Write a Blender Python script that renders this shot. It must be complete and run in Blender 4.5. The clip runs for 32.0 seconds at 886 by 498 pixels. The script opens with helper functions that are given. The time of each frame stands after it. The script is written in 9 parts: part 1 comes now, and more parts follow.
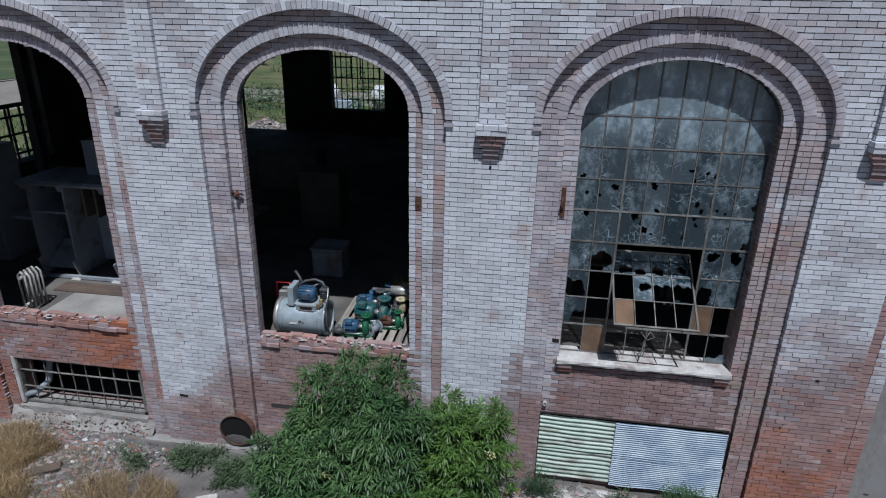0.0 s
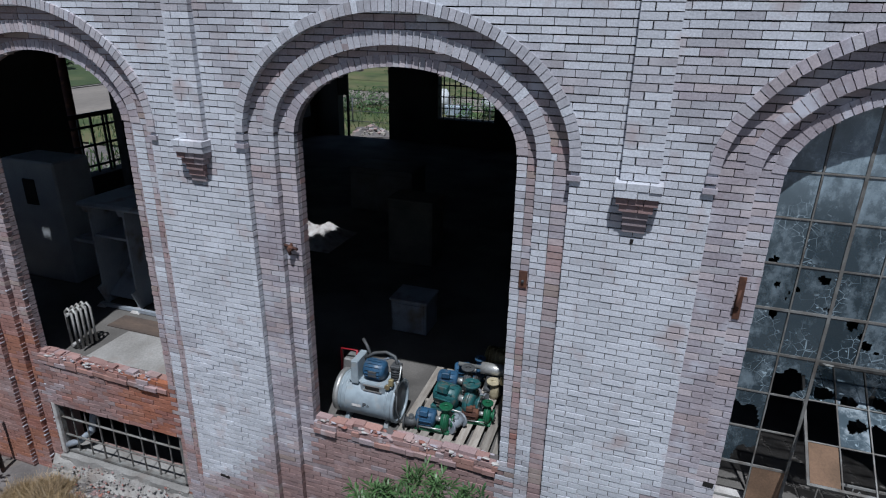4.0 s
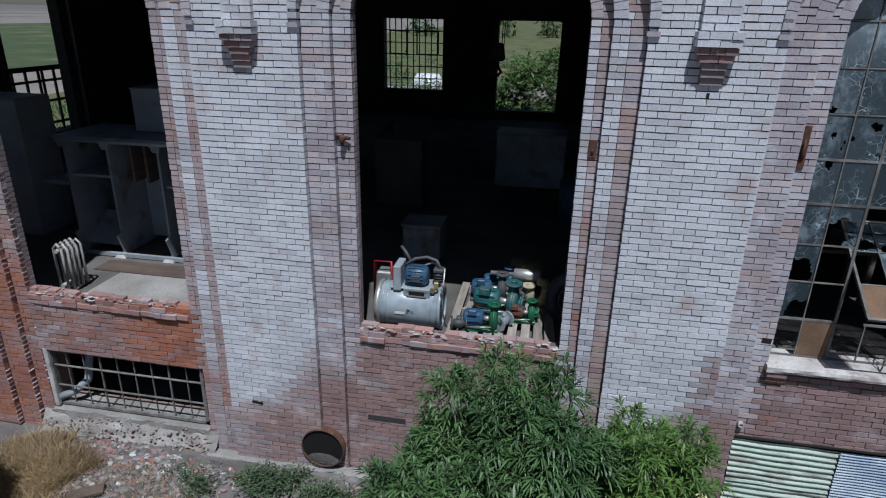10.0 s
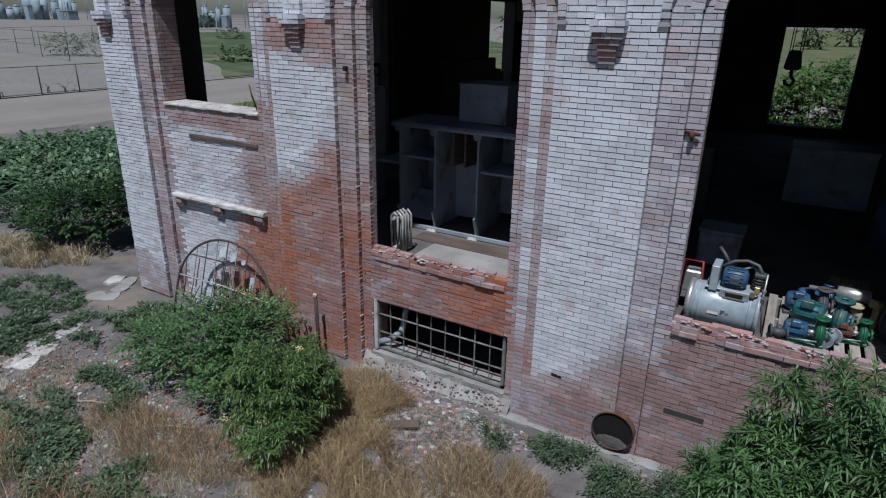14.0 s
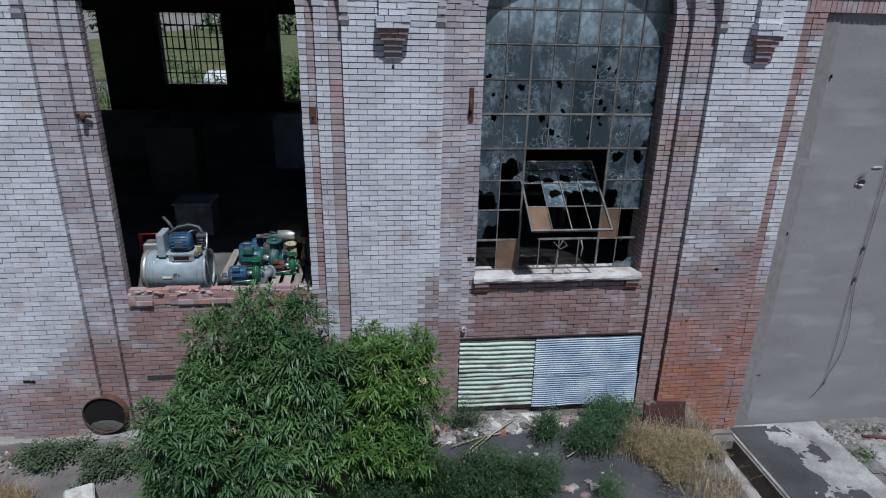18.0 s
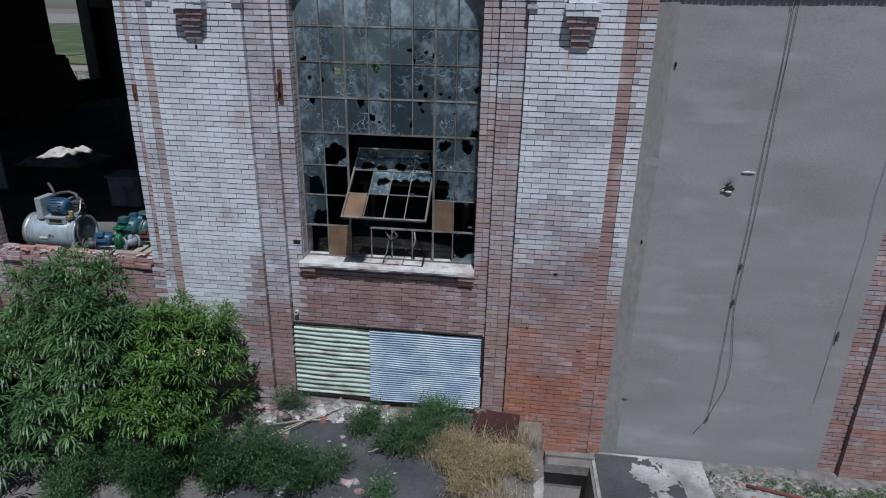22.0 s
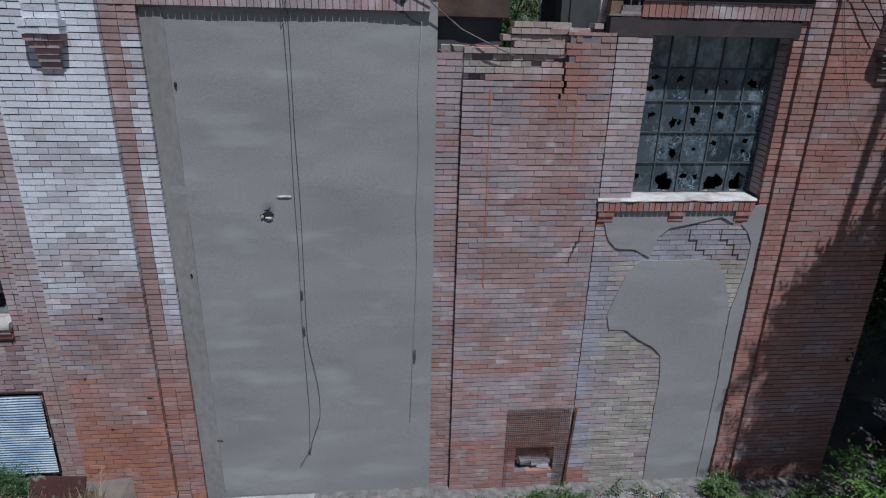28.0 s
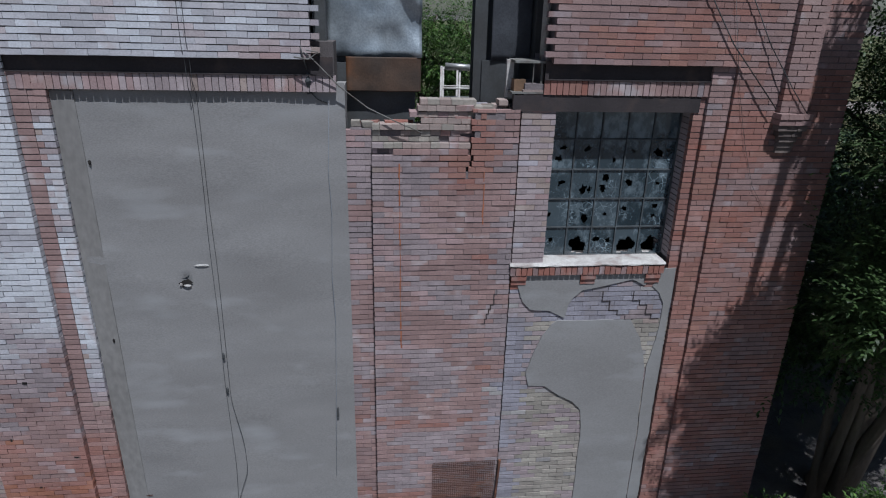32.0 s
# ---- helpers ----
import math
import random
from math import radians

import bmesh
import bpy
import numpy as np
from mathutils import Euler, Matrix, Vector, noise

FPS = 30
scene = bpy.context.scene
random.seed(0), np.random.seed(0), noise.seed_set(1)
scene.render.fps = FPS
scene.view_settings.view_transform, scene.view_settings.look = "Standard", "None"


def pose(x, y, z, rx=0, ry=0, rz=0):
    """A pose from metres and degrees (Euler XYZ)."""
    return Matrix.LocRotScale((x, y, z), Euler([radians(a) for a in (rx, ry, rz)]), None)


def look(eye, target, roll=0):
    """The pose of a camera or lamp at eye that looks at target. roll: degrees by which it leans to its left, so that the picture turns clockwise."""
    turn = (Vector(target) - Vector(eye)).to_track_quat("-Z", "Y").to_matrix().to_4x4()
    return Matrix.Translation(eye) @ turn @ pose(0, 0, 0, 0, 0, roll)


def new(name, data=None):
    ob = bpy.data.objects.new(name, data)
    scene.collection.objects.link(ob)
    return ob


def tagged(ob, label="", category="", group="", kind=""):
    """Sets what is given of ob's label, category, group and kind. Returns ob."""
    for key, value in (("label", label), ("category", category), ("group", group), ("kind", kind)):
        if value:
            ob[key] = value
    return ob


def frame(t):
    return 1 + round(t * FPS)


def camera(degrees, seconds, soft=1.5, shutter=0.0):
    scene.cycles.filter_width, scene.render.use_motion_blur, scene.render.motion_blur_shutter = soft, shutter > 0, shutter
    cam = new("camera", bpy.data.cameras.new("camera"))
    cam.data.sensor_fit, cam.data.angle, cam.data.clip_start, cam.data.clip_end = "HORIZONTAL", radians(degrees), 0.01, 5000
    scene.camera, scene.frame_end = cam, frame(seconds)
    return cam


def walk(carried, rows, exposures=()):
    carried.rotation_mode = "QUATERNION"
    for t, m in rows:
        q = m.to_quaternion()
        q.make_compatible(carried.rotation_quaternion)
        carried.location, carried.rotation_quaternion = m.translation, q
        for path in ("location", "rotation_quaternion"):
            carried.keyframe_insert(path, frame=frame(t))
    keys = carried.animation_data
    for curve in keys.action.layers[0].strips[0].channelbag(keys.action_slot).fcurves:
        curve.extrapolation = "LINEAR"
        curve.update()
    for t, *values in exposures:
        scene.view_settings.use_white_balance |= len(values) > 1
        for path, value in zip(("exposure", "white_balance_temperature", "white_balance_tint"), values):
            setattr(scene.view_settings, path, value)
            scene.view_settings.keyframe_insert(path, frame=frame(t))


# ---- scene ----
cam = camera(71.8, 32.0, soft=1.15)
METRES, EYE, TILT, LEAN, TURN = 19.2, 6.95, 0.0, 0.0, 8.2
OX, OY = 0.53, -7.872
ROWS = [
    (0.0, 0.0, 0.0, 0.0, 0.4, -21.19, -1.03),
    (0.5, 0.0002, 0.015, -0.0012, 0.41, -21.19, -1.04),
    (1.0, -0.0, 0.0318, -0.0008, 0.43, -21.23, -1.04),
    (1.5, -0.0008, 0.0496, -0.001, 4.83, -21.26, -0.95),
    (2.0, -0.0018, 0.0677, -0.0014, 10.17, -21.19, -0.87),
    (2.5, -0.0028, 0.0867, -0.0007, 12.22, -21.17, -0.85),
    (4.5, -0.0084, 0.1328, 0.0005, 10.16, -21.17, -0.94),
    (5.0, -0.0093, 0.1327, -0.004, 9.77, -21.15, -0.93),
    (5.5, -0.01, 0.1315, -0.0177, 9.53, -21.15, -0.96),
    (6.0, -0.0101, 0.131, -0.0298, 9.33, -21.11, -0.94),
    (6.5, -0.0099, 0.1302, -0.0383, 9.13, -21.08, -0.98),
    (7.0, -0.013, 0.1276, -0.0409, 8.95, -21.05, -1.01),
    (7.5, -0.0216, 0.1235, -0.0504, 8.84, -21.03, -1.04),
    (8.0, -0.0337, 0.1187, -0.0566, 8.75, -21.04, -1.03),
    (8.5, -0.0466, 0.1139, -0.0617, 7.63, -21.01, -1.06),
    (9.0, -0.0597, 0.1093, -0.0662, 2.97, -21.04, -1.17),
    (9.5, -0.0731, 0.1043, -0.0657, 0.42, -21.03, -1.22),
    (10.0, -0.086, 0.0994, -0.0638, 2.34, -21.01, -1.16),
    (10.5, -0.0973, 0.0942, -0.0628, 6.92, -20.99, -1.1),
    (11.0, -0.1085, 0.0886, -0.0638, 12.1, -20.94, -1.09),
    (11.5, -0.1194, 0.0825, -0.0649, 18.29, -20.92, -0.96),
    (12.0, -0.1287, 0.0767, -0.0658, 23.73, -20.9, -0.85),
    (12.5, -0.1364, 0.0715, -0.0673, 26.9, -20.8, -0.84),
    (13.0, -0.1427, 0.066, -0.0687, 28.9, -20.76, -0.81),
    (13.5, -0.1495, 0.0603, -0.0694, 29.26, -20.71, -0.84),
    (14.0, -0.1551, 0.0549, -0.0699, 22.34, -20.63, -1.04),
    (14.5, -0.1555, 0.0539, -0.0697, 5.1, -20.67, -1.23),
    (15.0, -0.1526, 0.0549, -0.0678, -12.01, -20.8, -1.4),
    (15.5, -0.1479, 0.0526, -0.065, -18.32, -20.88, -1.41),
    (17.5, -0.0693, 0.0271, -0.0668, -15.0, -20.87, -1.22),
    (18.0, -0.04, 0.0195, -0.0682, -14.72, -20.87, -1.22),
    (18.5, -0.01, 0.0139, -0.0698, -14.3, -20.86, -1.21),
    (19.0, 0.0193, 0.0088, -0.0713, -12.45, -20.89, -1.15),
    (19.5, 0.0472, 0.0049, -0.0726, -10.58, -20.88, -1.13),
    (20.0, 0.0753, 0.0012, -0.0741, -7.28, -20.87, -1.1),
    (20.5, 0.1028, -0.0026, -0.0754, -5.51, -20.86, -1.12),
    (21.0, 0.1296, -0.0061, -0.0764, -3.17, -20.84, -1.1),
    (21.5, 0.1558, -0.0082, -0.0764, -2.08, -20.86, -1.1),
    (22.0, 0.179, -0.0088, -0.0776, -1.46, -20.75, -1.12),
    (22.5, 0.2026, -0.008, -0.0787, -1.05, -20.82, -1.12),
    (23.0, 0.2249, -0.0075, -0.0802, -0.77, -20.82, -1.07),
    (23.5, 0.246, -0.0066, -0.0809, -0.57, -20.86, -1.06),
    (24.0, 0.2665, -0.0067, -0.0815, -0.34, -20.86, -1.05),
    (24.5, 0.2873, -0.0073, -0.0812, -0.28, -20.97, -1.03),
    (25.0, 0.3085, -0.0075, -0.0806, -0.23, -21.01, -1.05),
    (25.5, 0.3291, -0.0075, -0.0813, -1.7, -21.04, -1.09),
    (26.0, 0.3511, -0.0053, -0.0828, -8.56, -21.07, -1.21),
    (26.5, 0.3698, -0.0044, -0.0836, -10.38, -21.14, -1.23),
    (28.5, 0.3921, 0.0032, -0.0542, -15.09, -20.95, -1.35),
    (29.0, 0.3938, 0.0034, -0.0514, -16.23, -20.91, -1.33),
    (29.5, 0.4029, 0.0015, -0.0508, -16.3, -20.91, -1.3),
    (30.0, 0.4182, -0.0025, -0.0496, -14.81, -20.94, -1.26),
    (30.5, 0.4351, -0.0065, -0.0505, -14.23, -20.9, -1.32),
    (31.0, 0.4403, -0.0069, -0.0423, -14.14, -20.91, -1.33),
    (31.5, 0.4413, -0.0068, -0.0297, -14.04, -20.89, -1.34),
    (32.0, 0.4403, -0.0065, -0.019, -13.95, -20.87, -1.35),
]
walk(cam, [(t, pose(OX, OY, EYE, TILT, LEAN, TURN) @ pose(METRES * x, METRES * y, METRES * z, 90 + pitch, roll, yaw)) for t, x, y, z, yaw, pitch, roll in ROWS], exposures=((0.0, -0.15, 5750, 9),))

# ---- world, sun, exposure ----
SUN = Vector((0.26, -1.0, 2.2)).normalized()
elev = math.asin(SUN.z)
world = bpy.data.worlds.new("sky")
scene.world = world
world.use_nodes = True
wn = world.node_tree.nodes
sky = wn.new("ShaderNodeTexSky")
sky.sky_type, sky.sun_disc = "NISHITA", False
sky.sun_elevation = elev
sky.sun_rotation = math.atan2(SUN.x, SUN.y)
world.node_tree.links.new(sky.outputs[0], wn["Background"].inputs[0])
wn["Background"].inputs[1].default_value = 0.046
lamp = bpy.data.lights.new("sun", "SUN")
lamp.energy, lamp.angle, lamp.color = 4.85, radians(0.6), (1.0, 0.97, 0.93)
sun = new("sun", lamp)
sun.matrix_world = look(SUN * 40, (0, 0, 0))
scene.view_settings.exposure = 0.0


# ---- mesh helpers ----
class MB:
    """Collects vertices and faces of one mesh."""

    def __init__(self):
        self.v, self.f, self.m, self.s = [], [], [], []

    def face(self, idx, m=0, smooth=False):
        self.f.append(idx), self.m.append(m), self.s.append(smooth)

    def box(self, x0, x1, y0, y1, z0, z1, m=0, back=True):
        n = len(self.v)
        self.v += [(x0, y0, z0), (x1, y0, z0), (x1, y1, z0), (x0, y1, z0), (x0, y0, z1), (x1, y0, z1), (x1, y1, z1), (x0, y1, z1)]
        for q in ((0, 1, 5, 4), (1, 2, 6, 5), (3, 0, 4, 7), (4, 5, 6, 7), (3, 2, 1, 0)):
            self.face(tuple(n + i for i in q), m)
        if back:
            self.face((n + 2, n + 3, n + 7, n + 6), m)
        return self

    def obox(self, c, size, rot=None, m=0, taper=1.0, bev=0.0):
        """A box round c turned by the Matrix rot; taper shrinks its top; bev cuts its edges."""
        n = len(self.v)
        hx, hy, hz = (s / 2 for s in size)
        rot = rot or Matrix.Identity(3)
        c = Vector(c)
        if bev <= 0:
            pts = [(-hx, -hy, -hz), (hx, -hy, -hz), (hx, hy, -hz), (-hx, hy, -hz)]
            pts += [(x * taper, y * taper, hz) for x, y, z in pts]
            self.v += [tuple(c + rot @ Vector(p)) for p in pts]
            for q in ((0, 1, 5, 4), (1, 2, 6, 5), (2, 3, 7, 6), (3, 0, 4, 7), (4, 5, 6, 7), (3, 2, 1, 0)):
                self.face(tuple(n + i for i in q), m)
            return self
        b = min(bev, hx * 0.9, hy * 0.9, hz * 0.9)
        rings = []
        for z, k, t in ((-hz, b, 1), (-hz + b, 0, 1), (hz - b, 0, taper), (hz, b, taper)):
            x, y = (hx - k) * t, (hy - k) * t
            o = (b if k == 0 else b * 0.4) * t
            ring = [(-x + o, -y), (x - o, -y), (x, -y + o), (x, y - o), (x - o, y), (-x + o, y), (-x, y - o), (-x, -y + o)]
            rings.append([tuple(c + rot @ Vector((p[0], p[1], z))) for p in ring])
        for r in rings:
            self.v += r
        for i in range(3):
            for j in range(8):
                a, d = n + i * 8 + j, n + i * 8 + (j + 1) % 8
                self.face((a, d, d + 8, a + 8), m)
        self.face(tuple(n + j for j in reversed(range(8))), m)
        self.face(tuple(n + 24 + j for j in range(8)), m)
        return self

    def tube(self, pts, r, n=10, m=0, caps=True, smooth=True):
        """A round bar along points; r a number or one radius a point."""
        pts = [Vector(p) for p in pts]
        rs = r if isinstance(r, (list, tuple)) else [r] * len(pts)
        base = len(self.v)
        side = None
        for i, p in enumerate(pts):
            d = (pts[min(i + 1, len(pts) - 1)] - pts[max(i - 1, 0)]).normalized()
            if side is None:
                side = d.orthogonal().normalized()
            side = (side - d * side.dot(d)).normalized()
            up = d.cross(side)
            for k in range(n):
                a = 2 * math.pi * k / n
                self.v.append(tuple(p + (side * math.cos(a) + up * math.sin(a)) * rs[i]))
        for i in range(len(pts) - 1):
            for k in range(n):
                a, b = base + i * n + k, base + i * n + (k + 1) % n
                self.face((a, b, b + n, a + n), m, smooth)
        if caps:
            self.face(tuple(base + k for k in reversed(range(n))), m)
            self.face(tuple(base + (len(pts) - 1) * n + k for k in range(n)), m)
        return self

    def ring(self, c, axis, r0, r1, width, n=24, m=0):
        """A flat-sided hollow ring (pipe piece) round axis."""
        axis = Vector(axis).normalized()
        a = axis.orthogonal().normalized()
        b = axis.cross(a)
        base = len(self.v)
        c = Vector(c)
        for rr, s in ((r1, -0.5), (r1, 0.5), (r0, 0.5), (r0, -0.5)):
            for k in range(n):
                t = 2 * math.pi * k / n
                self.v.append(tuple(c + axis * s * width + (a * math.cos(t) + b * math.sin(t)) * rr))
        for i in range(4):
            for k in range(n):
                p, q = base + i * n + k, base + i * n + (k + 1) % n
                j = (i + 1) % 4
                self.face((p, q, base + j * n + (k + 1) % n, base + j * n + k), m, i % 2 == 0)
        return self

    def blob(self, c, r, m=0, n=7, rough=0.15, seed=0, flat=1.0):
        """An uneven stone or lump."""
        rng = random.Random(seed)
        rx, ry, rz = r if isinstance(r, (list, tuple)) else (r, r, r)
        base = len(self.v)
        rows = max(3, n // 2)
        off = [rng.uniform(0, 6) for _ in range(3)]
        for i in range(1, rows):
            t = math.pi * i / rows
            for k in range(n):
                a = 2 * math.pi * (k + 0.5 * (i % 2)) / n
                q = 1 + rough * rng.uniform(-1, 1)
                self.v.append((c[0] + rx * q * math.sin(t) * math.cos(a), c[1] + ry * q * math.sin(t) * math.sin(a), c[2] + rz * q * math.cos(t)))
        top, bot = len(self.v), len(self.v) + 1
        self.v += [(c[0], c[1], c[2] + rz * flat), (c[0], c[1], c[2] - rz)]
        for i in range(rows - 2):
            for k in range(n):
                a, b = base + i * n + k, base + i * n + (k + 1) % n
                self.face((a, a + n, b + n, b), m)
        for k in range(n):
            self.face((top, base + k, base + (k + 1) % n), m)
            e = base + (rows - 2) * n
            self.face((bot, e + (k + 1) % n, e + k), m)
        return self

    def disc(self, c, axis, r, n=20, m=0):
        axis = Vector(axis).normalized()
        a = axis.orthogonal().normalized()
        b = axis.cross(a)
        base = len(self.v)
        self.v += [tuple(Vector(c) + (a * math.cos(2 * math.pi * k / n) + b * math.sin(2 * math.pi * k / n)) * r) for k in range(n)]
        self.face(tuple(base + k for k in range(n)), m)
        return self

    def mesh(self, name, mats):
        me = bpy.data.meshes.new(name)
        me.from_pydata(self.v, [], self.f)
        for mt in mats if isinstance(mats, (list, tuple)) else [mats]:
            me.materials.append(mt)
        me.polygons.foreach_set("material_index", self.m)
        me.polygons.foreach_set("use_smooth", self.s)
        me.update()
        return me


def thing(name, at, label, category, group="", kind=""):
    ob = new(name)
    ob.location = at
    ob.empty_display_size = 0.1
    return tagged(ob, label, category, group, kind)


def origin_of(ob):
    m = Vector((0, 0, 0))
    while ob is not None:
        m += ob.location
        if ob.parent is not None:
            m += ob.matrix_parent_inverse.translation
        ob = ob.parent
    return m


def part(name, mb, mats, parent, label=""):
    """One mesh, given in world metres, as a part under a thing or a part."""
    ob = new(name, mb.mesh(name, mats))
    if parent is not None:
        ob.parent = parent
        ob.matrix_parent_inverse = Matrix.Translation(-origin_of(parent))
    if label:
        tagged(ob, label)
    return ob


def solid(name, mb, mats, label, category, group="", kind=""):
    """One mesh as a top-level thing."""
    return tagged(new(name, mb.mesh(name, mats)), label, category, group, kind)


# ---- materials ----
def mat(name, c1, c2=None, rough=0.85, scale=3.0, fine=45.0, bump=0.25, metal=0.0, rnd=0.12, stain=None, sscale=0.8, samt=0.5, spec=0.3, stretch=(1, 1, 1), rvar=0.1):
    m = bpy.data.materials.new(name)
    m.use_nodes = True
    nt = m.node_tree
    N, L = nt.nodes, nt.links
    bsdf = N["Principled BSDF"]
    geo = N.new("ShaderNodeNewGeometry")
    mp = N.new("ShaderNodeMapping")
    mp.inputs["Scale"].default_value = stretch
    L.new(geo.outputs["Position"], mp.inputs[0])

    def noi(sc, det=4.0):
        n = N.new("ShaderNodeTexNoise")
        n.inputs["Scale"].default_value, n.inputs["Detail"].default_value = sc, det
        L.new(mp.outputs[0], n.inputs["Vector"])
        return n.outputs["Fac"]

    def ramp(fac, a, b):
        r = N.new("ShaderNodeMapRange")
        r.inputs["From Min"].default_value, r.inputs["From Max"].default_value = a, b
        L.new(fac, r.inputs["Value"])
        return r.outputs["Result"]

    def mix(fac, a, b, kind="MIX"):
        x = N.new("ShaderNodeMix")
        x.data_type, x.blend_type = "RGBA", kind
        for sock, val in ((x.inputs[0], fac), (x.inputs[6], a), (x.inputs[7], b)):
            if isinstance(val, bpy.types.NodeSocket):
                L.new(val, sock)
            elif isinstance(val, (int, float)):
                sock.default_value = val
            else:
                sock.default_value = (*val, 1)
        return x.outputs[2]

    c2 = c2 or tuple(v * 0.75 for v in c1)
    col = mix(ramp(noi(scale), 0.35, 0.65), c1, c2)
    fn = noi(fine, 3.0)
    col = mix(0.32, col, mix(ramp(fn, 0.3, 0.7), (0.3, 0.3, 0.3), (1.1, 1.1, 1.1)), "MULTIPLY")
    if stain:
        col = mix(ramp(noi(sscale, 6.0), 0.62 - 0.25 * samt, 0.72), col, stain)
    if rnd:
        info = N.new("ShaderNodeObjectInfo")
        add = N.new("ShaderNodeMath")
        add.operation = "ADD"
        L.new(info.outputs["Random"], add.inputs[0])
        L.new(geo.outputs["Random Per Island"], add.inputs[1])
        fr = N.new("ShaderNodeMath")
        fr.operation = "FRACT"
        L.new(add.outputs[0], fr.inputs[0])
        val = N.new("ShaderNodeMapRange")
        val.inputs["To Min"].default_value, val.inputs["To Max"].default_value = 1 - rnd * 1.6, 1 + rnd
        L.new(fr.outputs[0], val.inputs["Value"])
        hsv = N.new("ShaderNodeHueSaturation")
        L.new(val.outputs["Result"], hsv.inputs["Value"])
        L.new(col, hsv.inputs["Color"])
        col = hsv.outputs["Color"]
    L.new(col, bsdf.inputs["Base Color"])
    rr = N.new("ShaderNodeMapRange")
    rr.inputs["To Min"].default_value, rr.inputs["To Max"].default_value = max(0.02, rough - rvar), min(1, rough + rvar)
    L.new(fn, rr.inputs["Value"])
    L.new(rr.outputs["Result"], bsdf.inputs["Roughness"])
    bsdf.inputs["Metallic"].default_value = metal
    bsdf.inputs["Specular IOR Level"].default_value = spec
    if bump:
        b = N.new("ShaderNodeBump")
        b.inputs["Strength"].default_value, b.inputs["Distance"].default_value = bump, 0.01
        L.new(fn, b.inputs["Height"])
        L.new(b.outputs[0], bsdf.inputs["Normal"])
    return m


def leafmat(name, c1, c2, trans=0.35):
    m = mat(name, c1, c2, rough=0.45, scale=1.5, fine=20, bump=0.0, rnd=0.36, spec=0.45)
    nt = m.node_tree
    bsdf = nt.nodes["Principled BSDF"]
    tr = nt.nodes.new("ShaderNodeBsdfTranslucent")
    src = bsdf.inputs["Base Color"].links[0].from_socket
    nt.links.new(src, tr.inputs[0])
    mx = nt.nodes.new("ShaderNodeMixShader")
    mx.inputs[0].default_value = trans
    nt.links.new(bsdf.outputs[0], mx.inputs[1])
    nt.links.new(tr.outputs[0], mx.inputs[2])
    nt.links.new(mx.outputs[0], nt.nodes["Material Output"].inputs["Surface"])
    return m


B_WHITE = mat("whitewashed_brick", (0.64, 0.655, 0.70), (0.55, 0.56, 0.60), stain=(0.45, 0.39, 0.395), sscale=3.0, samt=0.24, rnd=0.08, scale=1.6, fine=60)
B_WORN = mat("worn_whitewash_brick", (0.43, 0.40, 0.44), (0.36, 0.31, 0.33), stain=(0.50, 0.50, 0.55), sscale=4.0, samt=0.35, rnd=0.1, scale=1.8, fine=60)
B_PINK = mat("thin_paint_brick", (0.375, 0.27, 0.255), (0.315, 0.212, 0.198), stain=(0.42, 0.38, 0.39), sscale=4.0, samt=0.35, rnd=0.1, scale=1.8, fine=60)
B_MAUVE = mat("weathered_mauve_brick", (0.30, 0.212, 0.207), (0.25, 0.165, 0.158), stain=(0.35, 0.29, 0.30), sscale=4.0, samt=0.3, rnd=0.1, scale=1.8, fine=60)
B_RED = mat("bare_red_brick", (0.325, 0.148, 0.115), (0.262, 0.115, 0.092), stain=(0.34, 0.24, 0.22), sscale=3.0, samt=0.3, rnd=0.09, fine=60)
B_ORANGE = mat("washed_orange_brick", (0.40, 0.15, 0.075), (0.32, 0.118, 0.066), stain=(0.25, 0.13, 0.11), sscale=2.5, samt=0.3, rnd=0.09, fine=60)
B_BUFF = mat("buff_brick", (0.385, 0.355, 0.31), (0.30, 0.27, 0.24), stain=(0.32, 0.28, 0.25), sscale=4, samt=0.3, rnd=0.16)
B_GREY = mat("grey_lavender_brick", (0.325, 0.315, 0.36), (0.265, 0.25, 0.285), stain=(0.25, 0.23, 0.24), sscale=3, samt=0.3, rnd=0.1)
# grimy brick; also carries the shade painted on the lower corbel courses
B_SOOT_SHADE = mat("grime_shade_brick", (0.16, 0.13, 0.12), (0.10, 0.085, 0.08), stain=(0.22, 0.18, 0.16), sscale=2, samt=0.3, rnd=0.2)
BRICKS = [B_WHITE, B_WORN, B_PINK, B_MAUVE, B_RED, B_ORANGE, B_BUFF, B_GREY, B_SOOT_SHADE]
WHITE, WORN, PINK, MAUVE, RED, ORANGE, BUFF, GREY, SOOT_SHADE = range(9)
COAT = {WHITE: (0.60, 0.615, 0.66), WORN: (0.42, 0.39, 0.42), PINK: (0.378, 0.258, 0.243), MAUVE: (0.292, 0.192, 0.182), RED: (0.335, 0.145, 0.11), ORANGE: (0.40, 0.15, 0.075), BUFF: (0.375, 0.345, 0.305), GREY: (0.34, 0.335, 0.365), SOOT_SHADE: (0.13, 0.11, 0.10)}
PALETTE = [(v, k) for k, v in COAT.items()]
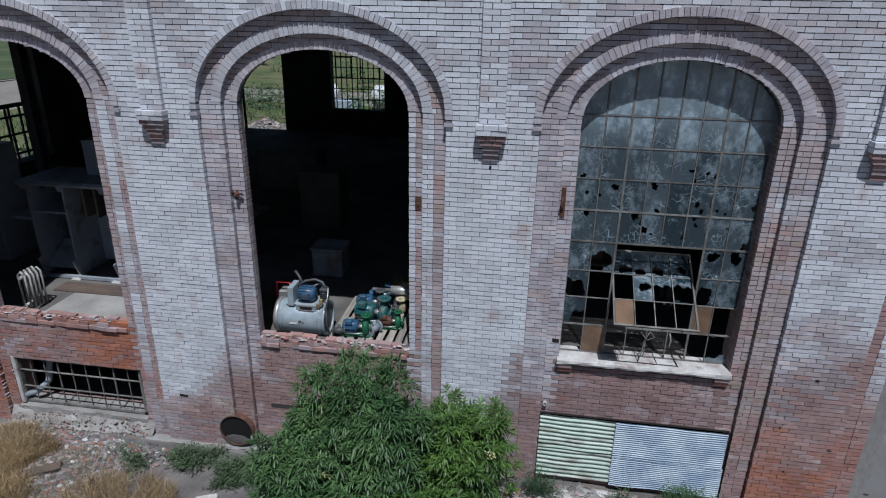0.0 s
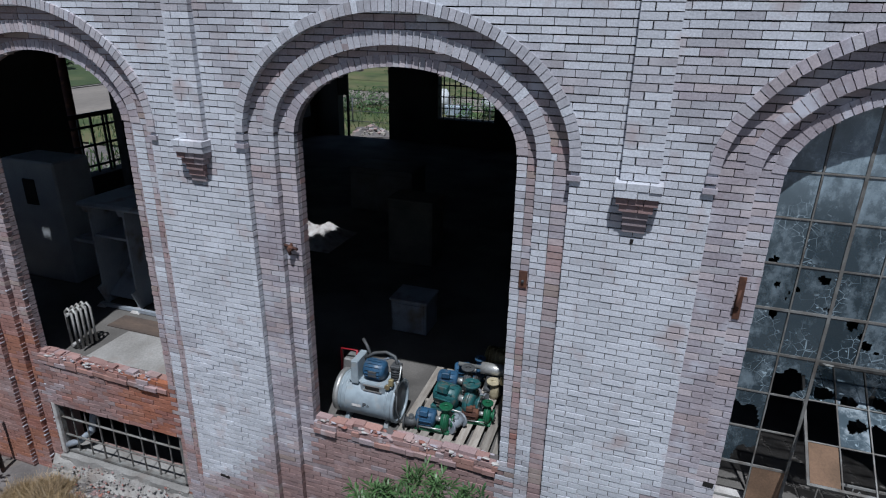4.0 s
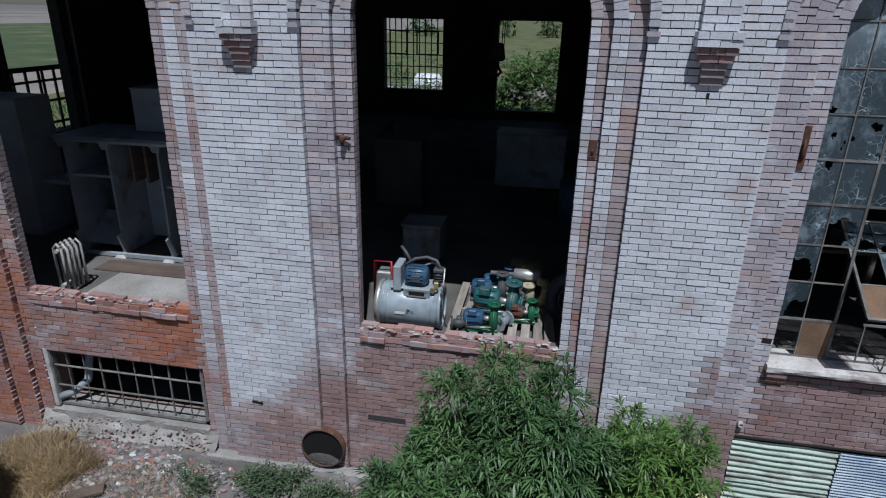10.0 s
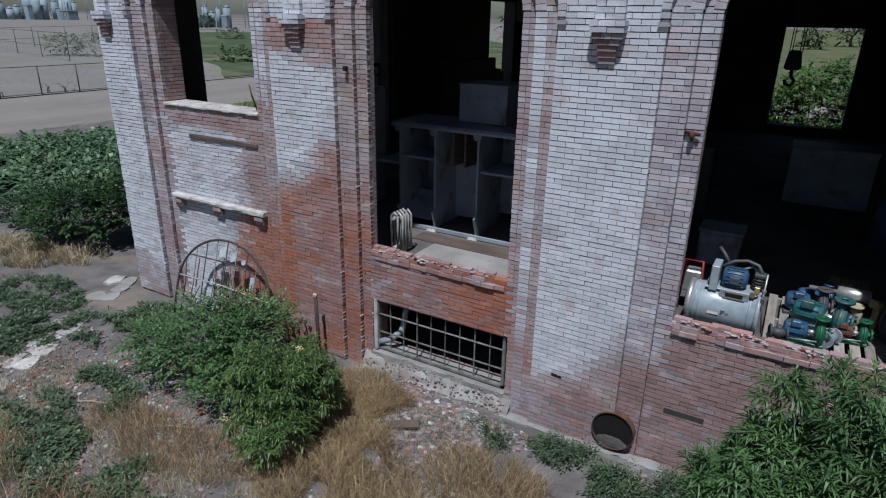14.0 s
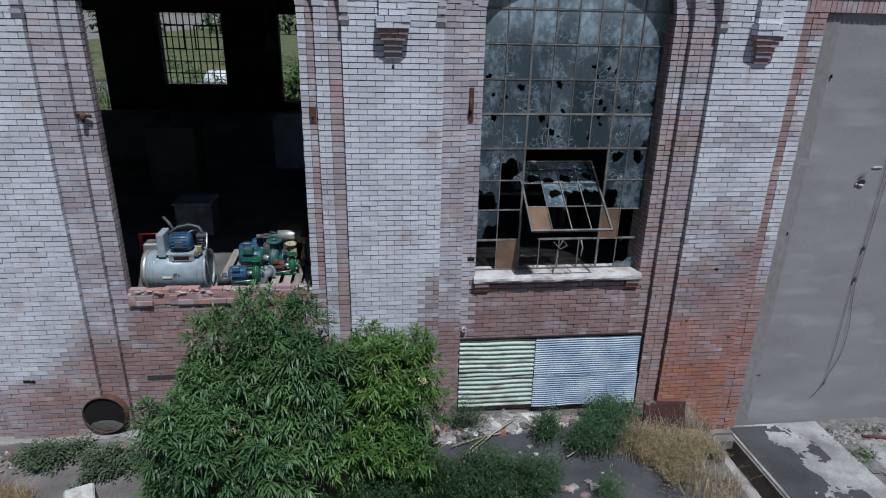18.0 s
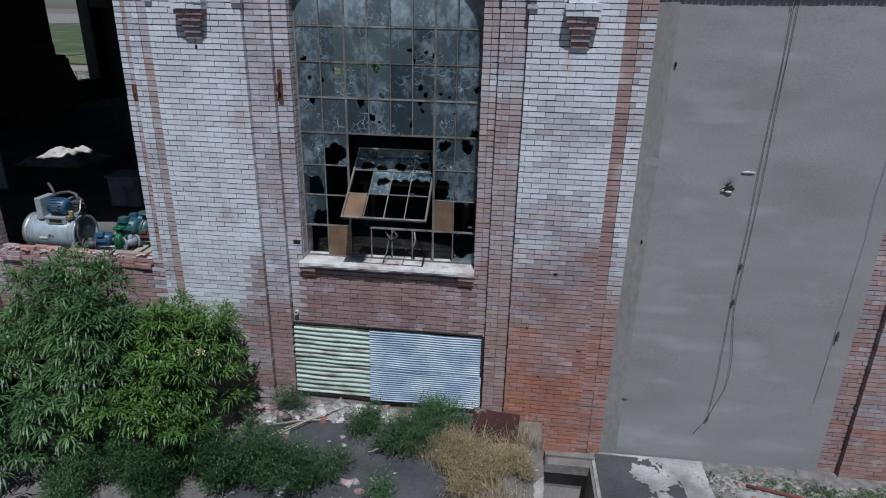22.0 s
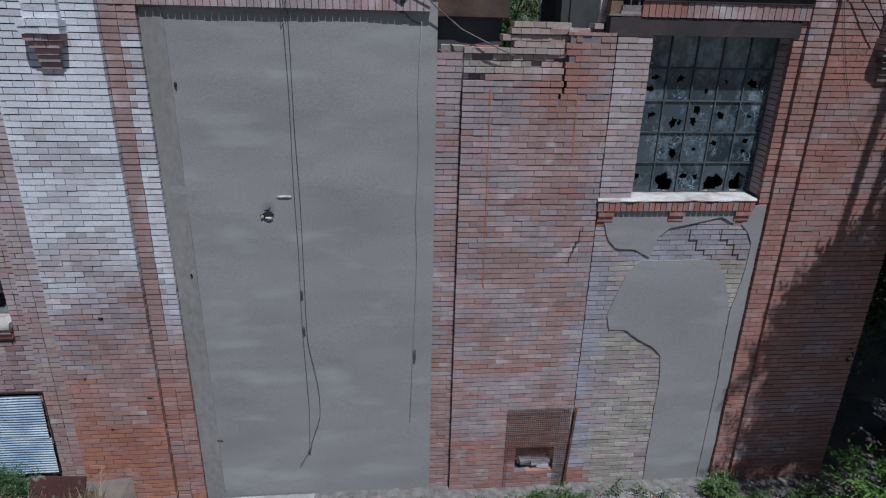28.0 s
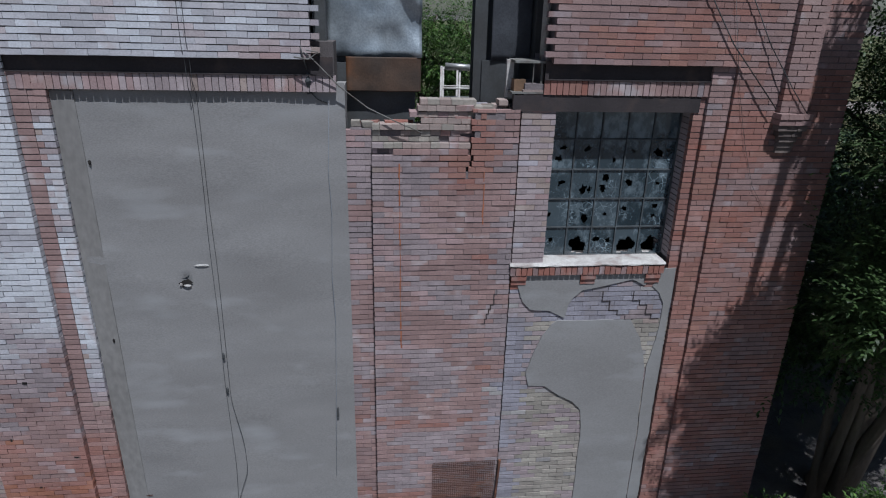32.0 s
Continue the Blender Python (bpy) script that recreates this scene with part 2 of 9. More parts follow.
# coats in between, where paint has worn thin
for ka, kb, fs in ((WHITE, WORN, (0.5,)), (WHITE, PINK, (0.33, 0.67)), (WHITE, MAUVE, (0.33, 0.67)), (WHITE, RED, (0.35, 0.65)), (WHITE, ORANGE, (0.4, 0.7)), (WORN, PINK, (0.5,)), (WORN, MAUVE, (0.5,)), (WORN, RED, (0.5,)), (WORN, ORANGE, (0.5,)),
                   (PINK, MAUVE, (0.5,)), (PINK, RED, (0.33, 0.67)), (PINK, ORANGE, (0.33, 0.67)), (MAUVE, RED, (0.33, 0.67)), (MAUVE, ORANGE, (0.33, 0.67)), (RED, ORANGE, (0.5,)), (GREY, MAUVE, (0.5,)), (GREY, PINK, (0.5,)), (BUFF, PINK, (0.5,)), (BUFF, GREY, (0.5,))):
    for f in fs:
        c = [COAT[ka][i] * (1 - f) + COAT[kb][i] * f for i in range(3)]
        BRICKS.append(mat("thin_coat_brick", tuple(c), tuple(v * 0.85 for v in c), stain=tuple(min(0.6, v * 0.92 + 0.04) for v in c), sscale=4.0, samt=0.3, rnd=0.09, scale=1.8, fine=60))
        PALETTE.append((tuple(c), len(BRICKS) - 1))
MORTAR = mat("old_lime_mortar", (0.135, 0.12, 0.12), (0.085, 0.075, 0.075), rnd=0, scale=2.0, fine=90, bump=0.6)
MORTAR_E = mat("pale_lime_mortar", (0.215, 0.185, 0.19), (0.13, 0.11, 0.115), rnd=0, scale=2.0, fine=90, bump=0.6)
MORTAR_R = mat("red_washed_mortar", (0.285, 0.2, 0.185), (0.2, 0.135, 0.12), rnd=0, scale=2.0, fine=90, bump=0.6)
STUCCO = mat("grey_cement_render", (0.272, 0.266, 0.264), (0.236, 0.229, 0.226), rough=0.72, rnd=0, scale=0.8, fine=60, bump=0.14, stain=(0.292, 0.292, 0.295), sscale=1.3, samt=0.3, stretch=(0.7, 1, 2.0), spec=0.4)
CONCRETE = mat("weathered_concrete", (0.34, 0.33, 0.315), (0.24, 0.23, 0.215), rnd=0.08, scale=1.5, fine=35, bump=0.5, stain=(0.22, 0.19, 0.17), sscale=2.2, samt=0.25)
SILLW = mat("white_painted_stone", (0.56, 0.545, 0.525), (0.40, 0.375, 0.36), rnd=0.05, scale=4, stain=(0.24, 0.19, 0.175), sscale=6, samt=0.45)
# very low base colours for the hall's inner surfaces
INNER = mat("dark_stained_plaster", (0.075, 0.072, 0.07), (0.045, 0.043, 0.042), rnd=0, scale=0.7, stain=(0.065, 0.055, 0.05), sscale=0.5, samt=0.4)
FLOORM = mat("dark_stained_floor", (0.15, 0.14, 0.13), (0.075, 0.07, 0.065), rnd=0, scale=0.8, stain=(0.04, 0.038, 0.035), sscale=0.6, samt=0.4)
STEEL = mat("dark_painted_steel", (0.07, 0.075, 0.08), (0.05, 0.05, 0.05), rough=0.6, rnd=0.1, bump=0.1, spec=0.5)
RUST = mat("rusted_iron", (0.12, 0.055, 0.035), (0.07, 0.035, 0.028), rough=0.85, rnd=0.15, scale=6, stain=(0.20, 0.09, 0.05), sscale=7, samt=0.3)
MUNTIN = mat("peeling_pale_steel", (0.22, 0.22, 0.21), (0.12, 0.108, 0.096), rough=0.7, rnd=0.15, scale=8, fine=80)
CASTM = mat("grey_enamel_steel", (0.31, 0.345, 0.385), (0.22, 0.245, 0.28), rough=0.5, rnd=0.08, scale=1.5, stain=(0.12, 0.09, 0.07), sscale=2.5, samt=0.25, spec=0.5)
SOIL = mat("grey_brown_soil", (0.165, 0.15, 0.145), (0.105, 0.096, 0.092), rnd=0, scale=2.2, fine=26, bump=1.0, stain=(0.20, 0.165, 0.125), sscale=0.8, samt=0.35)
CINDER = mat("dark_cinder_ground", (0.072, 0.071, 0.076), (0.043, 0.043, 0.047), rnd=0, scale=1.4, fine=25, bump=0.9)
DRY = leafmat("dry_grass", (0.50, 0.37, 0.20), (0.34, 0.25, 0.145), 0.3)
DRYP = leafmat("pale_seed_grass", (0.54, 0.455, 0.30), (0.40, 0.33, 0.21), 0.3)
FEATHER = leafmat("dark_feathery_weed", (0.06, 0.125, 0.045), (0.03, 0.07, 0.025))
WEED = leafmat("green_weed", (0.12, 0.19, 0.07), (0.07, 0.125, 0.045))
SAGE = leafmat("sage_weed", (0.14, 0.195, 0.105), (0.085, 0.13, 0.07))
LEAF_A = leafmat("dark_lance_leaf", (0.135, 0.235, 0.085), (0.065, 0.138, 0.052))
LEAF_B = leafmat("bright_lance_leaf", (0.135, 0.24, 0.055), (0.065, 0.14, 0.034))
LEAF_C = leafmat("elm_leaf", (0.135, 0.235, 0.09), (0.075, 0.15, 0.054))
LEAF_D = leafmat("olive_lance_leaf", (0.145, 0.225, 0.065), (0.08, 0.14, 0.04))
LEAF_T = leafmat("shade_tree_leaf", (0.075, 0.135, 0.048), (0.038, 0.08, 0.028))
LEAF_S = leafmat("corner_tree_leaf", (0.095, 0.155, 0.055), (0.05, 0.092, 0.032), 0.45)
FLOWER = leafmat("cream_blossom", (0.72, 0.68, 0.38), (0.60, 0.55, 0.25), 0.2)
BARK = mat("grey_bark", (0.16, 0.13, 0.10), (0.10, 0.08, 0.065), fine=30, bump=0.8, stretch=(1, 1, 0.3))

# ---- the front wall: levels and bays ----
BH, BL, GAP = 0.068, 0.211, 0.0105
HEAD = 0.005
Y1, Y2, YG, YB = 0.075, 0.15, 0.36, 0.62
SPRING = 5.72
BAYS = {"A": -11.72, "B": -7.0, "C": -2.32, "D": 2.33}
HW = (1.72, 1.40, 1.20)
TOP = (6.97, 6.67, 6.47)
SILL = {"A": 4.02, "B": 2.13, "C": 2.13, "D": 2.22}
FLOOR = 1.87
XL, XR = -14.4, 14.38
ZTOP = 8.3


def half(z, i):
    if z < SPRING:
        return HW[i]
    if z >= TOP[i]:
        return 0.0
    return HW[i] * math.sqrt(1 - ((z - SPRING) / (TOP[i] - SPRING)) ** 2)


def base_z(x):
    return -0.05 if x < 4.4 else -0.75


def cut(iv, a, b):
    """Takes the stretch a..b out of a list of stretches."""
    out = []
    for p, q in iv:
        if b <= p or a >= q:
            out.append((p, q))
        else:
            if a > p:
                out.append((p, a))
            if b < q:
                out.append((b, q))
    return out


RNG = random.Random(7)


def smooth(a, b, x):
    t = min(1, max(0, (x - a) / (b - a)))
    return t * t * (3 - 2 * t)


PATCH = Vector((0, 0, 0))


def pick(*pairs):
    """The coat that the weathering of this spot leaves, blended from brick kinds by weight."""
    tot, c = 0.0, [0.0, 0.0, 0.0]
    for k, w in pairs:
        if w <= 0.01:
            continue
        q = Vector((PATCH.x * 0.8, 7.3 * k, PATCH.z * 1.2))
        w = (w * math.exp(1.3 * noise.noise(q * 1.5) + 0.9 * noise.noise(q * 4.5) + RNG.gauss(0, 0.2))) ** 1.75
        tot += w
        for i in range(3):
            c[i] += w * COAT[k][i]
    if tot == 0:
        return pairs[0][0]
    c = [v / tot for v in c]
    return min(PALETTE, key=lambda p: (p[0][0] - c[0]) ** 2 + (p[0][1] - c[1]) ** 2 + (p[0][2] - c[2]) ** 2)[1]


def wob(x, z, s=1.3):
    PATCH.x, PATCH.y, PATCH.z = x, 0.5, z
    return noise.noise(Vector((x * s, 3.7, z * s)))


def tone_front(x, z):
    """Which coat a brick of the outer face still has."""
    w = 0.35 * wob(x, z) + 0.12 * wob(x, z, 4)
    # share of greyer coat, rising above z 5.7
    hi = 0.4 * smooth(5.7, 6.7, z + w)
    if x < -13.3:
        p = smooth(0.3, 1.6, z + w)
        return pick((WHITE, p), (WORN, 0.5 * (1 - p) + 0.05), (PINK, 0.35 * (1 - p)))
    if x < -8.6:
        edge = 2.9 + 0.9 * (x + 9.9)
        p = smooth(edge - 0.8, edge + 0.6, z + w) * (1 - 0.75 * smooth(4.7, 5.3, z + w)) if z < 5.6 else 0.75
        return pick((WHITE, p), (WORN, 0.15), (PINK, 0.6 * (1 - p)), (MAUVE, 0.08 * (1 - p)), (RED, 0.4 * (1 - p)), (ORANGE, 0.3 * (1 - p) + 0.9 * smooth(-9.68, -9.8, x) * smooth(2.9, 2.2, z + w)))
    if x < -3.9:
        edge = 0.9 + 0.9 * smooth(-4.9, -3.9, x)
        p = smooth(edge - 0.35, edge + 0.45, z + w)
        return pick((WHITE, p), (WORN, hi + 0.08 + 0.35 * (1 - p)), (PINK, 0.05 + 0.35 * (1 - p)), (MAUVE, 0.45 * (1 - p)))
    if x < 1.2:
        edge = 1.0 + 1.1 * smooth(-0.1, 0.7, x)
        p = smooth(edge - 0.4, edge + 0.6, z + w)
        return pick((WHITE, p), (WORN, hi + 0.04 + 0.4 * (1 - p)), (PINK, 0.15 * (1 - p)), (MAUVE, 0.5 * (1 - p)))
    if x < 8.4:
        p = smooth(2.1, 3.7, z + w)
        r = smooth(2.2, 0.5, z + 1.3 * w)
        s = smooth(6.6, 8.0, x) * smooth(6.75, 6.3, z + w)
        return pick((WHITE, p * 0.95 * (1 - 0.7 * s)), (WORN, hi + 0.05 + 0.25 * (1 - r)), (MAUVE, 0.6 * (1 - p) * (1 - r)), (PINK, 0.3 * r), (RED, 0.4 * r + 0.5 * s), (ORANGE, 0.42 * r))
    r = smooth(5.0, 6.4, z)
    return pick((RED, 0.6 - 0.25 * r), (MAUVE, 0.7), (PINK, 0.1 + 0.3 * r))


def tone_step(bay, x, z, left):
    """The stepped reveals round the arches; the flank under the shaft's lee kept little paint."""
    c = BAYS[bay]
    w = 0.3 * wob(x, z)
    low = smooth(1.9, 1.0, z + w)
    if bay in "AB" and x > c - 1.72 and x < c:
        if bay == "B":
            r = smooth(3.6, 2.2, z + w + 0.2)
            return pick((PINK, 0.5), (WORN, 0.45 * (1 - r)), (RED, 0.65 * r), (ORANGE, 0.4 * r), (MAUVE, 0.1))
        return pick((WORN, 0.5), (PINK, 0.5), (WHITE, 0.15), (MAUVE, 0.3 * low))
    if bay == "A" and x > c and z < 4.3 + w:
        lo = smooth(2.6, 2.0, z + w)
        return pick((ORANGE, 0.6 * lo), (RED, 0.1 + 0.4 * lo), (PINK, 0.5), (WORN, 0.45 * (1 - lo)))
    if z > SPRING + 0.1:
        return pick((WORN, 0.5), (PINK, 0.25), (WHITE, 0.3), (MAUVE, 0.2))
    if left:
        return pick((MAUVE, 0.7 * low), (PINK, 0.25), (WORN, 0.75 * (1 - low)), (WHITE, 0.35 * (1 - low)))
    d = x - c
    outer = d > 1.56 if d > HW[1] else d > 1.3
    if bay == "B" and d < HW[1]:
        outer = True
    if bay == "D":
        return pick((PINK, 0.5), (WORN, 0.4), (WHITE, 0.3 * smooth(3.0, 4.2, z + w)), (MAUVE, 0.35 * low), (RED, 0.25 * low))
    if outer:
        return pick((RED, 0.16 + 0.35 * low), (ORANGE, 0.07), (MAUVE, 0.1 + 0.3 * low), (PINK, 0.6), (WORN, 0.5), (WHITE, 0.3 * (1 - low)))
    return pick((MAUVE, 0.4 * low), (PINK, 0.15), (WORN, 0.3), (WHITE, 0.8 * (1 - low)))


def tone_spandrel(bay, x, z):
    w = 0.3 * wob(x, z)
    if bay == "A":
        d = smooth(-11.6, -10.7, x + 0.5 * w + 0.5 * (2.0 - z) * (z < 2.2))
        top = smooth(3.5, 3.8, z)
        return pick((WHITE, 0.9 * (1 - d) * (1 - top)), (WORN, 0.25), (PINK, 0.35 * d + 0.5 * top), (ORANGE, 0.9 * d * (z < 2.2)), (RED, 0.4 * d * (z < 2.3) + 0.1 * top))
    if bay == "B":
        d = smooth(-7.3, -6.0, x + w)
        return pick((WORN, 0.3 * (1 - d)), (PINK, 0.25 * (1 - 0.7 * d)), (MAUVE, 0.4 * (1 - d)), (RED, 0.4 + 0.2 * d), (ORANGE, 0.1 + 0.8 * d))
    if bay == "C":
        return pick((MAUVE, 0.6), (PINK, 0.35), (WORN, 0.25), (RED, 0.12))
    return pick((MAUVE, 0.75), (PINK, 0.2), (WORN, 0.12), (RED, 0.16))


def tone_ef(x, z):
    w = 0.3 * wob(x, z)
    if x > 10.3 and z < 3.4:
        return pick((GREY, 0.55), (MAUVE, 0.35), (PINK, 0.25))
    r = max(smooth(0.8, 0.0, z + w), 1 - min(1, abs(z - 1.45 + 0.3 * w) / 0.16)) * 0.8
    run = math.exp(-((x - 9.95 + w) / 0.4) ** 2) * smooth(4.3, 4.95, z + w)
    r = max(r, run, 0.45 * smooth(9.98, 10.08, x) * smooth(10.36, 10.25, x))
    strip = x < 8.84
    return pick((RED, 0.02 + 0.6 * r), (ORANGE, 0.2 * run), (MAUVE, 0.5 + 0.25 * strip), (PINK, 0.5 * (1 - 0.5 * r)), (GREY, 0.45 * (1 - r)), (WORN, 0.16 * (1 - r)))


def edge_wear(x, z):
    """How far the brick ends of a corner are worn back."""
    worn = z < 3.4 and (-13.5 < x < -13.05 or -8.8 < x < -8.15) or z < 1.7 and 0.55 < x < 1.0
    return 0.01 if worn else 0.005


class Wall:
    """A stretch of wall: its mortar core, up to 300 bricks as parts, and the rest in one part."""

    def __init__(self, name, label, zr):
        self.name, self.label, self.zr = name, label, zr
        self.core, self.rest, self.parts = MB(), MB(), []
        self.bed = MORTAR_E if name in ("wall_pier_broken", "wall_bay_6", "wall_front_6") else MORTAR_R if name in ("wall_front_2", "wall_bay_1", "wall_bay_2") else MORTAR

    def brick(self, x0, x1, y0, y1, z0, z1, m, single=None):
        if x1 - x0 < 0.02:
            return
        d = RNG.uniform(-0.004, 0.004)
        sag = 0.007 * noise.noise(Vector((x0 * 0.9, 11.0, z0 * 1.3))) + RNG.uniform(-0.0015, 0.0015)
        z0, z1 = z0 + sag, z1 + sag + RNG.uniform(-0.002, 0.001)
        x0, x1 = x0 + RNG.uniform(0, 0.0016), x1 - RNG.uniform(0, 0.0016)
        if single is None:
            single = self.zr[0] < z0 < self.zr[1]
        if single and len(self.parts) < 300:
            self.parts.append((x0, x1, y0 + d, y1, z0, z1, m))
        else:
            self.rest.box(x0, x1, y0 + d, y1, z0, z1, m, back=False)

    def field(self, spans, y, z0, z1, tone, depth=0.085, bh=BH, bl=BL, phase=0.0, single=None, drop=None):
        k = math.floor(z0 / bh)
        while k * bh < z1 - 0.02:
            a, b = max(k * bh, z0) + GAP / 2, min((k + 1) * bh, z1) - GAP / 2
            zm = (a + b) / 2
            k += 1
            if b - a < 0.02:
                continue
            for p, q in spans(zm):
                if q - p < 0.03:
                    continue
                p, q = p + RNG.random() * edge_wear(p, zm), q - RNG.random() * edge_wear(q, zm)
                off = (0.5 * bl if k % 2 else 0.0) + phase
                x = p
                j = math.floor((p - off) / bl) + 1
                while x < q - 1e-6:
                    e = off + j * bl
                    j += 1
                    if e - x < 0.05:
                        continue
                    if q - e < 0.05:
                        e = q
                    e = min(e, q)
                    PATCH.x, PATCH.y, PATCH.z = (x + e) / 2, 0.5, zm
                    if drop and RNG.random() < drop((x + e) / 2, zm):
                        x = e
                        continue
                    hd = HEAD if x < 4.6 else 0.0022
                    self.brick(x + (hd / 2 if x > p else 0), e - (hd / 2 if e < q else 0), y, y + depth, a, b, tone((x + e) / 2, zm), single)
                    x = e

    def build(self):
        ob = solid(self.name, self.core, self.bed, self.label, "wall", "front wall", "structure")
        if self.rest.v:
            tagged(part("brickwork", self.rest, BRICKS, ob), kind="stuff")
        for x0, x1, y0, y1, z0, z1, m in self.parts:
            put_brick(ob, x0, x1, y0, y1, z0, z1, m)
        return ob


BRICK_MESHES = {}


def put_brick(parent, x0, x1, y0, y1, z0, z1, m, rot=None):
    key = (round(x1 - x0, 3), round(y1 - y0, 2), round(z1 - z0, 3), m)
    if key not in BRICK_MESHES:
        a, b, c = key[0] / 2, key[1] / 2, key[2] / 2
        BRICK_MESHES[key] = MB().box(-a, a, -b, b, -c, c, 0, back=rot is not None).mesh("brick", BRICKS[m])
    ob = new("brick", BRICK_MESHES[key])
    ob.parent = parent
    ob.matrix_parent_inverse = Matrix.Translation(-origin_of(parent))
    ob.location = ((x0 + x1) / 2, (y0 + y1) / 2, (z0 + z1) / 2)
    if rot:
        ob.rotation_euler = rot
    return ob


FRONT = {}
for n, (key, zr, txt) in enumerate((
        ("p1", (2.0, 5.4), "whitewashed brick corner pier with a stepped reveal"),
        ("p2", (2.0, 5.0), "brick pier with patchy whitewash over red brick"),
        ("p3", (2.2, 3.2), "whitewashed brick pier fading to mauve brick below"),
        ("p4", (2.6, 3.6), "whitewashed brick pier between an open bay and a glazed window"),
        ("p5", (2.2, 3.2), "worn whitewashed brick pier turning red near the ground"),
        ("p6", (2.8, 4.4), "weathered red brick pier at the shaded building corner"))):
    FRONT[key] = Wall("wall_front_%d" % (n + 1), txt, zr)
CENTRES = ((-11.72, "p1"), (-7.0, "p2"), (-2.32, "p3"), (2.33, "p4"), (9.0, "p5"), (99, "p6"))


def front_of(x):
    for lim, key in CENTRES:
        if x < lim:
            return FRONT[key]


class Split:
    """Hands each brick of the outer face to the stretch it lies in."""
    zr = (0, 0)
    field = Wall.field

    def brick(self, x0, x1, y0, y1, z0, z1, m, single=None):
        front_of((x0 + x1) / 2).brick(x0, x1, y0, y1, z0, z1, m, single)


def front_spans(z):
    iv = [(XL, XR)]
    for c in BAYS.values():
        h = half(z, 0)
        if h > 0:
            iv = cut(iv, c - h, c + h)
    if z < 6.14:
        iv = cut(iv, 5.14, 12.96)
    else:
        jag = 0.1 * (int(z / BH) % 2)
        iv = cut(iv, 8.22 + jag, 10.82 - jag)
    if z < -0.02:
        iv = cut(iv, XL, 4.0)
    return iv


Split().field(front_spans, 0.0, -0.62, ZTOP, tone_front)


def core_box(wall, x0, x1, z0, z1, y0, y1):
    if x1 - x0 > 0.02 and z1 - z0 > 0.01:
        wall.core.box(x0, x1, y0, y1, z0, z1)


def core_arch(wall, c, i, x0, x1, ztop, y0, y1, n=28):
    """The part over the springing, from the arch i up to ztop, between x0 and x1."""
    xs = sorted({x0, x1} | {c + HW[i] * math.cos(math.pi * k / n) for k in range(n + 1)})
    inset = 0.008
    for a, b in zip(xs, xs[1:]):
        zs = []
        for x in (a, b):
            u = (x - c) / HW[i]
            zs.append(SPRING + (TOP[i] - SPRING) * math.sqrt(max(0, 1 - u * u)) + inset if abs(u) < 1 else SPRING)
        n0 = len(wall.core.v)
        wall.core.v += [(a, y0, zs[0]), (b, y0, zs[1]), (b, y0, ztop), (a, y0, ztop), (a, y1, zs[0]), (b, y1, zs[1]), (b, y1, ztop), (a, y1, ztop)]
        for q in ((0, 1, 2, 3), (5, 4, 7, 6), (0, 4, 5, 1), (3, 2, 6, 7)):
            wall.core.face(tuple(n0 + t for t in q))


IN = 0.013
edges = [("p1", XL, -11.72), ("p2", -11.72, -7.0), ("p3", -7.0, -2.32), ("p4", -2.32, 2.33), ("p5", 2.33, 8.3), ("p6", 10.8, XR)]
piers = {"p1": (XL + IN, BAYS["A"] - HW[0] - IN), "p2": (BAYS["A"] + HW[0] + IN, BAYS["B"] - HW[0] - IN), "p3": (BAYS["B"] + HW[0] + IN, BAYS["C"] - HW[0] - IN),
         "p4": (BAYS["C"] + HW[0] + IN, BAYS["D"] - HW[0] - IN), "p5": (BAYS["D"] + HW[0] + IN, 5.14 - IN), "p6": (12.96 + IN, XR - IN)}
for key, (a, b) in piers.items():
    core_box(FRONT[key], a, b, base_z((a + b) / 2) - 0.3, SPRING, 0.01 if key in ("p2", "p6") else 0.02, YB)
for bay, (lk, rk) in {"A": ("p1", "p2"), "B": ("p2", "p3"), "C": ("p3", "p4"), "D": ("p4", "p5")}.items():
    c = BAYS[bay]
    core_arch(FRONT[lk], c, 0, c - HW[0], c, ZTOP, 0.02, Y1 + 0.03)
    core_arch(FRONT[rk], c, 0, c, c + HW[0], ZTOP, 0.02, Y1 + 0.03)
for key, a, b in (("p1", XL, -13.44), ("p2", -10.0, -8.72), ("p3", -5.28, -4.04), ("p4", -0.6, 0.61), ("p5", 4.05, 5.14), ("p6", 12.96, XR)):
    core_box(FRONT[key], a + IN, b - IN, SPRING, ZTOP, 0.01 if key in ("p2", "p6") else 0.02, YB)
core_box(FRONT["p5"], 5.14 - IN, 8.2, 6.15, ZTOP, 0.02, YB)
core_box(FRONT["p6"], 10.85, 12.96 + IN, 6.15, ZTOP, 0.01, YB)

# shafts on corbels over the piers
CORBEL_X = (-14.1, -9.4, -4.66, 0.0, 4.65, 13.68)
for i, (x, key) in enumerate(zip(CORBEL_X, ("p1", "p2", "p3", "p4", "p5", "p6"))):
    FRONT[key].shaft = x


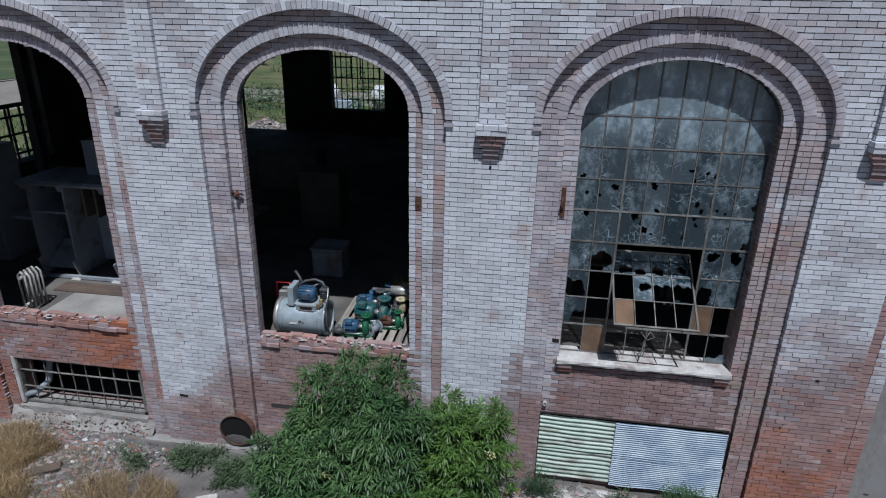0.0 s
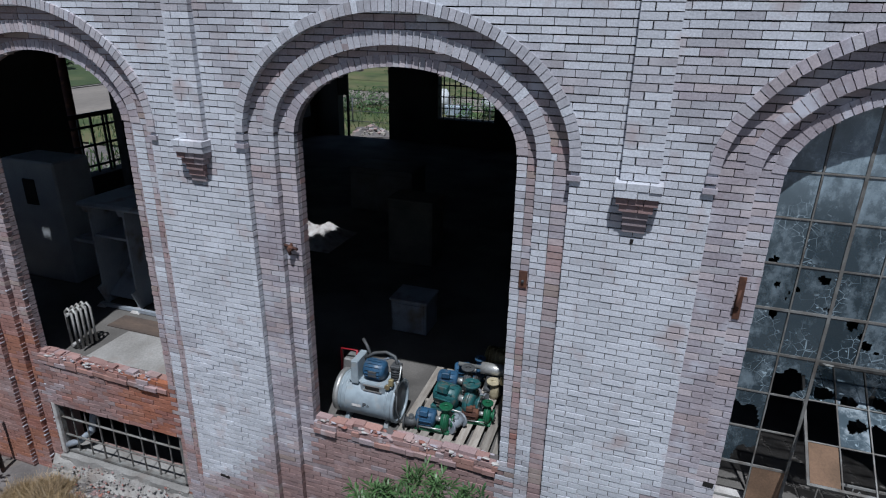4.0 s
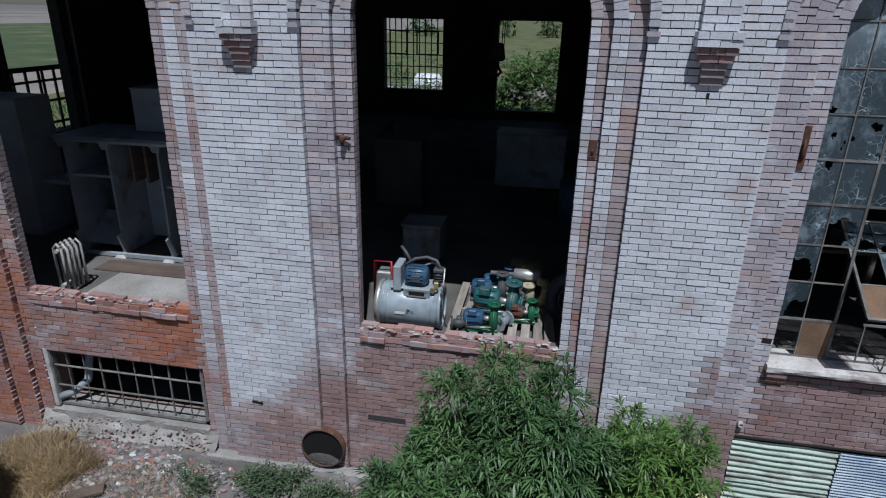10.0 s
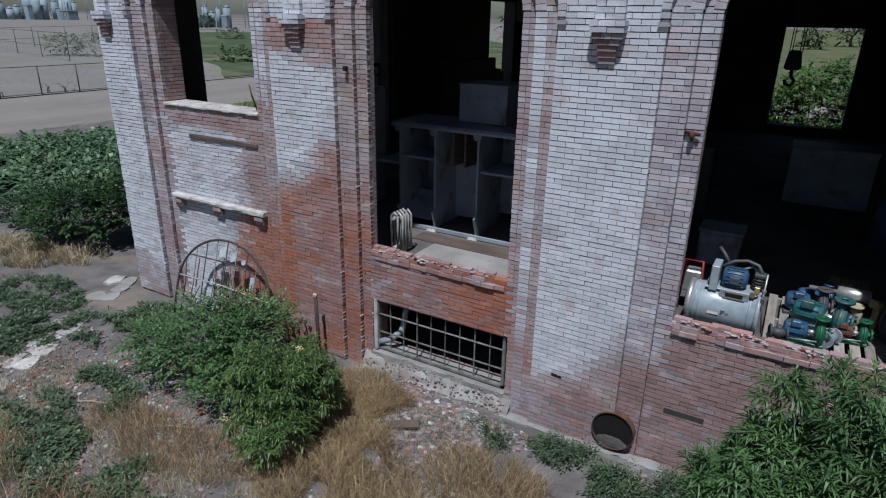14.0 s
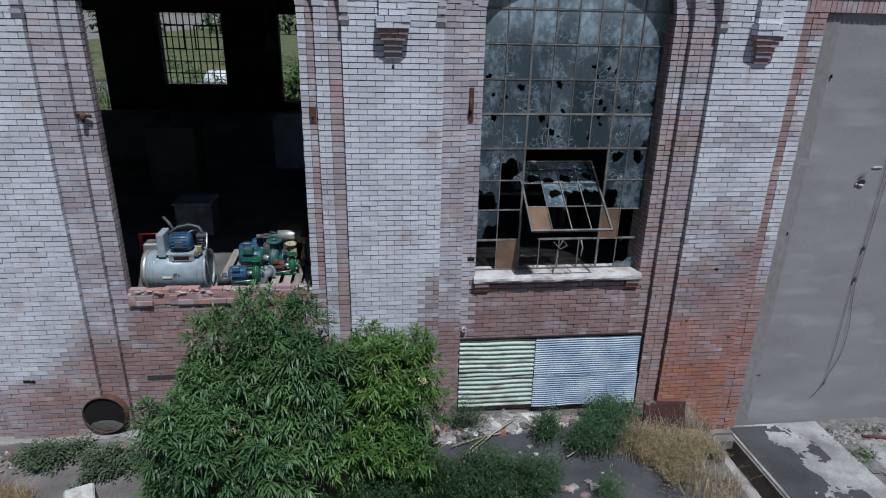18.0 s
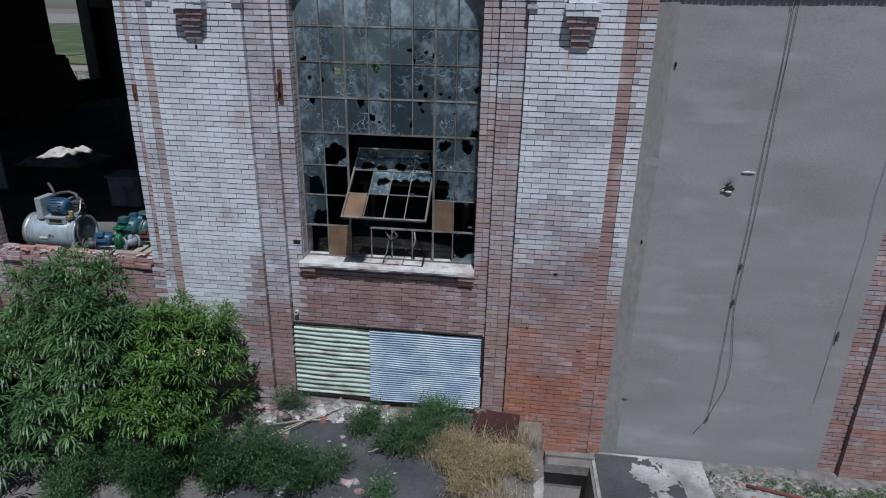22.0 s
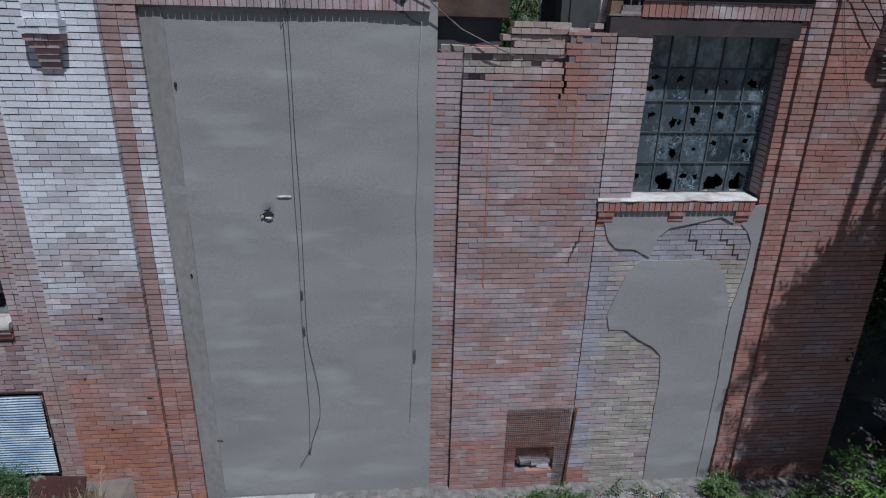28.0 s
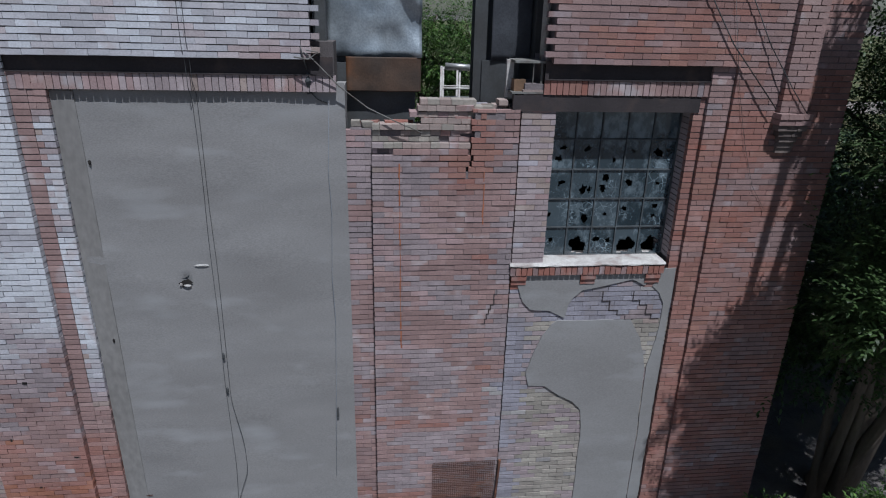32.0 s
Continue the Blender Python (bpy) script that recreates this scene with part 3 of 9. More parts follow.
def arch_ring(wall, c, hw, top, t, y0, y1, down, tonef, step=0.063):
    """Bricks set on edge round an arch, and down its sides as far as z = down."""
    rise = top - SPRING
    n = 400
    pts = [(c + hw * math.cos(math.pi * k / n), SPRING + rise * math.sin(math.pi * k / n), math.pi * k / n) for k in range(n + 1)]
    acc, last, marks = 0.0, pts[0], [pts[0]]
    for p in pts[1:]:
        acc += math.hypot(p[0] - last[0], p[1] - last[1])
        last = p
        if acc >= step:
            marks.append(p)
            acc = 0.0
    for (xa, za, ta), (xb, zb, tb) in zip(marks, marks[1:]):
        out = []
        for x, z, a in ((xa, za, ta), (xb, zb, tb)):
            nx, nz = math.cos(a) / hw, math.sin(a) / rise
            l = math.hypot(nx, nz)
            out.append((x, z, nx / l, nz / l))
        g = 0.06
        (x0, z0, nx0, nz0), (x1, z1, nx1, nz1) = out
        ax, az, bx, bz = x0 + (x1 - x0) * g, z0 + (z1 - z0) * g, x1 - (x1 - x0) * g, z1 - (z1 - z0) * g
        tt = t * RNG.uniform(0.97, 1.03)
        d = RNG.uniform(-0.003, 0.003)
        quad = [(ax, az), (ax + nx0 * tt, az + nz0 * tt), (bx + nx1 * tt, bz + nz1 * tt), (bx, bz)]
        mb = wall.rest
        n0 = len(mb.v)
        mb.v += [(q[0], y0 + d, q[1]) for q in quad] + [(q[0], y1, q[1]) for q in quad]
        m = tonef((ax + bx) / 2, (az + bz) / 2)
        for q in ((0, 1, 2, 3), (0, 4, 5, 1), (1, 5, 6, 2), (2, 6, 7, 3), (3, 7, 4, 0)):
            mb.face(tuple(n0 + e for e in q), m)
    z = SPRING - BH
    while z > down:
        for s in (-1, 1):
            a, b = sorted((c + s * hw, c + s * (hw + t)))
            wall.rest.box(a, b, y0, y1, z + GAP / 2, z + BH - GAP / 2, tonef((a + b) / 2, z), back=False)
        z -= BH


BAYW = {}
for n, (bay, txt) in enumerate((("A", "walled-up arched bay of white and orange brick"), ("B", "open arched bay with a broken red brick sill"),
                                ("C", "open arched bay over a chipped brick sill"), ("D", "arched bay of stepped brick round a steel window"))):
    BAYW[bay] = Wall("wall_bay_%d" % (n + 1), txt, {"A": (2.4, 5.6), "B": (1.2, 5.6), "C": (0.9, 5.6), "D": (1.2, 5.6)}[bay])
LOWWIN = {"B": (-8.2, -5.74, 0.28, 1.24), "D": (0.99, 3.62, 0.16, 1.2)}
for bay, wall in BAYW.items():
    c = BAYS[bay]
    lo = base_z(c)

    def spans1(z):
        h0, h1 = half(z, 0), half(z, 1)
        iv = cut([(c - h0, c + h0)], c - h1, c + h1) if h0 > 0 else []
        return [s_ for p, q in iv for s_ in ([(p, c + 1.56), (c + 1.56, q)] if p < c + 1.56 < q and z < SPRING else [(p, q)])]

    def spans2(z):
        h1, h2 = half(z, 1), half(z, 2)
        if h1 <= 0:
            return []
        iv = [(c - h1, c + h1)]
        if z > SILL[bay]:
            iv = cut(iv, c - h2, c + h2)
        if bay in LOWWIN and LOWWIN[bay][2] < z < LOWWIN[bay][3]:
            iv = cut(iv, LOWWIN[bay][0], LOWWIN[bay][1])
        return [s_ for p, q in iv for s_ in ([(p, c + 1.3), (c + 1.3, q)] if p < c + 1.3 < q and SILL[bay] < z < SPRING else [(p, q)])]

    wall.field(spans1, Y1, lo, TOP[0] + 0.05, lambda x, z: tone_step(bay, x, z, x < c), single=False)
    wall.field(spans2, Y2, lo, TOP[1] + 0.05, lambda x, z: tone_spandrel(bay, x, z) if z < SILL[bay] and abs(x - c) < 1.25 else tone_step(bay, x, z, x < c))
    # cores
    rc = 0.01 if bay in "AB" else 0.02
    thin = bay in "BC"
    for s in (-1, 1):
        a, b = sorted((c + s * (HW[1] + IN), c + s * (HW[0] + 0.03)))
        core_box(wall, a, b, lo - 0.3, FLOOR if thin else SPRING, Y1 + rc, YB - 0.01)
        if thin:
            core_box(wall, a, b, FLOOR - 0.02, SPRING, Y1 + rc, 0.33)
        a, b = sorted((c + s * (HW[2] + IN), c + s * (HW[1] + 0.03)))
        core_box(wall, a, b, SILL[bay] - 0.02, SPRING, Y2 + rc, 0.31 if thin else YB - 0.02)
    core_arch(wall, c, 1, c - HW[1] - 0.3, c + HW[1] + 0.3, TOP[0] + 0.08, Y1 + rc, Y2 + 0.03)
    core_arch(wall, c, 2, c - HW[2] - 0.22, c + HW[2] + 0.22, ZTOP, Y2 + rc, 0.32 if thin else YB)
    if thin:
        core_arch(wall, c, 0, c - HW[0] - 0.01, c + HW[0] + 0.01, ZTOP, 0.3, YB)
    x0, x1 = c - HW[1] - 0.01, c + HW[1] + 0.01
    sp = SILL[bay] - 0.03
    if bay in LOWWIN:
        a, b, z0, z1 = LOWWIN[bay]
        core_box(wall, x0, a - IN, lo - 0.3, min(sp, FLOOR), Y2 + rc, YB - 0.03)
        core_box(wall, b + IN, x1, lo - 0.3, min(sp, FLOOR), Y2 + rc, YB - 0.03)
        core_box(wall, x0, a - IN, FLOOR, sp, Y2 + rc, 0.33 if bay == "B" else YB - 0.03)
        core_box(wall, b + IN, x1, FLOOR, sp, Y2 + rc, 0.33 if bay == "B" else YB - 0.03)
        core_box(wall, a - IN, b + IN, lo - 0.3, z0 - IN, Y2 + rc, YB - 0.03)
        core_box(wall, a - IN, b + IN, z1 + IN, min(sp, FLOOR), Y2 + rc, YB - 0.03)
        core_box(wall, a - IN, b + IN, FLOOR, sp, Y2 + rc, 0.33 if bay == "B" else YB - 0.03)
    elif bay == "C":
        core_box(wall, x0, x1, lo - 0.3, FLOOR, Y2 + rc, YB - 0.03)
        core_box(wall, x0, x1, FLOOR, sp, Y2 + rc, 0.33)
    else:
        core_box(wall, x0, x1, lo - 0.3, sp, Y2 + rc, YB - 0.03)
    # side bricks of the opening
    z = math.floor(SILL[bay] / BH) * BH
    while z < SPRING:
        for s in (-1, 1):
            k = round(z / BH) % 2
            e = c + s * HW[2]
            a, b = sorted((e, e + s * 0.05))
            for y0, y1 in ((Y2 + 0.07, 0.315),) if thin else ((Y2 + 0.07, 0.315), (0.325, YB)) if k else ((Y2 + 0.07, 0.42), (0.43, YB)):
                # right-hand faces take a darker brick mix than left-hand ones
                wall.rest.box(a, b, y0, y1, z + GAP / 2, z + BH - GAP / 2, pick((WORN, 0.4), (PINK, 0.3), (MAUVE, 0.3)) if s < 0 else pick((PINK, 0.4), (MAUVE, 0.5), (SOOT_SHADE, 0.3)))
        z += BH
    ringtone = lambda x, z: pick((WHITE, 0.45), (WORN, 0.5), (PINK, 0.12))
    arch_ring(wall, c, HW[0] - 0.012, TOP[0] - 0.012, 0.1, -0.022, 0.085, 5.6, ringtone)
    arch_ring(wall, c, HW[1] - 0.006, TOP[1] - 0.006, 0.135, Y1 - 0.006, Y1 + 0.08, SPRING, lambda x, z: pick((WHITE, 0.4), (WORN, 0.45), (PINK, 0.25)))
    arch_ring(wall, c, HW[2] - 0.006, TOP[2] - 0.006, 0.11, Y2 - 0.006, Y2 + 0.08, SPRING, lambda x, z: pick((WHITE, 0.2), (WORN, 0.5), (PINK, 0.3)))
    for s in (-1, 1):
        wall.rest.box(*sorted((c + s * (HW[0] - 0.02), c + s * (HW[0] + 0.1))), -0.03, 0.06, 5.57, 5.615, WORN)

# mortar left standing at worn corners, course by course
for w, x, y in ((FRONT["p2"], -8.72, 0.0), (BAYW["B"], -8.4, Y1), (BAYW["B"], -8.2, Y2), (FRONT["p1"], -13.44, 0.0), (BAYW["A"], -13.12, Y1)):
    z = 0.0
    while z < 5.5:
        if RNG.random() < 0.75:
            h = RNG.uniform(0.004, 0.009)
            w.rest.box(x - 0.02, x + RNG.uniform(0.001, 0.006), y - RNG.uniform(0.001, 0.005), y + 0.07, z - h, z + h, RNG.choice((WORN, PINK, WHITE, MAUVE, PINK)))
        z += BH

# ---- bays E and F ----
def spot(x, z):
    """Sets the place for the next coat of paint."""
    PATCH.x, PATCH.y, PATCH.z = x, 0.5, z
    return None


LINTEL = mat("dark_lintel_steel", (0.05, 0.042, 0.044), (0.035, 0.03, 0.032), rough=0.7, rnd=0, scale=2, stain=(0.075, 0.055, 0.05), sscale=3, samt=0.3)


def tone_e1(x, z):
    w = 0.3 * wob(x, z)
    up = smooth(1.8, 3.0, z + w) * smooth(5.25, 5.4, x + 0.3 * w) * smooth(5.7, 5.4, z)
    lo = smooth(1.9, 0.6, z + w)
    return pick((WHITE, 0.9 * up), (WORN, 0.25 * up), (PINK, 0.5 * (1 - up)), (MAUVE, 0.15 + 0.3 * (1 - up)), (WORN, 0.2 * (1 - up) * (1 - lo)), (RED, (0.14 + 0.35 * lo) * (1 - up)), (ORANGE, (0.02 + 0.35 * lo) * (1 - up)))


WE = Wall("wall_bay_5", "tall doorway filled with smooth grey cement render", (-1, 9))
WE.field(lambda z: [(5.14, 5.31), (5.31, 5.5)], Y1, -0.62, 5.97, tone_e1)
WE.core.box(5.14 - 0.02, 5.5 - IN, Y1 + 0.02, YB - 0.01, -1.0, 6.06)
WE.core.box(5.3, 8.45, Y1 + 0.02, YB - 0.02, 5.83, 6.3)
WE.core.box(8.55, 8.86, Y2 + 0.02, YB - 0.02, -1.0, 5.2)
WE.field(lambda z: [(8.53, 8.83)], Y2, -0.7, 5.4, tone_ef)
x = 5.16
while x < 8.42:
    WE.rest.box(x, x + 0.064, Y1 - 0.004 + RNG.uniform(-0.003, 0.003), Y1 + 0.08, 5.785, 5.953, spot(x, 5.9) or pick((WORN, 0.5), (PINK, 0.5), (MAUVE, 0.3)))
    x += 0.072
WE.field(lambda z: [(5.5, 8.42)], Y1 + 0.05, 5.96, 6.3, tone_e1)
solid("lintel_beam", MB().box(5.15, 8.44, Y1 + 0.006, Y1 + 0.05, 5.965, 6.148).box(5.15, 8.44, Y1 - 0.02, Y1 + 0.05, 5.955, 5.965), LINTEL, "dark steel lintel over the rendered doorway", "lintel", "", "structure")
WEF = Wall("wall_pier_broken", "pink-red brick pier with a broken ragged top", (3.0, 9))


def ef_spans(z):
    tooth = 9.96 + 0.1 * (round(z / BH) % 2) + RNG.uniform(-0.03, 0.03)
    if z > 5.2:
        return [(tooth, 10.513)]
    if z > 4.82:
        return [(8.83, tooth - 0.025), (tooth, 10.513)]
    return cut([(8.83, 10.513)], 9.75, 10.3) if -0.3 < z < 0.12 else [(8.83, 10.513)]


WEF.field(ef_spans, Y1, -0.75, 5.62, tone_ef, drop=lambda x, z: 0.25 * smooth(5.05, 5.2, z) if x < 9.95 else 0.12 * smooth(5.3, 5.6, z))
# the inner leaf, laid bare where the face has fallen, course by course
k = 73
while k * BH < 5.76:
    z = k * BH
    k += 1
    if z < 5.42:
        run = [(8.84, 9.96)]
    elif z < 5.62:
        run = [(9.34 + RNG.uniform(-0.08, 0.05), 10.42)]
    elif z < 5.69:
        run = [(9.38, 10.02), (10.1, 10.38)]
    else:
        run = [(9.5, 9.79)]
    y = 0.125 + 0.03 * (z > 5.4) + RNG.uniform(-0.03, 0.03)
    WEF.field(lambda zz: run, y, z, z + BH, lambda x, zz: pick((RED, 0.15 + 0.4 * smooth(9.5, 9.9, x) * smooth(5.5, 5.3, zz)), (PINK, 0.45), (BUFF, 0.5), (WORN, 0.3)), depth=0.22, bl=RNG.uniform(0.105, 0.19), phase=RNG.uniform(0, 0.2), drop=lambda x, zz: 0.08 + 0.15 * (zz > 5.6))
WEF.core.box(8.84, 9.75, Y1 + 0.01, YB, -1.0, 4.9)
WEF.core.box(10.3, 10.49, Y1 + 0.01, YB, -1.0, 4.9)
WEF.core.box(9.75, 10.3, Y1 + 0.01, YB, 0.12, 4.9)
WEF.core.box(9.75, 10.3, 0.4, YB, -1.0, 0.12)
WEF.core.box(9.75, 10.3, Y1 + 0.01, YB, -1.0, -0.28)
WEF.core.box(10.0, 10.49, Y1 + 0.01, YB, 4.88, 5.58)
WEF.core.box(8.6, 9.45, 0.16, YB, 4.88, 5.38)
WEF.core.box(9.45, 10.4, 0.17, YB, 4.88, 5.6)

WF = Wall("wall_bay_6", "bay patched with buff brick, grey brick and cement render", (-0.2, 3.2))


def tone_f(x, z):
    gr = smooth(2.85, 2.95, z)
    if x > 12.5 and z > 3.5:
        lo = smooth(2.5, 1.2, z)
        return pick((ORANGE, 0.15 * lo), (RED, 0.6), (MAUVE, 0.5), (PINK, 0.15))
    if z > 3.6:
        return pick((WORN, 0.5), (PINK, 0.5), (MAUVE, 0.1))
    if x < 10.82:
        return pick((GREY, 0.7), (MAUVE, 0.2), (WORN, 0.15)) if z > -0.3 else pick((RED, 1), (PINK, 0.3))
    if gr > 0.5:
        return pick((GREY, 0.9), (MAUVE, 0.25), (SOOT_SHADE, 0.08))
    return pick((BUFF, 0.8), (GREY, 0.25), (MAUVE, 0.12), (SOOT_SHADE, 0.12))


def f_spans(z):
    return cut([(10.526, 12.69)], 10.93, 12.56) if z > 3.6 else [(10.526, 12.69)]


YF = 0.095
WF.field(f_spans, YF, -0.75, 5.84, tone_f)
WF.field(lambda z: [(12.69, 12.96)], 0.045, -0.75, 6.15, lambda x, z: pick((RED, 0.6 - 0.4 * smooth(4.6, 5.6, z)), (PINK, 0.35), (MAUVE, 0.35), (WORN, 0.3 * smooth(4.8, 5.6, z))))
WF.core.box(10.545, 12.69, YF + 0.01, YB - 0.02, -1.0, 3.62)
WF.core.box(10.545, 10.93 - IN, YF + 0.01, YB - 0.02, 3.62, 5.9)
WF.core.box(12.56 + IN, 12.71, YF + 0.01, YB - 0.02, 3.62, 5.9)
WF.core.box(12.69 + IN, 12.98, 0.055, YB - 0.01, -1.0, 6.06)
WF.core.box(10.76, 12.97, Y1 + 0.02, YB - 0.01, 5.84, 6.2)
WF.core.box(10.93 - IN, 12.56 + IN, YF + 0.02, YB - 0.02, 5.64, 5.9)
x = 10.76
while x < 12.66:
    WF.rest.box(x, x + 0.064, Y1 - 0.004 + RNG.uniform(-0.003, 0.003), Y1 + 0.08, 5.785, 5.94, spot(x, 5.9) or pick((RED, 0.05 + (x < 11.2)), (PINK, 0.4), (MAUVE, 0.4), (WORN, 0.3)))
    x += 0.072
WF.field(lambda z: [(10.95, 12.69)], Y1 + 0.05, 5.95, 6.3, lambda x, z: pick((PINK, 1), (RED, 1)))
solid("lintel_beam", MB().box(10.76, 12.71, Y1 + 0.006, Y1 + 0.05, 5.955, 6.148).box(10.76, 12.71, Y1 - 0.02, Y1 + 0.05, 5.943, 5.955), LINTEL, "dark steel lintel over a window", "lintel", "", "structure")
solid("lintel_beam", MB().box(10.42, 12.62, YF - 0.012, YF + 0.06, 5.60, 5.775), LINTEL, "dark steel lintel plate above the panes", "lintel", "", "structure")
for z in [3.76 + BH * k for k in range(27)]:
    for s, e in ((-1, 10.93), (1, 12.56)):
        a, b = sorted((e, e + s * 0.05))
        WF.rest.box(a, b, YF + 0.07, YB - 0.02, z + GAP / 2, z + BH - GAP / 2, pick((WORN, 0.4), (PINK, 0.4), (MAUVE, 0.4)))

# corbels: a shaft on two projecting courses, then five courses stepping back under them
SHAFT_Z = 5.63
for x, key in zip(CORBEL_X, ("p1", "p2", "p3", "p4", "p5", "p6")):
    w = FRONT[key]
    mb = MB()
    z = SHAFT_Z
    tone = (lambda: pick((WHITE, 0.8), (WORN, 0.2))) if x < 10 else (lambda: pick((PINK, 0.5), (MAUVE, 0.4), (RED, 0.3)))
    # darker mix paints shade onto the courses below the projecting ones
    under = (lambda: pick((MAUVE, 0.5), (WORN, 0.35), (SOOT_SHADE, 0.3))) if x < 10 else (lambda: pick((RED, 0.4), (SOOT_SHADE, 0.5)))
    k = 0
    while z < ZTOP:
        a, b = x - 0.165, x + 0.165
        m = a + (0.21 if k % 2 else 0.11)
        for p, q in ((a, m - 0.003), (m + 0.003, b)):
            mb.box(p + RNG.uniform(0, 0.004), q - RNG.uniform(0, 0.004), -0.07 + RNG.uniform(-0.002, 0.002), 0.03, z + 0.005, z + BH - 0.004, spot(x, z) or tone(), back=False)
        z += BH
        k += 1
    for i, (hw, pr, cuts) in enumerate(((0.2, 0.158, (-0.1, 0.09)), (0.195, 0.15, (0.0,)), (0.178, 0.126, (-0.07, 0.06)), (0.145, 0.103, (0.02,)), (0.112, 0.08, ()), (0.106, 0.057, ()), (0.1, 0.034, ()))):
        zz = SHAFT_Z - BH * (i + 1)
        ends = [x - hw, *[x + c for c in cuts], x + hw]
        for p, q in zip(ends, ends[1:]):
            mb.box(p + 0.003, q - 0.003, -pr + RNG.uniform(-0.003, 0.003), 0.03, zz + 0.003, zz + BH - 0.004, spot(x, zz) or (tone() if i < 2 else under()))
    w.corbel = mb

# ---- windows and sills ----
GLASS = bpy.data.materials.new("dirty_window_glass")
GLASS.use_nodes = True
nt = GLASS.node_tree
bs = nt.nodes["Principled BSDF"]
bs.inputs["Base Color"].default_value = (0.09, 0.115, 0.13, 1)
bs.inputs["Roughness"].default_value = 0.12
bs.inputs["Specular IOR Level"].default_value = 0.6
dust = nt.nodes.new("ShaderNodeTexNoise")
dust.inputs["Scale"].default_value, dust.inputs["Detail"].default_value = 4.0, 12.0
dust.inputs["Roughness"].default_value = 0.72
g2 = nt.nodes.new("ShaderNodeNewGeometry")
dm_ = nt.nodes.new("ShaderNodeMapping")
dm_.inputs["Scale"].default_value = (1.0, 1.0, 0.7)
nt.links.new(g2.outputs["Position"], dm_.inputs[0])
nt.links.new(dm_.outputs[0], dust.inputs["Vector"])
dr = nt.nodes.new("ShaderNodeMapRange")
dr.inputs["From Min"].default_value, dr.inputs["From Max"].default_value = 0.49, 0.67
nt.links.new(dust.outputs["Fac"], dr.inputs["Value"])
vor = nt.nodes.new("ShaderNodeTexVoronoi")
vor.feature = "DISTANCE_TO_EDGE"
vor.inputs["Scale"].default_value = 11.0
nt.links.new(g2.outputs["Position"], vor.inputs["Vector"])
ck = nt.nodes.new("ShaderNodeMapRange")
ck.inputs["From Min"].default_value, ck.inputs["From Max"].default_value = 0.026, 0.0
nt.links.new(vor.outputs["Distance"], ck.inputs["Value"])
zone = nt.nodes.new("ShaderNodeTexNoise")
zone.inputs["Scale"].default_value = 2.6
nt.links.new(g2.outputs["Position"], zone.inputs["Vector"])
zr_ = nt.nodes.new("ShaderNodeMapRange")
zr_.inputs["From Min"].default_value, zr_.inputs["From Max"].default_value = 0.49, 0.60
nt.links.new(zone.outputs["Fac"], zr_.inputs["Value"])
ckm = nt.nodes.new("ShaderNodeMath")
ckm.operation = "MULTIPLY"
nt.links.new(ck.outputs["Result"], ckm.inputs[0])
nt.links.new(zr_.outputs["Result"], ckm.inputs[1])
both = nt.nodes.new("ShaderNodeMath")
both.operation = "MAXIMUM"
nt.links.new(ckm.outputs[0], both.inputs[0])
soft = nt.nodes.new("ShaderNodeMath")
soft.operation = "MULTIPLY"
soft.inputs[1].default_value = 0.36
nt.links.new(dr.outputs["Result"], soft.inputs[0])
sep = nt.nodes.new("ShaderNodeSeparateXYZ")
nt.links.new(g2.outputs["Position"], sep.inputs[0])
# paler towards the top: sunlit haze painted into the glass colour
haze_ = nt.nodes.new("ShaderNodeMapRange")
haze_.inputs["From Min"].default_value, haze_.inputs["From Max"].default_value = 5.25, 6.2
haze_.inputs["To Max"].default_value = 1.25
nt.links.new(sep.outputs["Z"], haze_.inputs["Value"])
# painted haze of the upper panes plus real dust and pane tone
dust_haze = nt.nodes.new("ShaderNodeMath")
dust_haze.operation = "MULTIPLY_ADD"
nt.links.new(haze_.outputs["Result"], dust_haze.inputs[0])
nt.links.new(dust.outputs["Fac"], dust_haze.inputs[1])
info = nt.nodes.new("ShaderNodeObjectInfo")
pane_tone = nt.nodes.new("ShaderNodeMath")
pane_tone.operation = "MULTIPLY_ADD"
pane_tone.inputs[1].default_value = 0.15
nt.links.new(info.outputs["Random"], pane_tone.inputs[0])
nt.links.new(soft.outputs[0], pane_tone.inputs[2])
nt.links.new(pane_tone.outputs[0], dust_haze.inputs[2])
fleck = nt.nodes.new("ShaderNodeTexNoise")
fleck.inputs["Scale"].default_value, fleck.inputs["Detail"].default_value = 24.0, 4.0
nt.links.new(g2.outputs["Position"], fleck.inputs["Vector"])
fk = nt.nodes.new("ShaderNodeMapRange")
fk.inputs["From Min"].default_value, fk.inputs["From Max"].default_value = 0.645, 0.70
nt.links.new(fleck.outputs["Fac"], fk.inputs["Value"])
zone2 = nt.nodes.new("ShaderNodeMapRange")
zone2.inputs["From Min"].default_value, zone2.inputs["From Max"].default_value = 0.44, 0.6
nt.links.new(zone.outputs["Fac"], zone2.inputs["Value"])
fleck_on = nt.nodes.new("ShaderNodeMath")
fleck_on.operation = "MULTIPLY"
nt.links.new(fk.outputs["Result"], fleck_on.inputs[0])
nt.links.new(zone2.outputs["Result"], fleck_on.inputs[1])
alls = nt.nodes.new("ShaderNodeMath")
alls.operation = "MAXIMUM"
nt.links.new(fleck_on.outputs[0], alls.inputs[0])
nt.links.new(dust_haze.outputs[0], alls.inputs[1])
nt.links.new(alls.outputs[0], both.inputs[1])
dcol = nt.nodes.new("ShaderNodeMix")
dcol.data_type = "RGBA"
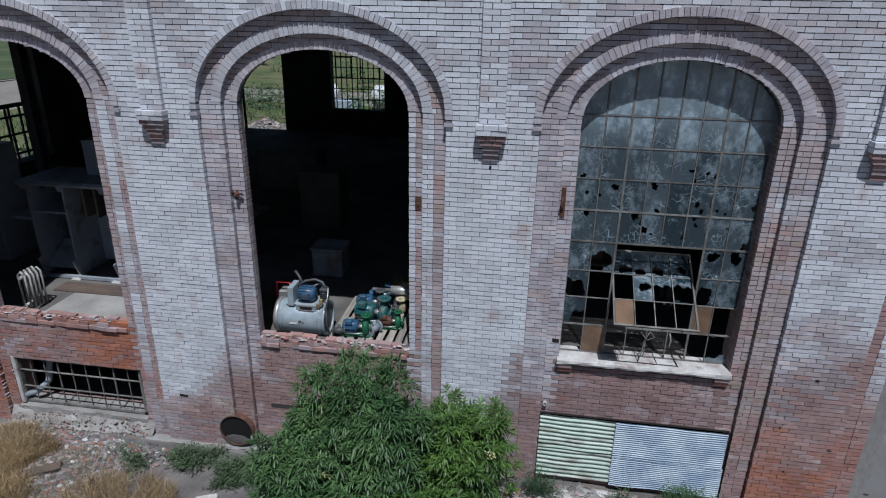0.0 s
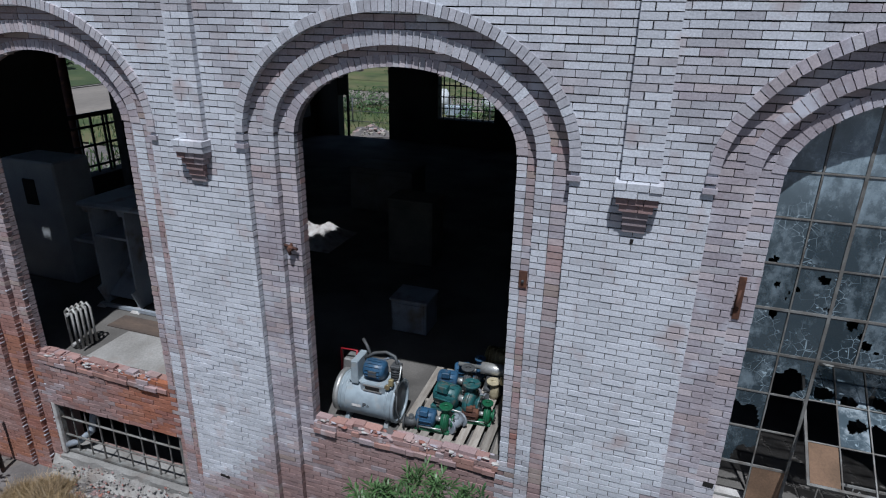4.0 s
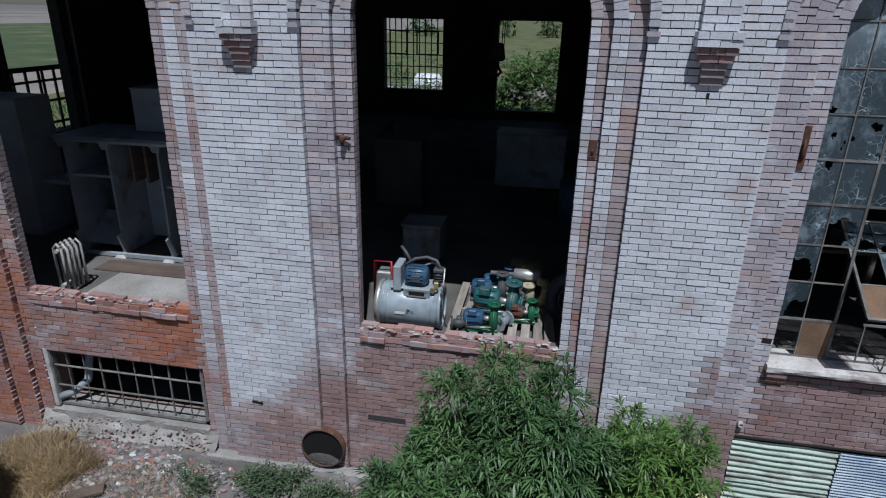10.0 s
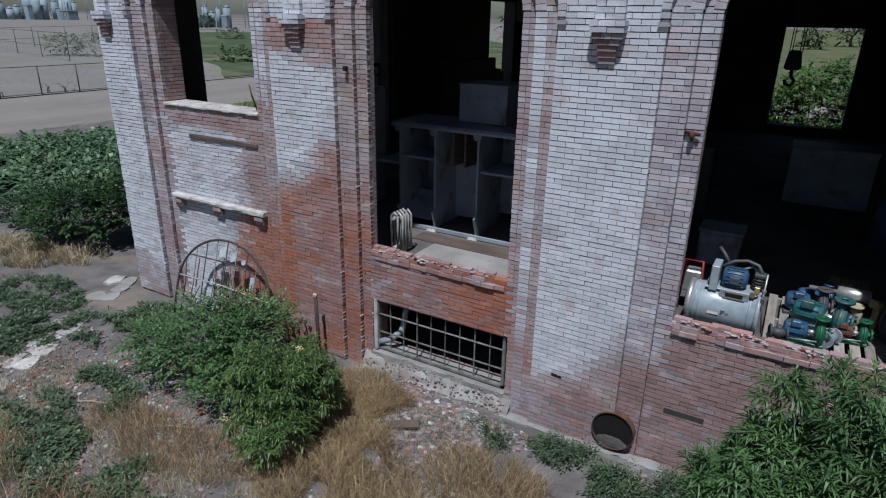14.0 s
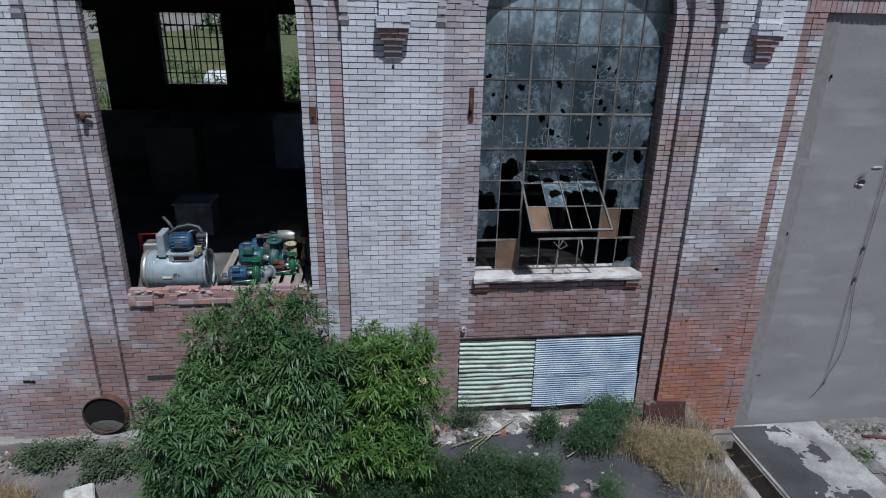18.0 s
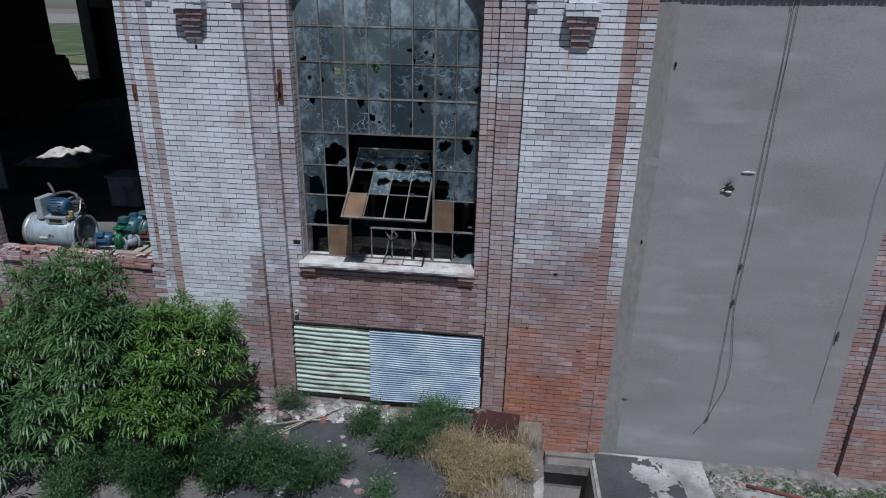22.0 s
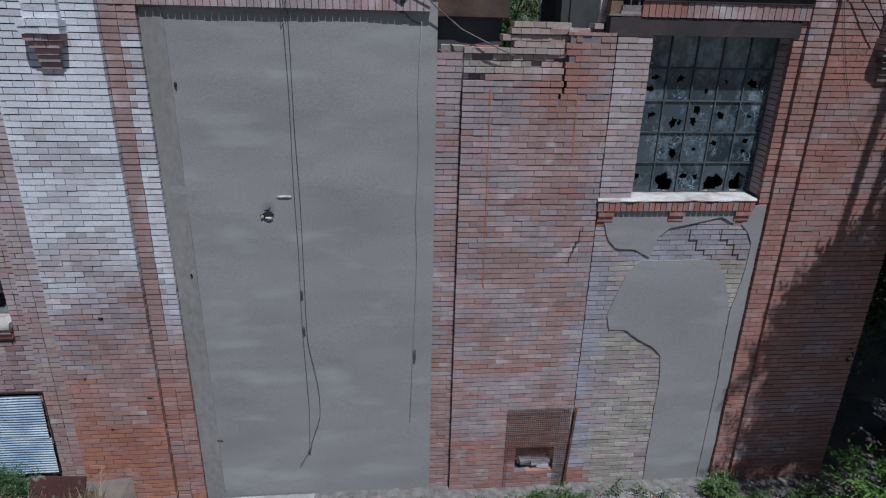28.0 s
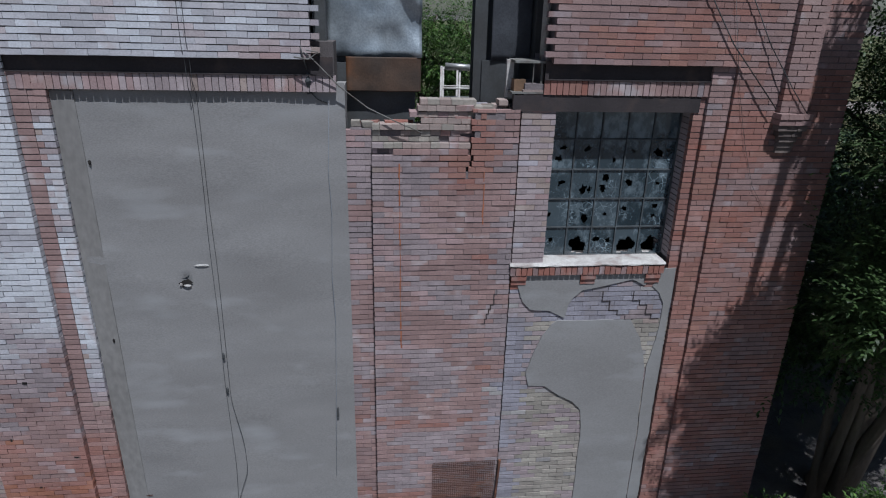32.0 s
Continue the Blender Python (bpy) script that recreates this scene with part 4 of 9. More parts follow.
dcol.inputs[6].default_value, dcol.inputs[7].default_value = (0.014, 0.028, 0.038, 1), (0.38, 0.47, 0.53, 1)
nt.links.new(both.outputs[0], dcol.inputs[0])
nt.links.new(dcol.outputs[2], bs.inputs["Base Color"])
rr = nt.nodes.new("ShaderNodeMapRange")
rr.inputs["To Min"].default_value, rr.inputs["To Max"].default_value = 0.08, 0.6
nt.links.new(dr.outputs["Result"], rr.inputs["Value"])
nt.links.new(rr.outputs["Result"], bs.inputs["Roughness"])
tp = nt.nodes.new("ShaderNodeBsdfTransparent")
mx = nt.nodes.new("ShaderNodeMixShader")
mr = nt.nodes.new("ShaderNodeMapRange")
mr.inputs["To Min"].default_value, mr.inputs["To Max"].default_value = 0.86, 0.97
nt.links.new(dr.outputs["Result"], mr.inputs["Value"])
nt.links.new(mr.outputs["Result"], mx.inputs[0])
nt.links.new(tp.outputs[0], mx.inputs[1])
nt.links.new(bs.outputs[0], mx.inputs[2])
nt.links.new(mx.outputs[0], nt.nodes["Material Output"].inputs["Surface"])
CLEAR = mat("brown_board", (0.22, 0.135, 0.085), (0.15, 0.095, 0.06), scale=4)


def pane_mesh(w, h, holes, seed, keep=None, n=18):
    """A glass pane w by h from its lower left corner, in x and z, with ragged holes (x, z, radius as shares)."""
    rng = random.Random(seed)
    mb = MB()
    vid = {}
    gx, gz = n, max(4, round(n * h / w))
    for i in range(gx + 1):
        for j in range(gz + 1):
            jx = rng.uniform(-0.35, 0.35) / gx if 0 < i < gx else 0
            jz = rng.uniform(-0.35, 0.35) / gz if 0 < j < gz else 0
            vid[i, j] = len(mb.v)
            mb.v.append(((i / gx + jx) * w, 0, (j / gz + jz) * h))
    for i in range(gx):
        for j in range(gz):
            cx, cz = (i + 0.5) / gx, (j + 0.5) / gz
            gone = False
            for hx, hz, r in holes:
                a = math.atan2(cz - hz, cx - hx)
                rr_ = r * (1 + 0.2 * math.sin(2 * a + seed) + 0.12 * math.sin(5 * a + 2 * seed))
                if math.hypot(cx - hx, (cz - hz) * h / w) < rr_:
                    gone = True
            if keep and not keep(cx, cz):
                gone = True
            if gone:
                continue
            q = (vid[i, j], vid[i + 1, j], vid[i + 1, j + 1], vid[i, j + 1])
            if rng.random() < 0.5:
                mb.face(q[:3]), mb.face((q[0], q[2], q[3]))
            else:
                mb.face((q[0], q[1], q[3])), mb.face((q[1], q[2], q[3]))
    return mb


def bar(parent, x0, x1, y0, y1, z0, z1, name="glazing_bar", m=None):
    return part(name, MB().box(x0, x1, y0, y1, z0, z1), m or MUNTIN, parent)


# glazed arched window of bay D
WD = thing("window_1", (2.33, YG, 2.25), "tall arched steel window with broken dirty panes", "window", kind="structure")
COLS = [1.135, 1.452, 1.774, 2.072, 2.362, 2.65, 2.938, 3.212, 3.525]
ROWSZ = [2.25, 2.70, 3.14, 3.56, 4.00, 4.456, 4.898, 5.33, 5.745, 6.46]
cD = BAYS["D"]


def arch_z(x, i=2):
    u = min(1, abs(x - cD) / HW[i])
    return SPRING + (TOP[i] - SPRING) * math.sqrt(1 - u * u)


HOP = (2, 6, 1, 4)
for i, x in enumerate(COLS):
    w = 0.014 if i in (0, 2, 6, 8) else 0.0065
    if HOP[0] < i < HOP[1]:
        bar(WD, x - w, x + w, YG - 0.009, YG + 0.008, ROWSZ[0], ROWSZ[1])
        bar(WD, x - w, x + w, YG - 0.009, YG + 0.008, ROWSZ[4], arch_z(x))
    else:
        bar(WD, x - w, x + w, YG - 0.01, YG + 0.01, ROWSZ[0], arch_z(x))
for j, z in enumerate(ROWSZ[:-1]):
    w = 0.012 if j in (0, 5, 4, 1) else 0.007
    if 1 < j < 4:
        bar(WD, COLS[0], COLS[2], YG - 0.008, YG + 0.008, z - w, z + w)
        bar(WD, COLS[6], COLS[8], YG - 0.008, YG + 0.008, z - w, z + w)
    elif j == 1:
        bar(WD, COLS[0], COLS[2], YG - 0.008, YG + 0.008, z - w, z + w)
        bar(WD, COLS[3] - 0.02, COLS[8], YG - 0.008, YG + 0.008, z - w, z + w)
    else:
        bar(WD, COLS[0], COLS[8], YG - 0.008, YG + 0.008, z - w, z + w)
hop_rng = random.Random(3)
BROKEN = {(0, 0): "x", (1, 0): "b", (2, 0): "x", (3, 0): "x", (4, 0): "x", (5, 0): "x", (6, 0): "x", (7, 0): "l",
          (0, 1): "h", (1, 1): "x", (6, 1): "b", (7, 1): "x", (0, 2): "u", (1, 2): "x", (6, 2): "u", (7, 2): "k",
          (0, 3): "k", (1, 3): "u", (6, 3): "g", (7, 3): "g"}
for i in range(8):
    for j in range(9):
        if HOP[0] <= i < HOP[1] and HOP[2] <= j < HOP[3]:
            continue
        code = BROKEN.get((i, j), "r")
        x0, x1, z0, z1 = COLS[i] + 0.011, COLS[i + 1] - 0.011, ROWSZ[j] + 0.011, ROWSZ[j + 1] - 0.011
        if code == "x":
            continue
        if code == "b":
            part("board", MB().box(x0, x1, YG - 0.004, YG + 0.008, z0, z1), CLEAR, WD, "brown board filling a pane")
            continue
        holes = []
        if code == "r" and j < 7 and hop_rng.random() < (0.85 if j < 6 else 0.5):
            for _ in range(hop_rng.choice((1, 1, 2, 3))):
                holes.append((hop_rng.random(), hop_rng.random(), hop_rng.uniform(0.05, 0.2) * (1.2 if j == 4 else 0.8)))
        if code == "h":
            holes = [(0.9, 0.2, 0.5)]
        if code == "u":
            holes = [(0.3, 0.3, 0.55)]
        if code == "l":
            holes = [(0.3, 0.6, 0.75)]
        if code == "g":
            holes = [(0.5, 0.75, 0.28)]
        keep = None
        if j == 8:
            keep = lambda cx, cz, x0=x0, x1=x1, z0=z0, z1=z1: z0 + cz * (z1 - z0) < arch_z(x0 + cx * (x1 - x0)) - 0.02
        mb = pane_mesh(x1 - x0, z1 - z0, holes, i * 10 + j, keep)
        if not mb.f:
            continue
        tilt = hop_rng.uniform(-0.006, 0.006)
        mb.v = [(x0 + v[0], YG + tilt * (v[0] / 0.3 - 0.5), z0 + v[2]) for v in mb.v]
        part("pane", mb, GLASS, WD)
# the open sash, swung on its middle
hm = Matrix.Translation((0, YG, (ROWSZ[1] + ROWSZ[4]) / 2)) @ Matrix.Rotation(radians(-57), 4, "X")
hh = (ROWSZ[4] - ROWSZ[1]) / 2 - 0.01


def swung(mb):
    mb.v = [tuple(hm @ Vector(v)) for v in mb.v]
    return mb


sash = part("sash", swung(MB().box(COLS[2] + 0.02, COLS[2] + 0.045, -0.015, 0.015, -hh, hh).box(COLS[6] - 0.045, COLS[6] - 0.02, -0.015, 0.015, -hh, hh)
                          .box(COLS[2] + 0.02, COLS[6] - 0.02, -0.016, 0.016, -hh, -hh + 0.025).box(COLS[2] + 0.02, COLS[6] - 0.02, -0.016, 0.016, hh - 0.025, hh)), MUNTIN, WD, "open tilted sash of peeling steel")
hw4 = (COLS[6] - COLS[2] - 0.09) / 4
for k in range(1, 4):
    x = COLS[2] + 0.045 + hw4 * k
    part("glazing_bar", swung(MB().box(x - 0.006, x + 0.006, -0.008, 0.008, -hh + 0.02, hh - 0.02)), MUNTIN, sash)
for k in (1, 2):
    z = -hh + 2 * hh * k / 3
    part("glazing_bar", swung(MB().box(COLS[2] + 0.04, COLS[6] - 0.04, -0.007, 0.007, z - 0.006, z + 0.006)), MUNTIN, sash)
for (k, r), holes in {(0, 2): [(0.6, 0.2, 0.3)], (1, 2): [(0.4, 0.1, 0.25)], (2, 2): [(0.3, 0.2, 0.3)], (3, 2): [(0.6, 0.3, 0.25)], (1, 1): [(0.6, 0.55, 0.3)], (3, 1): [(0.5, 0.35, 0.62)], (2, 1): [(0.5, 0.3, 0.66)]}.items():
    x0, z0 = COLS[2] + 0.05 + hw4 * k, -hh + 2 * hh * r / 3 + 0.012
    mb = pane_mesh(hw4 - 0.02, 2 * hh / 3 - 0.024, holes, 200 + k * 7 + r)
    mb.v = [(x0 + v[0], 0, z0 + v[2]) for v in mb.v]
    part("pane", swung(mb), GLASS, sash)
part("loose_wire", MB().tube([(2.28, YG - 0.03, 2.66), (2.36, YG - 0.1, 2.58), (2.46, YG - 0.09, 2.63), (2.4, YG - 0.06, 2.7), (2.33, YG - 0.07, 2.55), (2.31, YG - 0.12, 2.4), (2.26, YG - 0.16, 2.25)], 0.008, 5)
     .tube([(2.68, YG - 0.02, 2.68), (2.7, YG - 0.06, 2.58), (2.67, YG - 0.09, 2.45)], 0.012, 5), MUNTIN, WD, "loose bent wire hanging at the panes")
x0 = COLS[2] + 0.05
part("board", swung(MB().box(x0, x0 + hw4 - 0.02, -0.006, 0.006, -hh + 0.03, -hh / 3 - 0.01)), CLEAR, sash, "brown board in the sash")

# window of bay F
WW = thing("window_2", (11.75, YG, 3.76), "square steel window with pierced dirty panes", "window", kind="structure")
FC = [10.95 + 0.32 * k for k in range(6)]
FR = [3.75 + 0.372 * k for k in range(6)]
FBAR = mat("dull_blue_window_steel", (0.10, 0.115, 0.125), (0.065, 0.07, 0.075), rough=0.7, rnd=0.1, scale=8)
for x in FC:
    bar(WW, x - 0.007, x + 0.007, YG - 0.02, YG + 0.012, FR[0], FR[5], "glazing_bar", FBAR)
for z in FR:
    bar(WW, FC[0], FC[5], YG - 0.017, YG + 0.01, z - 0.008, z + 0.008, "glazing_bar", FBAR)
fr = random.Random(12)
for i in range(5):
    for j in range(5):
        holes = [] if j == 4 else [(fr.uniform(0.2, 0.8), fr.uniform(0.25, 0.75), fr.uniform(0.06, 0.17)) for _ in range(fr.choice((1, 1, 2)))]
        if j == 0 and i in (1, 3, 4):
            holes = [(0.5, 0.3, 0.36)]
        mb = pane_mesh(0.298, 0.35, holes, 300 + i * 5 + j)
        mb.v = [(FC[i] + 0.011 + v[0], YG, FR[j] + 0.011 + v[2]) for v in mb.v]
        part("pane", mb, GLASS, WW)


def rough_slab(x0, x1, y0, y1, z0, z1, seed, nx=24, amp=0.012):
    """A long stone or concrete slab with chipped front edges."""
    mb = MB()
    rows = []
    for i in range(nx + 1):
        x = x0 + (x1 - x0) * i / nx
        d = [noise.noise(Vector((x * 5, seed, k * 3.1))) * amp for k in range(4)]
        prof = [(y1, z0), (y0 + 0.006 + d[0], z0 + 0.5 * abs(d[0])), (y0 + d[1], z0 + (z1 - z0) * 0.4), (y0 + 0.004 + abs(d[2]), z1 - 0.012), (y0 + 0.016 + 2 * abs(d[3]), z1 + 0.2 * d[2]), (y1, z1 + 0.3 * d[3])]
        rows.append([len(mb.v) + k for k in range(6)])
        mb.v += [(x, p[0], p[1]) for p in prof]
    for a, b in zip(rows, rows[1:]):
        for k in range(5):
            mb.face((a[k], b[k], b[k + 1], a[k + 1]))
    mb.face(tuple(rows[0])), mb.face(tuple(reversed(rows[-1])))
    return mb


solid("sill_1", rough_slab(1.1, 3.54, 0.06, 0.5, 2.165, 2.24, 3.3, 60, 0.016), SILLW, "thick white-painted stone window sill with chipped edge", "sill", "", "structure")
for x in (1.12, 3.33):
    for i in range(2):
        put_brick(bpy.data.objects["sill_1"], x, x + 0.2, 0.085 + 0.025 * i, 0.2, 2.098 - 0.068 * i, 2.158 - 0.068 * i, RED if i else MAUVE, (0, 0, 0.0001))
sf = solid("sill_2", rough_slab(10.5, 12.5, 0.03, 0.5, 3.708, 3.745, 5.1, 60, 0.02), SILLW, "pale stone sill over a row of brick headers", "sill", "", "structure")
x = 10.51
k = 0
while x < 12.44:
    put_brick(sf, x, x + 0.062, 0.04, 0.2, 3.595, 3.697, RED if k % 4 else MAUVE, (0, 0, 0.0001))
    x += 0.071
    k += 1
for x in (10.53, 11.42, 12.27):
    for i in range(3):
        put_brick(sf, x, x + 0.19, 0.05 + 0.02 * i, 0.2, 3.525 - 0.068 * i, 3.588 - 0.068 * i, RED, (0, 0, 0.0001))

# cement render of bay E and patches of bay F
mb = MB()
nx, nz = 60, 110
for i in range(nx + 1):
    for j in range(nz + 1):
        x, z = 5.5 + 3.05 * i / nx, -0.72 + 6.6 * j / nz
        y = Y2 - 0.018 + 0.012 * noise.noise(Vector((x * 0.9, 1, z * 1.7))) + 0.004 * noise.noise(Vector((x * 2, 5, z * 6)))
        if math.hypot(x - 6.62, (z - 3.56) * 1.2) < 0.05:
            y += 0.05
        mb.v.append((x, y, z))
for i in range(nx):
    for j in range(nz):
        a = i * (nz + 1) + j
        mb.face((a, a + nz + 1, a + nz + 2, a + 1), 0, True)
HOLEM_E = mat("dark_hole_fill", (0.03, 0.027, 0.025), (0.02, 0.018, 0.017), rnd=0)
E_PANEL = solid("rendered_panel", mb, STUCCO, "smooth grey cement render filling a tall doorway", "render panel", "", "structure")
part("backing", MB().box(5.5, 8.55, Y2 + 0.03, YB - 0.03, -0.75, 5.85), STUCCO, E_PANEL)
TAUPE = mat("smooth_taupe_render", (0.245, 0.236, 0.228), (0.215, 0.206, 0.198), rough=0.75, rnd=0, scale=1.2, fine=16, bump=0.08, stretch=(1, 1, 0.5))
for xa, xb in ((5.503, 5.74),):
    part("edge_band", rough_slab(xa, xb, Y2 - 0.03, Y2 + 0.04, -0.7, 5.775, 12.5, 3, 0.003), TAUPE, E_PANEL, "smoother taupe render band along the edge")
# flat dark shape on the surface paints the shade inside the hole
hole = MB()
hole.v = [(6.53, Y2 - 0.034, 3.545), (6.6, Y2 - 0.036, 3.59), (6.655, Y2 - 0.036, 3.60), (6.7, Y2 - 0.034, 3.555), (6.66, Y2 - 0.036, 3.515), (6.58, Y2 - 0.034, 3.50)]
hole.face((5, 4, 3, 2, 1, 0))
part("hole", hole, HOLEM_E, E_PANEL, "dark hole broken into the render")
part("chip", MB().blob((6.64, Y2 - 0.036, 3.515), (0.05, 0.012, 0.016), 0, 9, 0.3, 4).blob((6.555, Y2 - 0.036, 3.53), (0.02, 0.01, 0.02), 0, 7, 0.3, 5), SILLW, E_PANEL, "pale broken edge of the hole")
part("scratches", MB().box(5.72, 5.8, Y2 - 0.036, Y2 - 0.03, 0.42, 0.427), RUST, E_PANEL, "short rusty scratches")


from mathutils.geometry import tessellate_polygon


def patch(name, pts, y, th, label):
    """An irregular sheet of render with soft outline, th thick."""
    pts = [Vector((p[0], 0, p[1])) for p in pts]
    out = []
    n = len(pts)
    for i in range(n):
        p1, p2 = pts[i], pts[(i + 1) % n]
        for k in range(6):
            q = p1.lerp(p2, k / 6)
            out.append((q.x + 0.022 * noise.noise(q * 4.0), q.z + 0.022 * noise.noise(q * 4.0 + Vector((3, 3, 3)))))
    bm = bmesh.new()
    top = [bm.verts.new((x, y, z)) for x, z in out]
    low = [bm.verts.new((x, y + th, z)) for x, z in out]
    for i in range(len(out)):
        j = (i + 1) % len(out)
        bm.faces.new((top[j], top[i], low[i], low[j]))
    for tri in tessellate_polygon([[Vector((x, z, 0)) for x, z in out]]):
        bm.faces.new([top[i] for i in tri])
    bmesh.ops.recalc_face_normals(bm, faces=bm.faces[:])
    me = bpy.data.meshes.new(name)
    bm.to_mesh(me)
    bm.free()
    me.materials.append(STUCCO)
    return tagged(new(name, me), label, "render patch", "", "structure")


patch("render_patch", [(11.18, 2.93), (12.17, 2.92), (12.33, 2.65), (12.41, 2.42), (12.46, 2.2), (12.5, 1.0), (12.5, -0.62), (11.7, -0.62), (11.68, 0.0), (11.67, 1.3), (11.63, 1.53), (11.5, 1.68), (11.3, 1.8), (11.1, 1.96), (10.86, 1.96), (10.82, 2.17), (10.9, 2.45), (11.0, 2.72), (11.1, 2.88)], YF - 0.016, 0.03, "large smooth grey patch of cement render")
patch("render_patch", [(12.485, 2.2), (12.53, 2.5), (12.57, 2.63), (12.58, 2.95), (12.57, 3.14), (12.5, 3.3), (12.4, 3.41), (12.46, 3.5), (12.54, 3.64), (12.675, 3.64), (12.675, 1.5), (12.675, -0.62), (12.515, -0.62), (12.515, 1.0)], YF - 0.013, 0.028, "narrow grey strip of render beside the brick reveal")
patch("render_patch", [(10.62, 3.42), (10.7, 3.2), (10.8, 3.1), (11.05, 3.08), (11.27, 2.97), (11.3, 3.15), (11.36, 3.26), (11.48, 3.36), (11.72, 3.4), (12.1, 3.5), (12.3, 3.42), (12.42, 3.58), (11.5, 3.585), (10.6, 3.585)], YF - 0.016, 0.03, "ragged patch of grey render under a sill")

# ---- the hall behind: floor, ceiling, walls ----
HX0, HX1, HY1, HZ = XL, 5.0, 18.4, 8.0
solid("floor", MB().box(HX0 + 0.3, HX1, 0.3, HY1, FLOOR - 0.25, FLOOR + 0.004), FLOORM, "dark stained concrete factory floor", "floor", "", "structure")
# the hole is out of view, placed to let sun onto the white sheet
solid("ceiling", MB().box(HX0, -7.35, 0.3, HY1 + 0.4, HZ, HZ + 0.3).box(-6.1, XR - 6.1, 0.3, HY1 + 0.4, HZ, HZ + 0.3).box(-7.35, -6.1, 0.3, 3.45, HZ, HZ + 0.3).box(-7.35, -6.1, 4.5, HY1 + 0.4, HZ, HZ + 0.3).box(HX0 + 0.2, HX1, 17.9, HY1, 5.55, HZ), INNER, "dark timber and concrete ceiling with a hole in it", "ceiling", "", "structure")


def pierced(name, axis, at, thick, u0, u1, z0, z1, holes, m, label):
    """A wall in the plane axis = at with openings (u0, u1, z0, z1)."""
    mb = MB()
    us = sorted({u0, u1, *[h[0] for h in holes], *[h[1] for h in holes]})
    for a, b in zip(us, us[1:]):
        zs = [(z0, z1)]
        for h in holes:
            if h[0] < (a + b) / 2 < h[1]:
                zs = cut(zs, h[2], h[3])
        for p, q in zs:
            if axis == "y":
                mb.box(a, b, at, at + thick, p, q)
            else:
                mb.box(at, at + thick, a, b, p, q)
    return solid(name, mb, m, label, "wall", "", "structure")


pierced("wall_north", "y", HY1, 0.5, HX0, HX1 + 0.3, -0.5, HZ, [(-12.85, -10.48, 1.75, 5.55), (-8.32, -5.93, 2.86, 5.55), (-3.8, -1.45, 2.2, 5.55)], INNER, "dark stained rear wall with tall open windows")
pierced("wall_west", "x", XL + 0.01, 0.5, YB, HY1, -0.5, HZ, [(1.75, 4.1, 2.6, 6.6), (6.2, 8.62, 2.7, 6.3), (15.4, 17.85, 2.7, 6.3)], INNER, "dark stained end wall with tall open windows")
pierced("wall_partition", "x", HX1, 0.3, YB, HY1, -0.5, HZ, [], INNER, "dark plastered cross wall inside the hall")
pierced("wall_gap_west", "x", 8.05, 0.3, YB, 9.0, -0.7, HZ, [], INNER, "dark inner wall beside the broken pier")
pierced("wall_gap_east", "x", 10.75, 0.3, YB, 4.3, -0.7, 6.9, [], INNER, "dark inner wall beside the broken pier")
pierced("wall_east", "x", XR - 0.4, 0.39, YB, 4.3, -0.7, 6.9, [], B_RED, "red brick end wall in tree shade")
# out-of-view wall and roof added so the window before them stays dark
pierced("wall_rear_room", "y", 4.3, 0.3, 10.75, XR, -0.7, 6.9, [], INNER, "unseen rear wall added to keep the room dark")
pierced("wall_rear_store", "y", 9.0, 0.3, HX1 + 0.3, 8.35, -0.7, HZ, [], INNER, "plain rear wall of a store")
solid("roof", MB().box(10.7, XR, YB, 4.6, 6.9, 7.1), INNER, "unseen flat roof added to keep the room dark", "roof", "", "structure")
solid("parapet", MB().box(10.9, XR, 0.3, YB, 6.9, ZTOP), B_RED, "plain brick parapet", "parapet", "", "structure")

# ---- ground ----
def ground_z(x, y):
    z = -0.04 + 0.05 * noise.noise(Vector((x * 0.7, y * 0.7, 0))) + 0.02 * noise.noise(Vector((x * 2.5, y * 2.5, 4)))
    if x > 4.62 and x < 22 and y > -14 and y < 22:
        z -= 0.53 if x < 18 else 0.53 * (22 - x) / 4
    if 4.62 < x < 5.36 and -2.6 < y < 0.0:
        z = -1.35
    d = math.hypot(x + 6.4, (y + 0.75) * 1.1)
    if d < 1.5:
        z += 0.13 * (1 - d / 1.5)
    d = math.hypot(x - 1.7, (y + 0.25) * 1.4)
    if d < 1.1:
        z += 0.1 * (1 - d / 1.1)
    if y > 30 or x < -40:
        z += 0.004 * max(0, max(y - 30, -x - 40))
    return z


def axis_lines(lo, hi, fine0, fine1, step):
    a = list(np.arange(fine0, fine1 + 1e-6, step))
    g, v = step, fine0
    while v > lo:
        g *= 1.35
        v -= g
        a.insert(0, max(v, lo))
    g, v = step, fine1
    while v < hi:
        g *= 1.35
        v += g
        a.append(min(v, hi))
    return a


gx = sorted(axis_lines(-1500, 1500, -17.0, 16.0, 0.17) + [4.61, 4.63, 5.35, 5.37])
gy = axis_lines(-1200, 1800, -9.5, 0.7, 0.17)
mb = MB()
for x in gx:
    for y in gy:
        mb.v.append((x, y, ground_z(x, y)))
ny = len(gy)
for i in range(len(gx) - 1):
    for j in range(ny - 1):
        a = i * ny + j
        mb.face((a, a + ny, a + ny + 1, a + 1), 0, True)
solid("ground", mb, SOIL, "dry grey-brown soil with stones", "ground", "", "structure")

